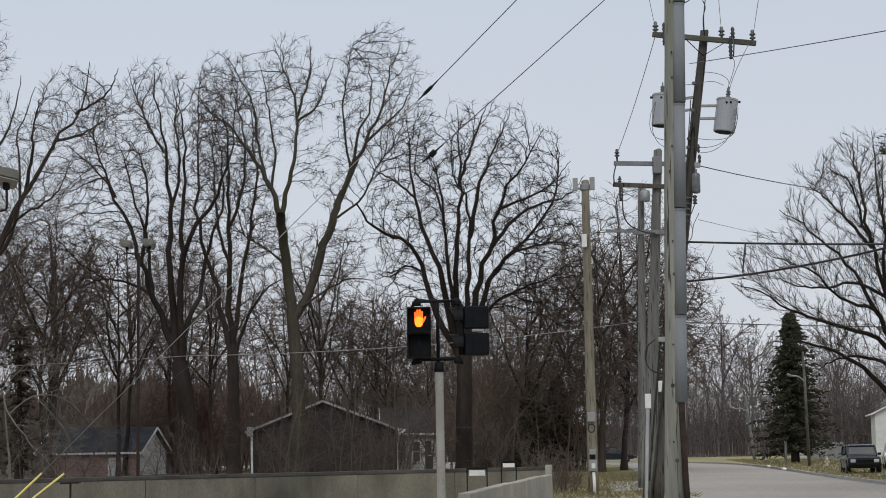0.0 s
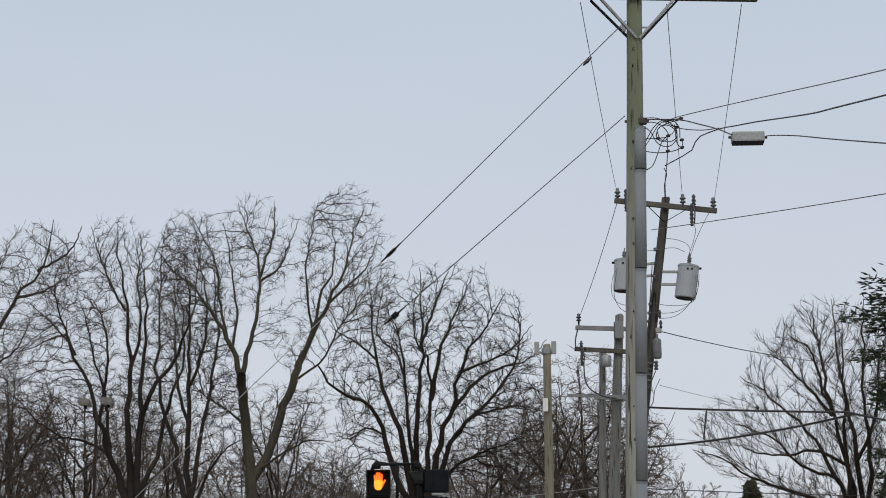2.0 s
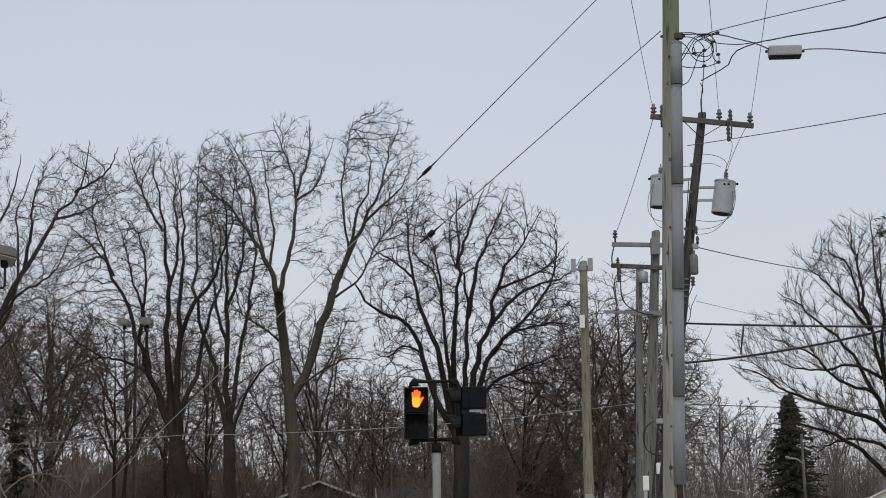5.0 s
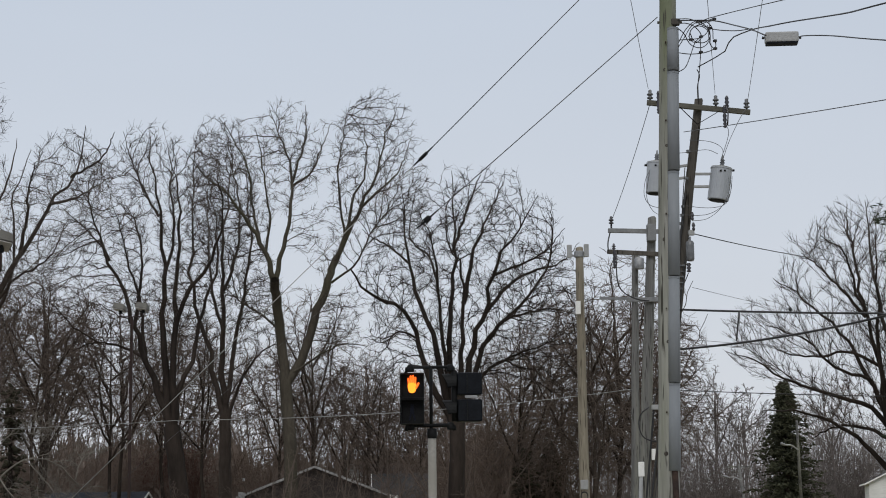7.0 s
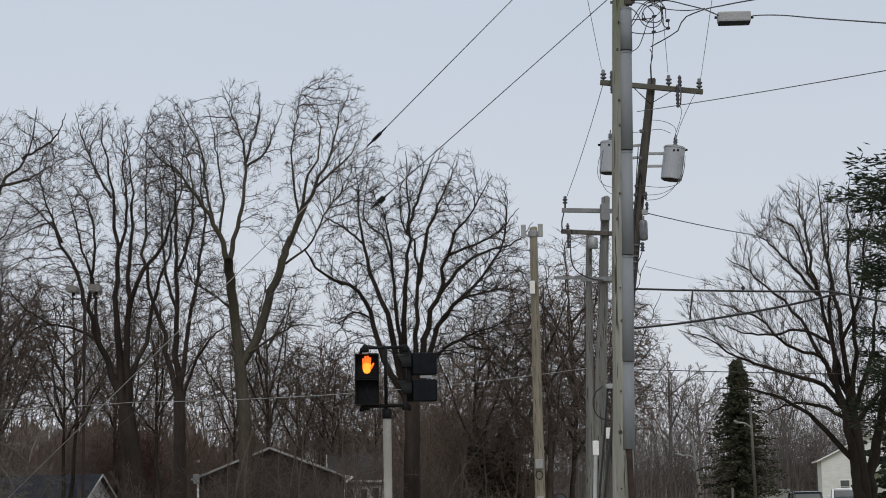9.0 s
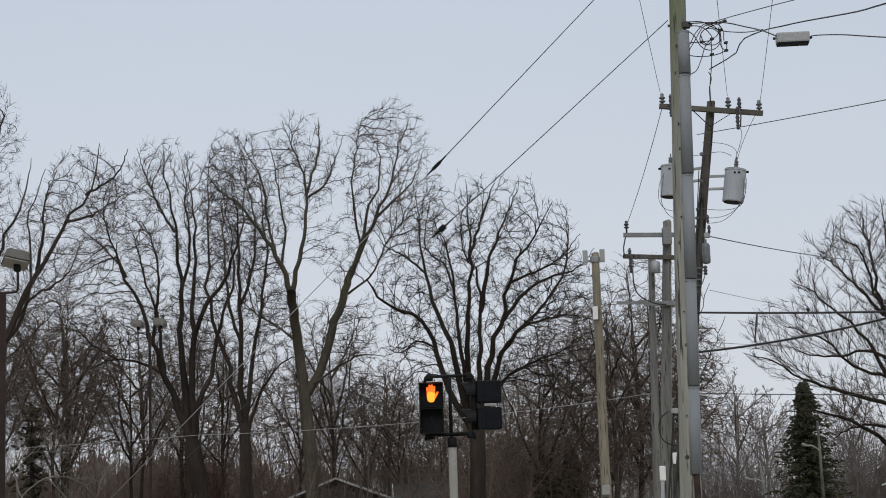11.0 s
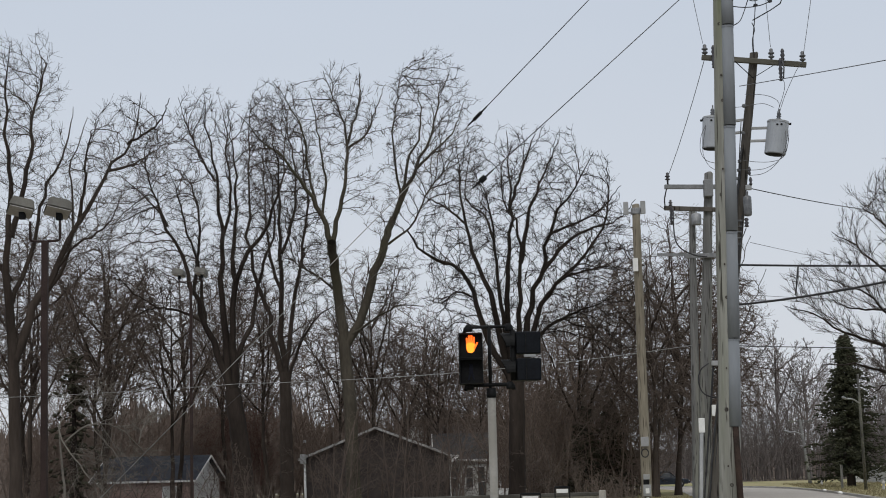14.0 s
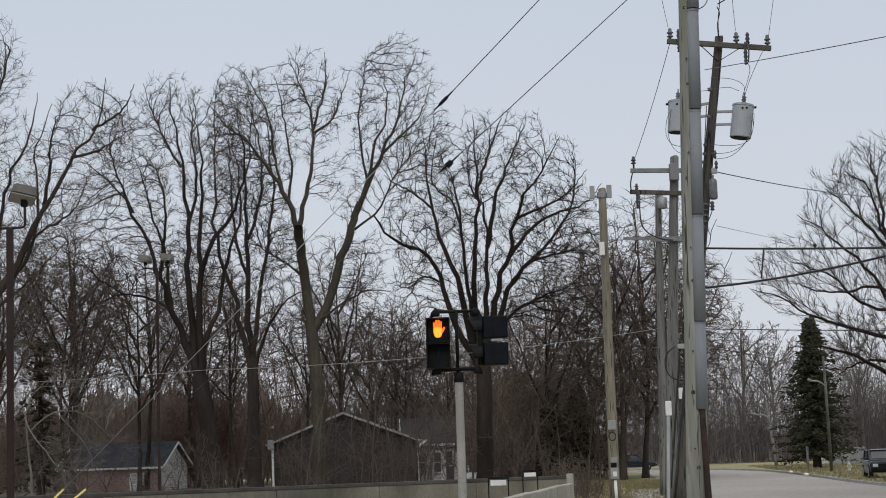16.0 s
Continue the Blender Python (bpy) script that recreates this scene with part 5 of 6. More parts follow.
for pts in ([(6.04, 41.6, 7.15), (5.97, 41.6, 6.98), (5.88, 41.6, 6.8), (5.82, 41.6, 6.57)], [(6.39, 41.6, 12.08), (6.45, 41.6, 11.92), (6.39, 41.6, 11.67), (6.39, 41.6, 11.36)], [(6.03, 41.6, 9.68), (6, 41.6, 9.34), (5.96, 41.6, 8.94), (5.88, 41.6, 7.99), (5.81, 41.6, 7.18)],
            [(5.87, 41.7, 8), (5.83, 41.7, 7.46), (5.72, 41.7, 6.66)], [(5.56, 41.6, 10.72), (5.54, 41.6, 10.93), (5.45, 41.6, 11.06)]):
    bm = bmesh.new()
    rod(bm, smooth_line(pts, 12), 0.012, 6)
    part("jumper_cable", bm, CABLE, lean_pole, smooth=True)


def transformer(top, bottom, r, label, side):
    """Tank with lid, bushing, brackets to the pole; top and bottom are centre points."""
    t, b = Vector(top), Vector(bottom)
    ax = (t - b).normalized()
    tilt = ax.to_track_quat("Z", "Y").to_matrix().to_4x4()
    h = (t - b).length
    ob = thing("pole_transformer", b, label, "transformer", "pole transformers")
    bm = bmesh.new()
    lathe(bm, b, [(r * 0.94, 0.0), (r, 0.02), (r, h * 0.93), (r * 1.05, h * 0.935), (r * 1.05, h * 0.965), (r * 0.98, h * 0.97)], 24, tilt)
    part("tank", bm, TANK, ob, "light grey painted steel tank", smooth=False)
    bm = bmesh.new()
    lathe(bm, b + ax * h * 0.968, [(r * 1.0, 0), (r * 0.98, 0.02), (r * 0.5, 0.05), (r * 0.1, 0.055)], 24, tilt)
    part("lid", bm, STEEL_PAINT, ob, smooth=True)
    bm = bmesh.new()
    lathe(bm, b - ax * 0.012, [(r * 0.85, 0.0), (r * 0.9, 0.014)], 24, tilt)
    part("base_rim", bm, BLACK, ob)
    bm = bmesh.new()
    lathe(bm, b + ax * (h + 0.03), [(0.035, -0.03), (0.06, 0.02), (0.035, 0.05), (0.065, 0.08), (0.035, 0.11), (0.06, 0.14), (0.02, 0.18), (0.015, 0.26)], 10, tilt)
    part("bushing", bm, CERAMIC, ob, "grey porcelain bushing", smooth=True)
    for k in (-0.05, 0.05):
        bm = bmesh.new()
        lathe(bm, b + ax * h * 0.84 + Vector((k, -r * 1.0, 0)), [(0.02, -0.02), (0.028, 0.0), (0.02, 0.02)], 8)
        part("terminal", bm, BLACK, ob)
    bm = bmesh.new()
    box(bm, b + ax * h * 0.9 + Vector((side * r * 1.08, 0, 0)), (0.08, 0.06, 0.05), bevel=0.01)
    part("lug", bm, BLACK, ob)
    for u in (0.42, 0.8):
        bm = bmesh.new()
        c = b + ax * h * u
        p = along(TB, TT, c.z + 0.02)
        beam(bm, c - Vector((side * r * 0.9, 0, 0)), p, 0.07, 0.06, 0.008)
        part("bracket", bm, STEEL_PAINT, ob)
    return ob


transformer((6.96, 41.9, 9.74), (6.84, 41.9, 8.93), 0.255, "light grey cylindrical pole-mounted transformer", 1)
transformer((5.45, 42.3, 9.96), (5.4, 42.3, 9.18), 0.235, "light grey cylindrical pole-mounted transformer partly behind another pole", -1)
SECONDARY = [
    [(7.15, 41.6, 9.46), (7.11, 41.6, 9.12), (6.99, 41.6, 8.81), (6.71, 41.6, 8.71), (6.37, 41.6, 8.71), (6.04, 41.6, 8.76)],
    [(7.11, 41.6, 9.46), (7.1, 41.6, 9.08), (6.91, 41.6, 8.76), (6.61, 41.6, 8.57), (6.3, 41.6, 8.52), (5.99, 41.6, 8.54)],
    [(7.07, 41.6, 9.43), (7.05, 41.6, 9.05), (6.84, 41.6, 8.68), (6.52, 41.6, 8.44), (6.16, 41.6, 8.39)],
    [(5.23, 41.9, 9.69), (5.11, 41.9, 9.42), (5.08, 41.9, 9.07), (5.2, 41.9, 8.84), (5.47, 41.9, 8.75)],
    [(5.23, 41.9, 9.66), (5.17, 41.9, 9.35), (5.14, 41.9, 9), (5.27, 41.9, 8.7), (5.49, 41.9, 8.56)],
    [(6.92, 41.7, 9.89), (6.97, 41.7, 10.1), (6.87, 41.7, 10.24), (6.6, 41.7, 10.34), (6.17, 41.7, 10.37)],
    [(6.91, 41.7, 9.89), (7.06, 41.7, 10.3), (7.12, 41.7, 10.58), (7.04, 41.7, 10.78)],
    [(6.94, 41.7, 9.83), (7.11, 41.7, 10.3), (7.38, 41.7, 10.85), (7.55, 41.7, 11.12)],
    [(5.82, 41.7, 10.05), (6.09, 41.7, 10.07), (6.57, 41.7, 10.13), (6.84, 41.7, 10.03)],
]
for pts in SECONDARY:
    wire("jumper_wire", smooth_line(pts, 18), 0.007, WIRE, "thin grey jumper wire at the transformers", "wire")

# ---- poles behind ----
PB, PT = (5.96, 52, 0.03), (6.51, 52, 10.18)
behind = utility_pole("grey weathered wooden pole with two crossarms", (PB[0], 52, -0.12), PT, 0.2, 0.125, POLE_GREY)
for a, b, m in (((5.18, 51.8, 9.79), (7.68, 51.8, 9.72), ARM_GREY), ((5.14, 51.8, 9.16), (7.68, 51.8, 9.01), POLE_BROWN), ((5.68, 51.8, 7.72), (7.11, 51.8, 7.73), ARM_GREY)):
    bm = bmesh.new()
    beam(bm, a, b, 0.1, 0.13, 0.012)
    part("crossarm", bm, m, behind)
bm = bmesh.new()
box(bm, (6.45, 51.75, 9.7), (0.26, 0.3, 0.5), bevel=0.02)
part("pole_band", bm, ARM_GREY, behind, "pale metal band at the crossarm")
pin_insulator((5.28, 51.8, 9.98), behind, 1.3, CERAMIC_DARK)
pin_insulator((5.34, 51.8, 9.22), behind, 1.0, CERAMIC_DARK)
fuse_cutout((5.34, 51.7, 8.94), behind)
for pts in ([(5.22, 51.6, 9.7), (5.15, 51.6, 9.39), (5.16, 51.6, 9.14)], [(5.38, 51.6, 8.75), (5.41, 51.6, 8.22), (5.58, 51.6, 7.92), (5.99, 51.6, 7.71), (6.32, 51.6, 7.67)], [(6.23, 51.6, 4.56), (5.99, 51.6, 4.37), (5.92, 51.6, 4.04), (6.04, 51.6, 3.71), (6.33, 51.6, 3.58), (6.56, 51.6, 3.6)],
            [(6.36, 51.6, 4.56), (6.26, 51.6, 3.58), (6.08, 51.6, 1.95), (5.94, 51.6, 0.49)], [(6.41, 51.7, 4.89), (6.33, 51.7, 3.91), (6.18, 51.7, 2.6), (6.04, 51.7, 1.3)]):
    bm = bmesh.new()
    rod(bm, smooth_line(pts, 14), 0.021, 6)
    part("cable", bm, CABLE, behind, smooth=True)
for q, s, m in (((6.37, 51.6, 3.2), (0.2, 0.14, 0.32), WHITE), ((5.96, 51.6, 2.78), (0.17, 0.12, 0.42), WHITE), ((6.46, 51.6, 4.56), (0.3, 0.2, 0.14), STEEL_PAINT)):
    bm = bmesh.new()
    box(bm, q, s, bevel=0.02)
    part("junction_box", bm, m, behind, "pale metal junction box")
bm = bmesh.new()
rod(bm, [(5.95, 51.6, 2.6), (5.83, 51.6, -0.02), (6.0, 51.6, -0.12)], 0.055, 10)
part("conduit", bm, STEEL_PAINT, behind, "pale grey conduit pipe", smooth=True)

QB, QT = (6.9, 62, -0.31), (7.13, 62, 10.51)
far_pole = utility_pole("slim grey wooden pole with a small transformer", (QB[0], 62, -0.1), QT, 0.17, 0.11, POLE_GREY)
bm = bmesh.new()
lathe(bm, (7.24, 61.7, 9.98), [(0.16, 0.0), (0.17, 0.02), (0.17, 0.36), (0.12, 0.4), (0.03, 0.42), (0.03, 0.55)], 14)
part("small_transformer", bm, STEEL, far_pole, "small grey can on the pole", smooth=True)
bm = bmesh.new()
beam(bm, (5.83, 61.8, 8.98), (7.18, 61.8, 8.94), 0.06, 0.1)
part("crossarm", bm, ARM_GREY, far_pole)

AB, AT = (4.77, 57, -0.16), (4.75, 57, 10.04)
tan_pole = utility_pole("tan wooden pole with small antennas and meter boxes", (AB[0], 57, -0.1), AT, 0.175, 0.125, POLE_TAN)
for q in ((4.43, 57, 9.94), (4.98, 57, 9.96)):
    bm = bmesh.new()
    box(bm, q, (0.16, 0.12, 0.42), bevel=0.02)
    part("antenna_panel", bm, STEEL_PAINT, tan_pole, "pale grey antenna panel")
bm = bmesh.new()
beam(bm, (4.43, 57, 9.79), (5.01, 57, 9.8), 0.05, 0.06)
part("antenna_bracket", bm, STEEL, tan_pole)
bm = bmesh.new()
lathe(bm, (4.74, 57, 9.86), [(0.15, -0.12), (0.16, -0.1), (0.16, 0.05), (0.15, 0.08)], 14)
part("pole_band", bm, STEEL, tan_pole)
for q, s, m, name in (((4.66, 56.8, 8.08), (0.16, 0.1, 0.42), WHITE, "sign_plate"), ((4.74, 56.75, 2.43), (0.24, 0.12, 0.3), STEEL_PAINT, "junction_box"), ((4.75, 56.75, 1.32), (0.2, 0.1, 0.16), STEEL_PAINT, "meter_box"),
                      ((4.74, 56.75, 1.16), (0.18, 0.1, 0.16), BLACK, "meter_glass"), ((4.76, 56.75, 0.9), (0.24, 0.14, 0.36), STEEL_PAINT, "meter_box"), ((4.76, 56.66, 0.88), (0.12, 0.04, 0.16), WHITE, "label_plate")):
    bm = bmesh.new()
    box(bm, q, s, bevel=0.015)
    part(name, bm, m, tan_pole)
bm = bmesh.new()
rod(bm, [(4.77, 56.75, 0.68), (4.8, 56.75, -0.15), (4.83, 56.75, -0.1)], 0.05, 10)
part("conduit", bm, WHITE, tan_pole, "white conduit pipe", smooth=True)
bm = bmesh.new()
c = Vector((4.73, 56.7, 2.07))
rod(bm, [c + Vector((0.11 * math.cos(a), 0, 0.13 * math.sin(a))) for a in np.linspace(0, 6.2, 18)], 0.02, 6)
part("cable_coil", bm, CABLE, tan_pole, smooth=True)

# ---- overhead wires ----
WIRES = [
    ((2.57, 24, 10.07), (5.23, 41.8, 11.66), 0.05, 0.006, WIRE, "thin grey conductor between the poles"),
    ((3.8, 24, 10.05), (6.84, 41.8, 11.52), 0.05, 0.006, WIRE, "thin grey conductor between the poles"),
    ((4.87, 24, 10.05), (7.61, 41.8, 11.29), 0.05, 0.006, WIRE, "thin grey conductor between the poles"),
    ((5.27, 41.8, 11.32), (5.28, 51.8, 10.06), 0.12, 0.009, WIRE, "thin grey conductor between the poles"),
    ((6.06, 41.8, 10.59), (9.05, 30, 8.79), 0.02, 0.01, WIRE, "thin grey span wire over the street"),
    ((6.19, 41.8, 8.12), (15.25, 60, 9.8), 0.12, 0.012, CABLE, "black service cable sagging across the street"),
    ((5.78, 41.8, 6.3), (9.61, 38, 5.75), 0.02, 0.026, CABLE, "thick black telephone cable"),
    ((9.61, 38, 5.75), (11.75, 36, 5.03), 0.02, 0.026, CABLE, "thick black telephone cable"),
    ((5.7, 41.8, 5.35), (9.78, 38, 5.71), 0.1, 0.028, CABLE, "thick black telephone cable"),
    ((-17.18, 60, 4.48), (-8.03, 56, 4.54), 0.05, 0.009, WIRE_LIGHT, "pale cable crossing in front of the trees"),
    ((-8.03, 56, 4.54), (7.11, 62, 5.82), 0.25, 0.0105, WIRE_LIGHT, "pale cable crossing in front of the trees"),
    ((7.11, 62, 5.82), (20.13, 62, 5.39), 0.08, 0.016, CABLE, "black cable along the street"),
    ((6.18, 42, 6.85), (25.41, 110, 13.34), 0.1, 0.006, WIRE, "thin grey wire far along the street"),
    ((6.14, 42, 5.6), (29.54, 110, 11.25), 0.1, 0.006, WIRE, "thin grey wire far along the street"),
    ((6.13, 42, 5.47), (29.56, 110, 11.6), 0.1, 0.006, WIRE, "thin grey wire far along the street"),
    ((7.13, 62, 10.47), (11.15, 110, 16.96), 0.1, 0.006, WIRE, "thin grey wire far along the street"),
]
for a, b, sag, r, m, label in WIRES:
    wire("overhead_wire", sagged(a, b, sag), r, m, label, "wire")
wire("cable_tie", [(7.02, 40.5, 6.11), (6.93, 40.5, 5.42)], 0.02, CABLE, "short vertical link between two cables", "cable")
bm = bmesh.new()
lathe(bm, (7.89, 39, 5.97), [(0.02, -0.05), (0.05, 0.0), (0.02, 0.05)], 8)
tagged(part("cable_marker", bm, CABLE, smooth=True), "small black marker on the cable", "marker")

# ---- pedestrian signal ----
SY = 23.6
signal = thing("pedestrian_signal", (-0.04, SY, -0.12), "pedestrian signal with two black heads on a grey post", "traffic signal")
top_z, px = 2.59, -0.03
bm = bmesh.new()
rod(bm, [(px, SY, -0.12), (px, SY, 0.3), (px, SY, top_z)], [0.06, 0.058, 0.055], 18)
part("post", bm, POST_PAINT, signal, "light grey painted steel post", smooth=True)
bm = bmesh.new()
rod(bm, [(px, SY, -0.12), (px, SY, 0.0), (px, SY, 0.12), (px, SY, 0.2)], [0.14, 0.14, 0.09, 0.06], 18)
part("post_base", bm, POST_PAINT, signal)
bm = bmesh.new()
rod(bm, [(px, SY, top_z - 0.02), (px, SY, top_z + 0.02), (px, SY, top_z + 0.11)], [0.064, 0.066, 0.062], 16)
part("collar", bm, BLACK, signal, smooth=True)
z0, z1 = 2.73, 3.5
bm = bmesh.new()
rod(bm, [(px - 0.01, SY, z0 - 0.04), (px - 0.01, SY, z1 + 0.02)], 0.024, 12)
part("riser", bm, BLACK, signal, smooth=True)
for z, r in ((z0, 0.026), (z1, 0.022)):
    bm = bmesh.new()
    rod(bm, [(px - 0.34, SY, z - 0.06), (px - 0.33, SY, z), (px - 0.27, SY, z + 0.012), (px + 0.25, SY, z + 0.012), (px + 0.29, SY, z), (px + 0.3, SY, z - 0.06)], r, 12)
    part("mounting_arm", bm, BLACK, signal, smooth=True)
    for x in (px - 0.28, px + 0.25):
        bm = bmesh.new()
        lathe(bm, (x, SY, z - 0.05), [(0.045, 0.0), (0.055, 0.02), (0.05, 0.07), (0.03, 0.1)], 12)
        part("coupling", bm, BLACK, signal, smooth=True)

a, b = Vector((-0.45, 23.5, 3.43)), Vector((-0.13, 23.5, 2.75))
hc, hw, hh = (a + b) / 2, b.x - a.x, a.z - b.z
bm = bmesh.new()
box(bm, hc + Vector((0, 0.14, 0)), (hw, 0.2, hh), bevel=0.015)
head = part("signal_head", bm, BLACK, signal, "black two-section signal head")
for s in (-1, 1):
    c = hc + Vector((0, 0, s * hh * 0.25))
    bm = bmesh.new()
    w2, h2 = hw * 0.49, hh * 0.243
    loops = [[bm.verts.new(c + Vector((sx * (w2 - i), y, sz * (h2 - i)))) for sx, sz in ((-1, -1), (1, -1), (1, 1), (-1, 1))] for i, y in ((0, 0.04), (0, -0.1), (0.012, -0.1), (0.012, 0.04))]
    for k in range(4):
        for p, q in ((0, 1), (1, 2), (2, 3)):
            bm.faces.new((loops[p][k], loops[p][(k + 1) % 4], loops[q][(k + 1) % 4], loops[q][k]))
    part("visor", bm, BLACK, head)
bm = bmesh.new()
c = hc + Vector((0.0, 0.03, hh * 0.27))
outline = []
for u in range(28):
    a = math.tau * u / 28
    outline.append((0.056 * math.copysign(abs(math.cos(a)) ** 0.7, math.cos(a)) * (1 + 0.12 * math.sin(a)), -0.028 + 0.078 * math.copysign(abs(math.sin(a)) ** 0.75, math.sin(a))))
faces = [[bm.verts.new(c + Vector((x, y, z))) for x, z in outline] for y in (-0.004, 0.004)]
bm.faces.new(faces[0])
bm.faces.new(faces[1][::-1])
for k in range(28):
    bm.faces.new((faces[0][k], faces[1][k], faces[1][(k + 1) % 28], faces[0][(k + 1) % 28]))
part("stop_symbol", bm, STOP_CORE, head, "lit orange stop symbol")
bm = bmesh.new()
for x0, z0f, x1, z1f, r in ((-0.042, 0.02, -0.049, 0.082, 0.0135), (-0.015, 0.03, -0.018, 0.112, 0.0145), (0.013, 0.03, 0.014, 0.115, 0.0145), (0.04, 0.02, 0.045, 0.094, 0.0135), (0.05, -0.045, 0.086, 0.02, 0.0135)):
    p, q = c + Vector((x0, -0.003, z0f)), c + Vector((x1, -0.003, z1f))
    d = (q - p).normalized()
    rod(bm, [p, q, q + d * r * 0.6, q + d * r * 0.9], [r, r, r * 0.75, r * 0.35], 10)
part("stop_symbol_bars", bm, STOP_GLOW, head, "lit orange stop symbol")
bm = bmesh.new()
c = hc + Vector((0.0, 0.03, -hh * 0.24))
for x, z, w, h, r in ((0, 0.07, 0.04, 0.04, 0), (0, 0.01, 0.05, 0.09, 0), (-0.025, -0.075, 0.022, 0.1, 16), (0.025, -0.075, 0.022, 0.1, -16)):
    box(bm, None, (w, 0.006, h), bevel=0.002, m=Matrix.Translation(c + Vector((x, 0, z))) @ pose(0, 0, 0, 0, r, 0))
part("unlit_symbol", bm, DIM_SYMBOL, head, "unlit walk symbol")

# second head, seen from behind and from its side, facing away
for zb, za in ((3.139, 3.432), (2.786, 3.079)):
    a, b = Vector((0.29, 23.6, 0)), Vector((0.63, 23.6, 0))
    c = Vector(((a.x + b.x) / 2, 23.65, (za + zb) / 2))
    bm = bmesh.new()
    box(bm, c, (b.x - a.x - 0.02, 0.3, za - zb), rz=8, bevel=0.018)
    back = part("signal_head", bm, BACK_NAVY, signal, "dark back of the second signal head")
    bm = bmesh.new()
    box(bm, c + Vector((-0.02, -0.158, 0)), (0.012, 0.02, za - zb - 0.03), rz=8)
    part("door_seam", bm, BLACK, back)
    bm = bmesh.new()
    h = za - zb
    rows = []
    for u in range(13):
        th = math.radians(-15 + 210 * u / 12)
        rows.append([bm.verts.new(c + Vector((x - (0.07 * max(0, math.sin(th)) if x < -0.2 else 0), q * 0.14 * math.cos(th), q * 0.14 * math.sin(th)))) for x, q in ((-0.16, 1.0), (-0.28, 1.0), (-0.28, 0.93), (-0.16, 0.93))])
    for p, q in zip(rows, rows[1:]):
        for k in range(4):
            bm.faces.new((p[k], p[(k + 1) % 4], q[(k + 1) % 4], q[k]))
    part("visor", bm, BLACK, back, "black sun visor")
bm = bmesh.new()
rod(bm, [(px + 0.3, 23.6, z0 + 0.06), (px + 0.3, 23.6, z1 - 0.04)], 0.04, 12)
part("hinge_post", bm, BLACK, signal, smooth=True)
bm = bmesh.new()
box(bm, (0.49, 23.52, 3.11), (0.16, 0.04, 0.035), bevel=0.006)
part("mounting_clip", bm, STEEL, signal, "bright metal clip")


# ---- parking lot lamps ----
def lot_lamp(label, foot, top, post_r, heads, half, drop, hs, material):
    lamp = thing("parking_lot_lamp", foot, label, "street lamp")
    f, t = Vector(foot), Vector(top)
    bm = bmesh.new()
    box(bm, (f + t) / 2, (post_r * 2, post_r * 2, t.z - f.z), bevel=0.012)
    part("post", bm, material, lamp)
    bm = bmesh.new()
    rod(bm, smooth_line([t + Vector((-half, 0, drop)), t + Vector((-half, 0, 0.06)), t + Vector((-half * 0.8, 0, 0)), t + Vector((half * 0.8, 0, 0)), t + Vector((half, 0, 0.06)), t + Vector((half, 0, drop))], 24), post_r * 0.42, 10)
    part("bracket", bm, material, lamp, smooth=True)
    for c, rz, tx in heads:
        c = Vector(c)
        m = Matrix.Translation(c) @ pose(0, 0, 0, tx, 12, rz)
        bm = bmesh.new()
        r = bmesh.ops.create_cube(bm, size=1.0, matrix=m @ Matrix.Diagonal((hs, hs * 0.95, hs * 0.46, 1)))
        for v in r["verts"]:
            q = m.inverted() @ v.co
            if q.z > 0:
                q.x *= 0.8
                q.y *= 0.8
                v.co = m @ q
        bmesh.ops.bevel(bm, geom=list(bm.edges), offset=0.02, segments=2, affect="EDGES")
        hd = part("lamp_head", bm, LAMP_BODY, lamp, "bronze-grey floodlight head")
        bm = bmesh.new()
        box(bm, None, (hs * 0.9, hs * 0.85, 0.012), m=m @ Matrix.Translation((0, 0, -hs * 0.235)))
        part("lens", bm, LENS, hd)
        bm = bmesh.new()
        box(bm, c + Vector((0.02, 0, -hs * 0.34)), (0.1, 0.1, 0.14), bevel=0.015)
        part("knuckle", bm, BLACK, lamp)
    return lamp


LT = (-7.11, 28, 5.43)
lot_lamp("tall dark lamp post with two square floodlight heads", (LT[0], 28, -0.12), LT, 0.05, (((-7.5, 28, 6), 20, -16), ((-6.9, 28, 5.97), 20, -16)), 0.24, 0.32, 0.42, BROWN_POST)
LT = (-9.74, 57, 7.94)
lot_lamp("distant dark lamp post with two square floodlight heads", (LT[0] + 0.05, 57, -0.12), LT, 0.045, (((-10.1, 57, 8.24), -10, -10), ((-9.37, 57, 8.26), -10, -10)), 0.36, 0.14, 0.42, BROWN_POST)

# ---- concrete walls ----
WA, WB = Vector((-8.67, 35, 0)), Vector((2.3, 41, 0))
wd = (WB - WA).normalized()
start = WA - wd * 9.0
run = (WB - start).length
panel = 2.35
n = int(run / panel)
panel = run / n
for i in range(n):
    a = start + wd * (panel * i + 0.004)
    b = start + wd * (panel * (i + 1) - 0.004)
    bm = bmesh.new()
    beam(bm, a + Vector((0, 0, 0.4)), b + Vector((0, 0, 0.4)), 0.22, 1.22, 0.012)
    tagged(part("concrete_wall", bm, CONCRETE), "long grey weathered concrete wall", "wall", "wall panels", kind="structure")
bm = bmesh.new()
beam(bm, start + Vector((0, 0, 1.046)), WB + Vector((0, 0, 1.046)), 0.25, 0.075, 0.012)
tagged(part("wall_coping", bm, CONCRETE_CAP), "dark stained concrete coping on the wall", "wall", kind="structure")
SA, SB = Vector((0.28, 24.6, 0)), Vector((2.25, 38.4, 0))
sd = (SB - SA).normalized()
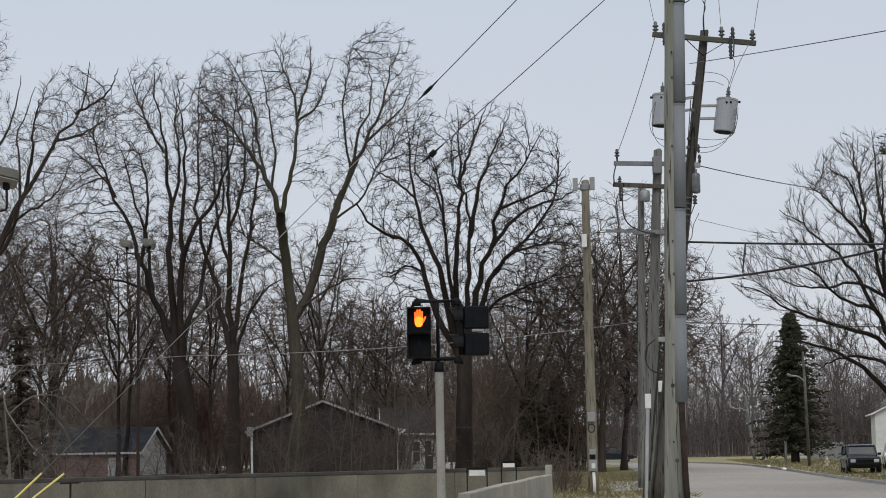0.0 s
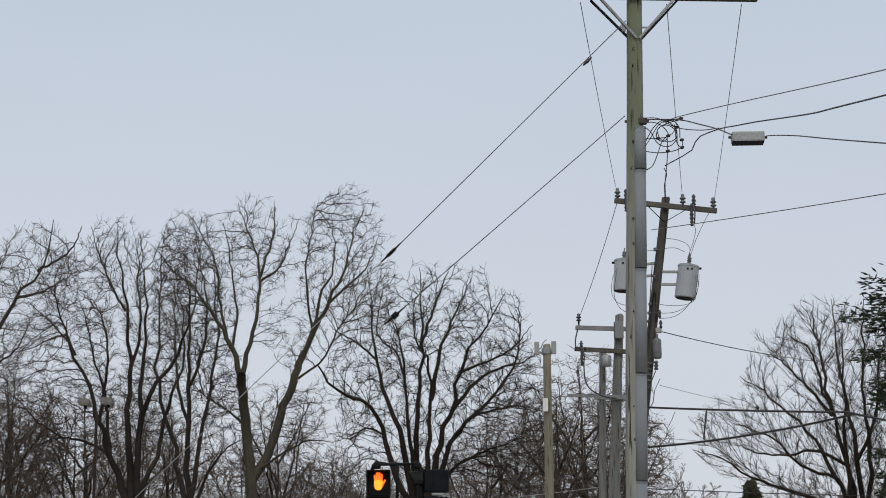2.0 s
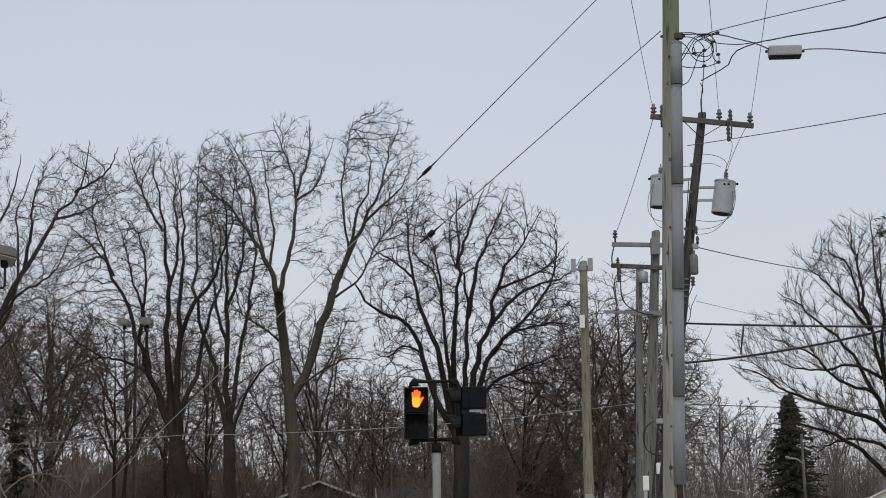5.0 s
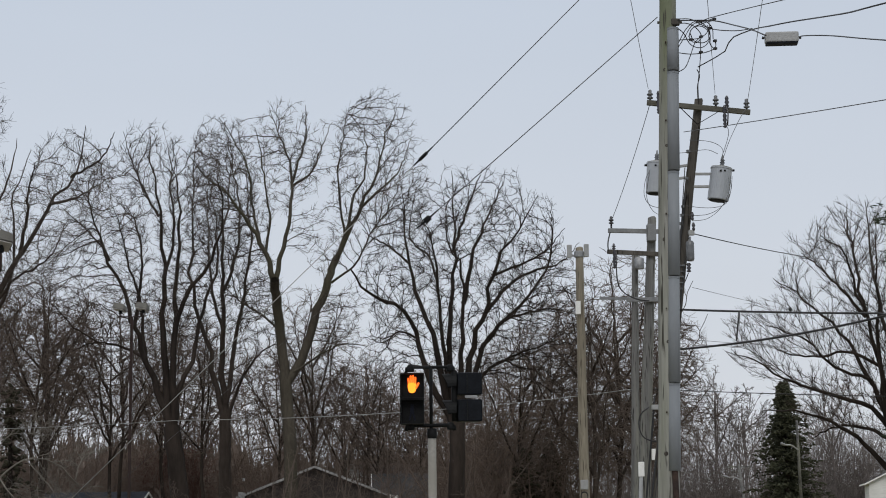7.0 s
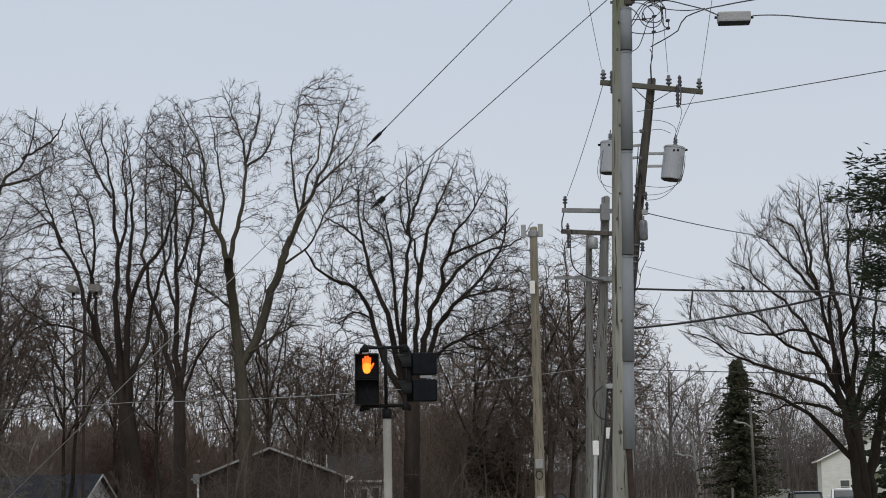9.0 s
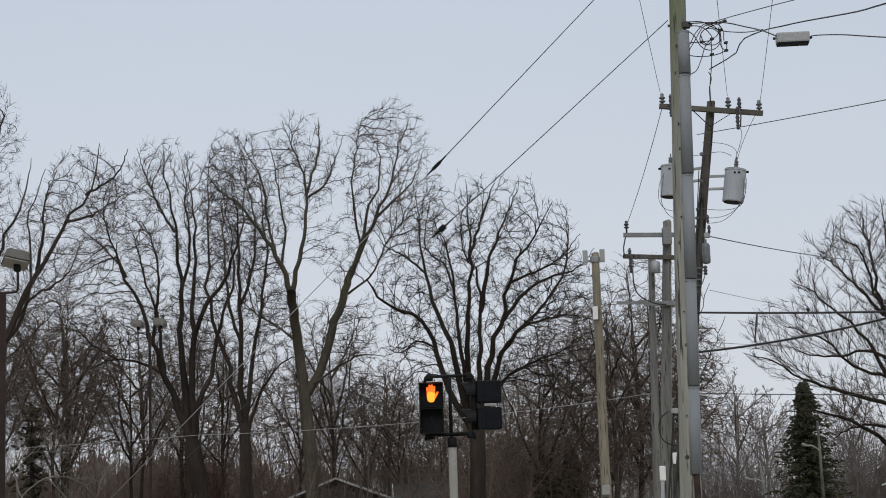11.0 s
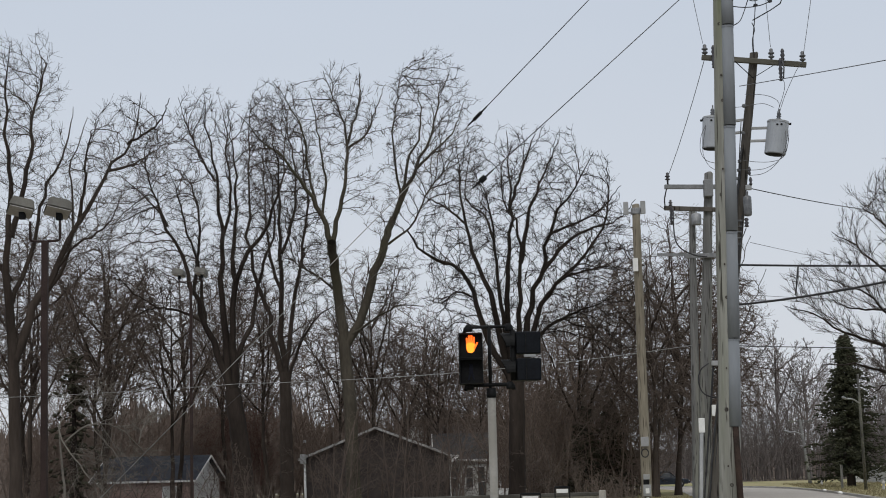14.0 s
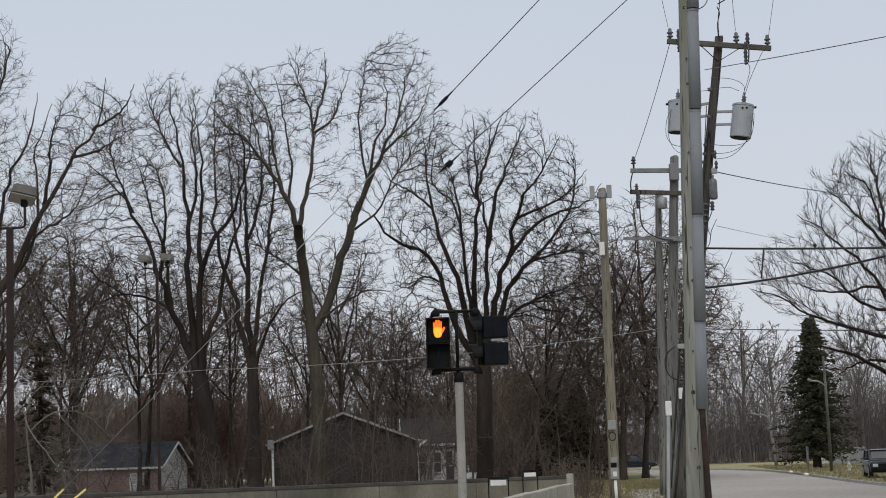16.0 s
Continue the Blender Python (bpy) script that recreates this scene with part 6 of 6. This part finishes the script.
for i in range(7):
    u0, u1 = i / 7, (i + 1) / 7
    a, b = SA.lerp(SB, u0 + 0.003), SA.lerp(SB, u1 - 0.003)
    bm = bmesh.new()
    lift = 0.006 * ((i * 37) % 3 - 1)
    beam(bm, a + Vector((0, 0, 0.4 + lift)), b + Vector((0, 0, 0.4 + lift)), 0.18, 1.1, 0.015)
    tagged(part("parapet_panel", bm, CONCRETE_PALE), "pale chipped concrete parapet panel", "wall", "parapet panels", kind="structure")
bm = bmesh.new()
box(bm, SB + sd * 0.15 + Vector((0, 0, 0.5)), (0.14, 0.2, 1.3), rz=-8, bevel=0.02)
tagged(part("parapet_post", bm, CONCRETE_PALE), "pale concrete end post of the parapet", "wall", kind="structure")


def small_sign(q, w, h, label, panel_mat):
    q = Vector(q)
    sg = thing("low_sign", (q.x, q.y, -0.13), label, "sign", "low signs")
    bm = bmesh.new()
    box(bm, q, (w * 0.8, 0.03, h * 0.55), bevel=0.006)
    part("panel", bm, panel_mat, sg)
    bm = bmesh.new()
    beam(bm, q + Vector((-w / 2, 0, h * 0.5)), q + Vector((w / 2, 0, h * 0.5)), 0.05, 0.045, 0.01)
    part("top_bar", bm, BLACK, sg)
    for s in (-1, 1):
        bm = bmesh.new()
        beam(bm, (q.x + s * w / 2, q.y, -0.13), (q.x + s * w / 2, q.y, q.z + h * 0.5), 0.025, 0.025)
        part("leg", bm, BLACK, sg)
    return sg


small_sign((0.68, 36, 1.04), 0.4, 0.2, "low black-framed white sign beside the concrete wall", WHITE)
small_sign((1.43, 39, 1.15), 0.32, 0.16, "low black-framed white sign beside the concrete wall", WHITE)
q = Vector((-6.45, 31, 1.06))
tsign = thing("low_sign", (q.x, q.y, -0.13), "low dark metal stand in front of the concrete wall", "sign")
bm = bmesh.new()
beam(bm, q + Vector((-0.17, 0, 0)), q + Vector((0.17, 0, 0.01)), 0.12, 0.035, 0.01)
part("top_bar", bm, BROWN_POST, tsign)
bm = bmesh.new()
beam(bm, (q.x, q.y, -0.13), q, 0.03, 0.03)
part("leg", bm, BROWN_POST, tsign)


# ---- houses ----
def gable_house(label, at, rz, width, depth, eave, ridge, walls, roofing, trim, windows=(), overhang=0.35, white_gable=None, glazing=None):
    """Ridge runs along local x; the gables are the x ends. windows: (face, along, z, w, h) with face 'f' front (-y), 'r' right (+x), 'l' left (-x)."""
    ob = thing("house", at, label, "house")
    m = pose(at[0], at[1], at[2], 0, 0, rz)
    hw, hd = width / 2, depth / 2
    t = 0.18

    def wall(pts, nrm, name="wall", material=walls):
        bm = bmesh.new()
        a = [bm.verts.new(m @ Vector(p)) for p in pts]
        b = [bm.verts.new(m @ (Vector(p) - Vector(nrm) * t)) for p in pts]
        bm.faces.new(a)
        bm.faces.new(b[::-1])
        for k in range(len(a)):
            bm.faces.new((a[k], b[k], b[(k + 1) % len(a)], a[(k + 1) % len(a)]))
        return part(name, bm, material, ob)

    wall([(-hw, -hd, 0), (hw, -hd, 0), (hw, -hd, eave), (-hw, -hd, eave)], (0, -1, 0))
    wall([(-hw, hd, 0), (hw, hd, 0), (hw, hd, eave), (-hw, hd, eave)], (0, 1, 0))
    for s in (-1, 1):
        g = white_gable or walls
        wall([(s * hw, -hd + t, 0), (s * hw, hd - t, 0), (s * hw, hd - t, eave), (s * hw, 0, ridge - 0.06), (s * hw, -hd + t, eave)], (s, 0, 0), material=g)
    slope = (ridge - eave) / hd
    for s in (-1, 1):
        bm = bmesh.new()
        e = hd + overhang
        p = [(-hw - overhang, s * e, eave - slope * overhang), (hw + overhang, s * e, eave - slope * overhang), (hw + overhang, 0, ridge), (-hw - overhang, 0, ridge)]
        a = [bm.verts.new(m @ Vector(q)) for q in p]
        b = [bm.verts.new(m @ (Vector(q) + Vector((0, 0, 0.12)))) for q in p]
        bm.faces.new(a)
        bm.faces.new(b[::-1])
        for k in range(4):
            bm.faces.new((a[k], b[k], b[(k + 1) % 4], a[(k + 1) % 4]))
        part("roof", bm, roofing, ob)
        for sx in (-1, 1):
            bm = bmesh.new()
            x = sx * (hw + overhang + 0.03)
            beam(bm, m @ Vector((x, s * (e + 0.02), eave - slope * overhang + 0.02)), m @ Vector((x, 0, ridge + 0.04)), 0.05, 0.13)
            part("rake_trim", bm, trim, ob)
        bm = bmesh.new()
        beam(bm, m @ Vector((-hw - overhang, s * (e + 0.05), eave - slope * overhang + 0.03)), m @ Vector((hw + overhang, s * (e + 0.05), eave - slope * overhang + 0.03)), 0.1, 0.13)
        part("gutter", bm, trim, ob)
    for face, u, z, w, h in windows:
        if face == "f":
            mm = m @ pose(u, -hd - 0.02, z)
        elif face == "r":
            mm = m @ pose(hw + 0.02, u, z, 0, 0, 90)
        else:
            mm = m @ pose(-hw - 0.02, u, z, 0, 0, -90)
        bm = bmesh.new()
        for c, s in (((0, 0, h / 2), (w + 0.12, 0.08, 0.09)), ((0, 0, -h / 2), (w + 0.16, 0.12, 0.09)), ((-w / 2, 0, 0), (0.08, 0.08, h)), ((w / 2, 0, 0), (0.08, 0.08, h)), ((0, 0, 0), (w, 0.05, 0.05))):
            box(bm, None, s, m=mm @ Matrix.Translation(c))
        win = part("window", bm, trim, ob)
        bm = bmesh.new()
        box(bm, None, (w - 0.04, 0.02, h - 0.04), m=mm)
        part("pane", bm, glazing or PANE, win)
    return ob, m


# low garage with a white gable end
garage, gm = gable_house("low pink-sided garage with dark slate roof and white gable", (-22.7, 120, -0.8), -12, 6.9, 5.0, 2.4, 3.85, SIDING_PINK, SHINGLE, WHITE, (("f", 1.9, 1.2, 1.1, 1.4),), 0.3, WHITE, LENS)
# dark brick house, gable towards the street
main_house, hm = gable_house("dark brown brick house with white roof trim", (-6.94, 110, -0.1), 90, 12, 8.3, 2.75, 4.35, BRICK_DARK, SHINGLE_GREY, TRIM, (), 0.3)
wing, _ = gable_house("white-sided house wing with grey roof", (-2.15, 115.5, -0.1), 3, 3.2, 5.0, 2.6, 4.1, SIDING, SHINGLE_GREY, WHITE, (("f", -0.55, 1.35, 0.5, 1.3), ("f", 0.35, 1.35, 0.5, 1.3), ("f", 1.1, 1.1, 0.5, 1.9)), 0.3)
back_house, _ = gable_house("distant house with a pale gable behind the trees", (-4.17, 142, -0.1), 62, 9, 7, 3.0, 5.4, SIDING, SHINGLE_GREY, TRIM, (), 0.3)
for q0, q1 in (((-11.08, 103.7, 2.55), (-11.06, 103.7, 0.17)), ((-2.61, 103.7, 2.66), (-2.58, 103.7, 0.02)), ((-2.15, 103.9, 2.56), (-2.61, 103.7, 2.24))):
    bm = bmesh.new()
    beam(bm, q0, q1, 0.12, 0.12, 0.01)
    part("downspout", bm, WHITE, main_house, "white downspout")
bm = bmesh.new()
box(bm, (-11.15, 103.5, 2.58), (0.35, 0.2, 0.55), bevel=0.02)
part("service_box", bm, STEEL_PAINT, main_house, "pale electric service box")
bm = bmesh.new()
box(bm, (-11.05, 103.5, 3.59), (0.16, 0.14, 0.16), bevel=0.02)
part("weatherhead", bm, STEEL_PAINT, main_house, "pale cable entry head")
# two-storey white house by the street
white_house, _ = gable_house("two-storey white-sided house with grey roof", (46.2, 171.5, -0.1), 79, 9.0, 9.4, 4.1, 6.4, SIDING, SHINGLE_GREY, WHITE,
                             (("l", 2.6, 1.5, 0.9, 1.3), ("l", 0.6, 1.2, 0.95, 2.1), ("l", -1.4, 4.0, 0.9, 1.1), ("l", -3.0, 1.5, 1.2, 1.4), ("l", 1.6, 3.6, 0.9, 1.1)), 0.4)
bm = bmesh.new()
beam(bm, (43.6, 166.6, 2.55), (46.7, 166.0, 2.75), 1.5, 0.14, 0.02)
part("porch_roof", bm, SHINGLE_GREY, white_house)
for x, y in ((43.7, 166.1), (46.5, 165.5)):
    bm = bmesh.new()
    beam(bm, (x, y, -0.1), (x, y, 2.52), 0.14, 0.14, 0.01)
    part("porch_post", bm, WHITE, white_house)


# board fence near the spruce
fa, fb = Vector((29.51, 150, 0.43)), Vector((31.31, 140, 0.53))
fence = thing("board_fence", (fa.x, fa.y, -0.1), "weathered pale wooden board fence on the lawn", "fence")
for i in range(34):
    p = fa.lerp(fb, i / 33)
    bm = bmesh.new()
    box(bm, (p.x, p.y, 0.62), (0.295, 0.025, 1.45 + 0.03 * ((i * 7) % 3)), rz=math.degrees(math.atan2(fb.y - fa.y, fb.x - fa.x)))
    part("board", bm, SIDING if i < 9 else STEEL_PAINT, fence)
for z in (0.3, 1.1):
    bm = bmesh.new()
    beam(bm, (fa.x, fa.y + 0.04, z), (fb.x, fb.y + 0.04, z), 0.04, 0.08)
    part("rail", bm, STEEL_PAINT, fence)


# ---- street lamps and small poles by the street ----
def street_lamp(label, foot, top, arm_to, r=0.12, cross=False):
    ob = thing("street_lamp", foot, label, "street lamp", "street lamps")
    f, t = Vector(foot), Vector(top)
    bm = bmesh.new()
    rod(bm, [f, f.lerp(t, 0.5), t], [r, r * 0.85, r * 0.7], 10)
    part("pole", bm, POLE_GREY, ob, smooth=True)
    a = Vector(arm_to)
    s = along(f, t, a.z - 0.25)
    bm = bmesh.new()
    rod(bm, smooth_line([s, s.lerp(a, 0.5) + Vector((0, 0, 0.12)), a], 8), 0.045, 8)
    part("arm", bm, STEEL_PAINT, ob, smooth=True)
    bm = bmesh.new()
    d = (a - s).normalized()
    rod(bm, [a - d * 0.05, a + d * 0.15, a + d * 0.5, a + d * 0.62], [0.045, 0.085, 0.08, 0.035], 10)
    part("lamp_head", bm, STEEL, ob, "pale metal luminaire", smooth=True)
    if cross:
        bm = bmesh.new()
        beam(bm, t + Vector((-1.1, 0, -0.15)), t + Vector((1.1, 0, -0.15)), 0.12, 0.14)
        part("crossarm", bm, POLE_GREY, ob)
    return ob


street_lamp("weathered street lamp pole beside the spruce", (22.07, 107.81, 0), (21.16, 104, 6.69), (20.21, 103, 5.28), 0.1)
street_lamp("distant street lamp pole with a crossarm", (25.67, 147.34, 0), (25.52, 150, 5.32), (24.51, 149, 4.27), 0.15, True)
LAMPC = (16.09, 55, 7.14)
street_lamp("street lamp pole beside the pine", (LAMPC[0] + 2.2, 55, -0.1), (LAMPC[0] + 2.2, 55, LAMPC[2] + 0.6), LAMPC, 0.14)


def hydrant(at, label):
    ob = thing("fire_hydrant", at, label, "hydrant", "fire hydrants")
    bm = bmesh.new()
    lathe(bm, at, [(0.12, 0.0), (0.12, 0.04), (0.09, 0.05), (0.085, 0.34), (0.11, 0.36), (0.11, 0.4), (0.09, 0.43), (0.07, 0.5), (0.025, 0.54), (0.025, 0.58)], 14)
    part("barrel", bm, TRIM, ob, smooth=True)
    for s in (-1, 1):
        bm = bmesh.new()
        x, y, z = at
        rod(bm, [(x, y, z + 0.28), (x + s * 0.15, y, z + 0.28)], 0.045, 10)
        part("nozzle_cap", bm, YELLOW, ob, smooth=True)


hydrant((22.86, 106.58, 0), "pale fire hydrant standing on the lawn")
hydrant((25.6, 141.81, 0), "distant pale fire hydrant beside the kerb")
for q, r in (((19.08, 106.51, 0), 0.12), ((17.91, 95.63, 0), 0.14)):
    bm = bmesh.new()
    bmesh.ops.create_icosphere(bm, subdivisions=2, radius=r)
    for v in bm.verts:
        v.co *= 1 + 0.25 * noise.noise(v.co * 9)
        v.co.z = v.co.z * 0.6
    ob = part("rubbish_bag", bm, WHITE, smooth=True)
    ob.location = (q[0] + 0.3, q[1], 0.06)
    tagged(ob, "small white litter bundle beside the kerb", "litter")
bm = bmesh.new()
p = (21.93, 114.38, 0)
box(bm, (p[0], p[1], 0.7), (0.14, 0.14, 1.6), bevel=0.01)
tagged(part("wooden_post", bm, POLE_GREY), "short grey wooden post on the lawn", "post")


# ---- cars ----
def car(label, at, rz, paint, suv=True, size=1.0):
    """Length along local y, nose at -y."""
    ob = thing("car", at, label, "car", "parked cars")
    m = pose(at[0], at[1], at[2], 0, 0, rz) @ Matrix.Scale(size, 4)
    L, W = 4.5, 1.82
    roof_z = 1.52 if suv else 1.42
    belt = 0.95 if suv else 0.92

    def slab(name, rows, material, parent):
        bm = bmesh.new()
        rings = []
        for y, w, z0, z1 in rows:
            rings.append([bm.verts.new(m @ Vector(p)) for p in ((-w, y, z0), (w, y, z0), (w * 1.0, y, z1 - 0.08), (w * 0.92, y, z1), (-w * 0.92, y, z1), (-w, y, z1 - 0.08))])
        for a, b in zip(rings, rings[1:]):
            for k in range(6):
                bm.faces.new((a[k], a[(k + 1) % 6], b[(k + 1) % 6], b[k]))
        bm.faces.new(rings[0][::-1])
        bm.faces.new(rings[-1])
        bmesh.ops.bevel(bm, geom=list(bm.edges), offset=0.035, segments=2, affect="EDGES")
        return part(name, bm, material, parent)

    h = W / 2
    hood = belt - (0.02 if suv else 0.14)
    body = slab("body", [(-L / 2, h * 0.86, 0.42, hood - 0.14), (-L / 2 + 0.12, h * 0.96, 0.3, hood - 0.04), (-L / 2 + 1.1, h, 0.26, hood), (-L / 2 + 1.4, h, 0.26, belt), (L / 2 - 0.4, h, 0.26, belt), (L / 2 - 0.06, h * 0.95, 0.3, belt - 0.04), (L / 2, h * 0.88, 0.42, belt - 0.14)], paint, ob)
    rear = L / 2 - (0.15 if suv else 0.8)
    slab("cabin_glass", [(-L / 2 + 1.2, h * 0.86, belt - 0.1, belt + 0.06), (-L / 2 + 1.75, h * 0.82, belt - 0.1, roof_z - 0.06), (rear - 0.3, h * 0.82, belt - 0.1, roof_z - 0.06), (rear, h * 0.84, belt - 0.1, belt + 0.1)], PANE, ob)
    slab("roof", [(-L / 2 + 1.68, h * 0.8, roof_z - 0.07, roof_z - 0.02), (0, h * 0.81, roof_z - 0.06, roof_z + 0.02), (rear - 0.28, h * 0.8, roof_z - 0.07, roof_z - 0.02)], paint, ob)
    for s in (-1, 1):
        for y0, y1 in ((-L / 2 + 1.22, -L / 2 + 1.74), (0.25, 0.25), (rear - 0.02, rear - 0.3)):
            bm = bmesh.new()
            beam(bm, m @ Vector((s * h * 0.86, y0, belt)), m @ Vector((s * h * 0.81, y1, roof_z - 0.04)), 0.07, 0.05)
            part("pillar", bm, paint, ob)
        bm = bmesh.new()
        box(bm, None, (0.2, 0.1, 0.14), bevel=0.03, m=m @ Matrix.Translation((s * (h + 0.06), -L / 2 + 1.6, belt + 0.08)))
        part("mirror", bm, paint, ob)
        bm = bmesh.new()
        box(bm, None, (0.28, 0.08, 0.17), bevel=0.03, m=m @ Matrix.Translation((s * h * 0.68, -L / 2 - 0.01, hood - 0.26)))
        part("headlight", bm, HEADLIGHT, ob, "clear headlight")
        for y in (-L / 2 + 0.82, L / 2 - 0.86):
            bm = bmesh.new()
            rod(bm, [m @ Vector((s * (h - 0.2), y, 0.34)), m @ Vector((s * (h - 0.02), y, 0.34)), m @ Vector((s * (h + 0.01), y, 0.34))], [0.35, 0.35, 0.31], 20)
            wh = part("wheel", bm, TYRE, ob, "black tyre")
            bm = bmesh.new()
            rod(bm, [m @ Vector((s * (h - 0.05), y, 0.34)), m @ Vector((s * (h + 0.02), y, 0.34))], 0.21, 14)
            part("rim", bm, STEEL, wh)
    bm = bmesh.new()
    box(bm, None, (W * 0.52, 0.05, 0.2), bevel=0.02, m=m @ Matrix.Translation((0, -L / 2 - 0.005, hood - 0.27)))
    part("grille", bm, BLACK, ob, "black grille")
    bm = bmesh.new()
    box(bm, None, (W * 0.96, 0.18, 0.2), bevel=0.05, m=m @ Matrix.Translation((0, -L / 2 - 0.02, 0.48)))
    part("bumper", bm, BLACK if suv else paint, ob)
    return ob


car("dark blue sport utility car parked on the lawn", (19.7, 84.5, 0.0), -7, CAR_DARK, True, 0.86)
car("white sedan parked beside the dark car", (23.6, 92, 0.0), -12, CAR_WHITE, False)
car("silver sedan parked at the kerb, half hidden behind the pole", (9.9, 81.5, -0.1), -4, CAR_SILVER, False)
car("dark sedan parked beyond the trees, mostly hidden", (13.6, 146, 0.0), 86, CAR_DARK, False, 0.9)

# trash can and white box by the house
for q, s, m, label in (((0.43, 100, 0.65), (0.8, 0.5, 0.7), WHITE, "white utility box beside the brick house"),):
    bm = bmesh.new()
    box(bm, (q[0], q[1], 0.3), s, bevel=0.03)
    tagged(part("utility_box", bm, m), label, "utility box")


# ---- dry grass tufts on the verges ----
def grass(name, label, x0, x1, y0, y1, count, seed, slope=0.09):
    rng = np.random.default_rng(seed)
    y = rng.uniform(y0, y1, count)
    x = rng.uniform(x0, x1, count) + slope * (y - y0)
    h = rng.uniform(0.05, 0.16, count)
    P = np.empty((count, 3, 3))
    lean = rng.normal(0, 0.05, (count, 2))
    for j in range(3):
        P[:, j, 0] = x + lean[:, 0] * j
        P[:, j, 1] = y + lean[:, 1] * j
        P[:, j, 2] = h * j / 2
    R = np.linspace(0.016, 0.004, 3)[None].repeat(count, 0)
    return tagged(tubes(name, [(P, R, 3)], GRASS), label, "grass", kind="stuff")


grass("grass", "dry tufts of winter grass on the verge", 16.4, 24, 70, 150, 5000, 71)
grass("grass", "dry tufts of winter grass beside the pavement", 2.0, 7.4, 52, 95, 4500, 72, 0.07)
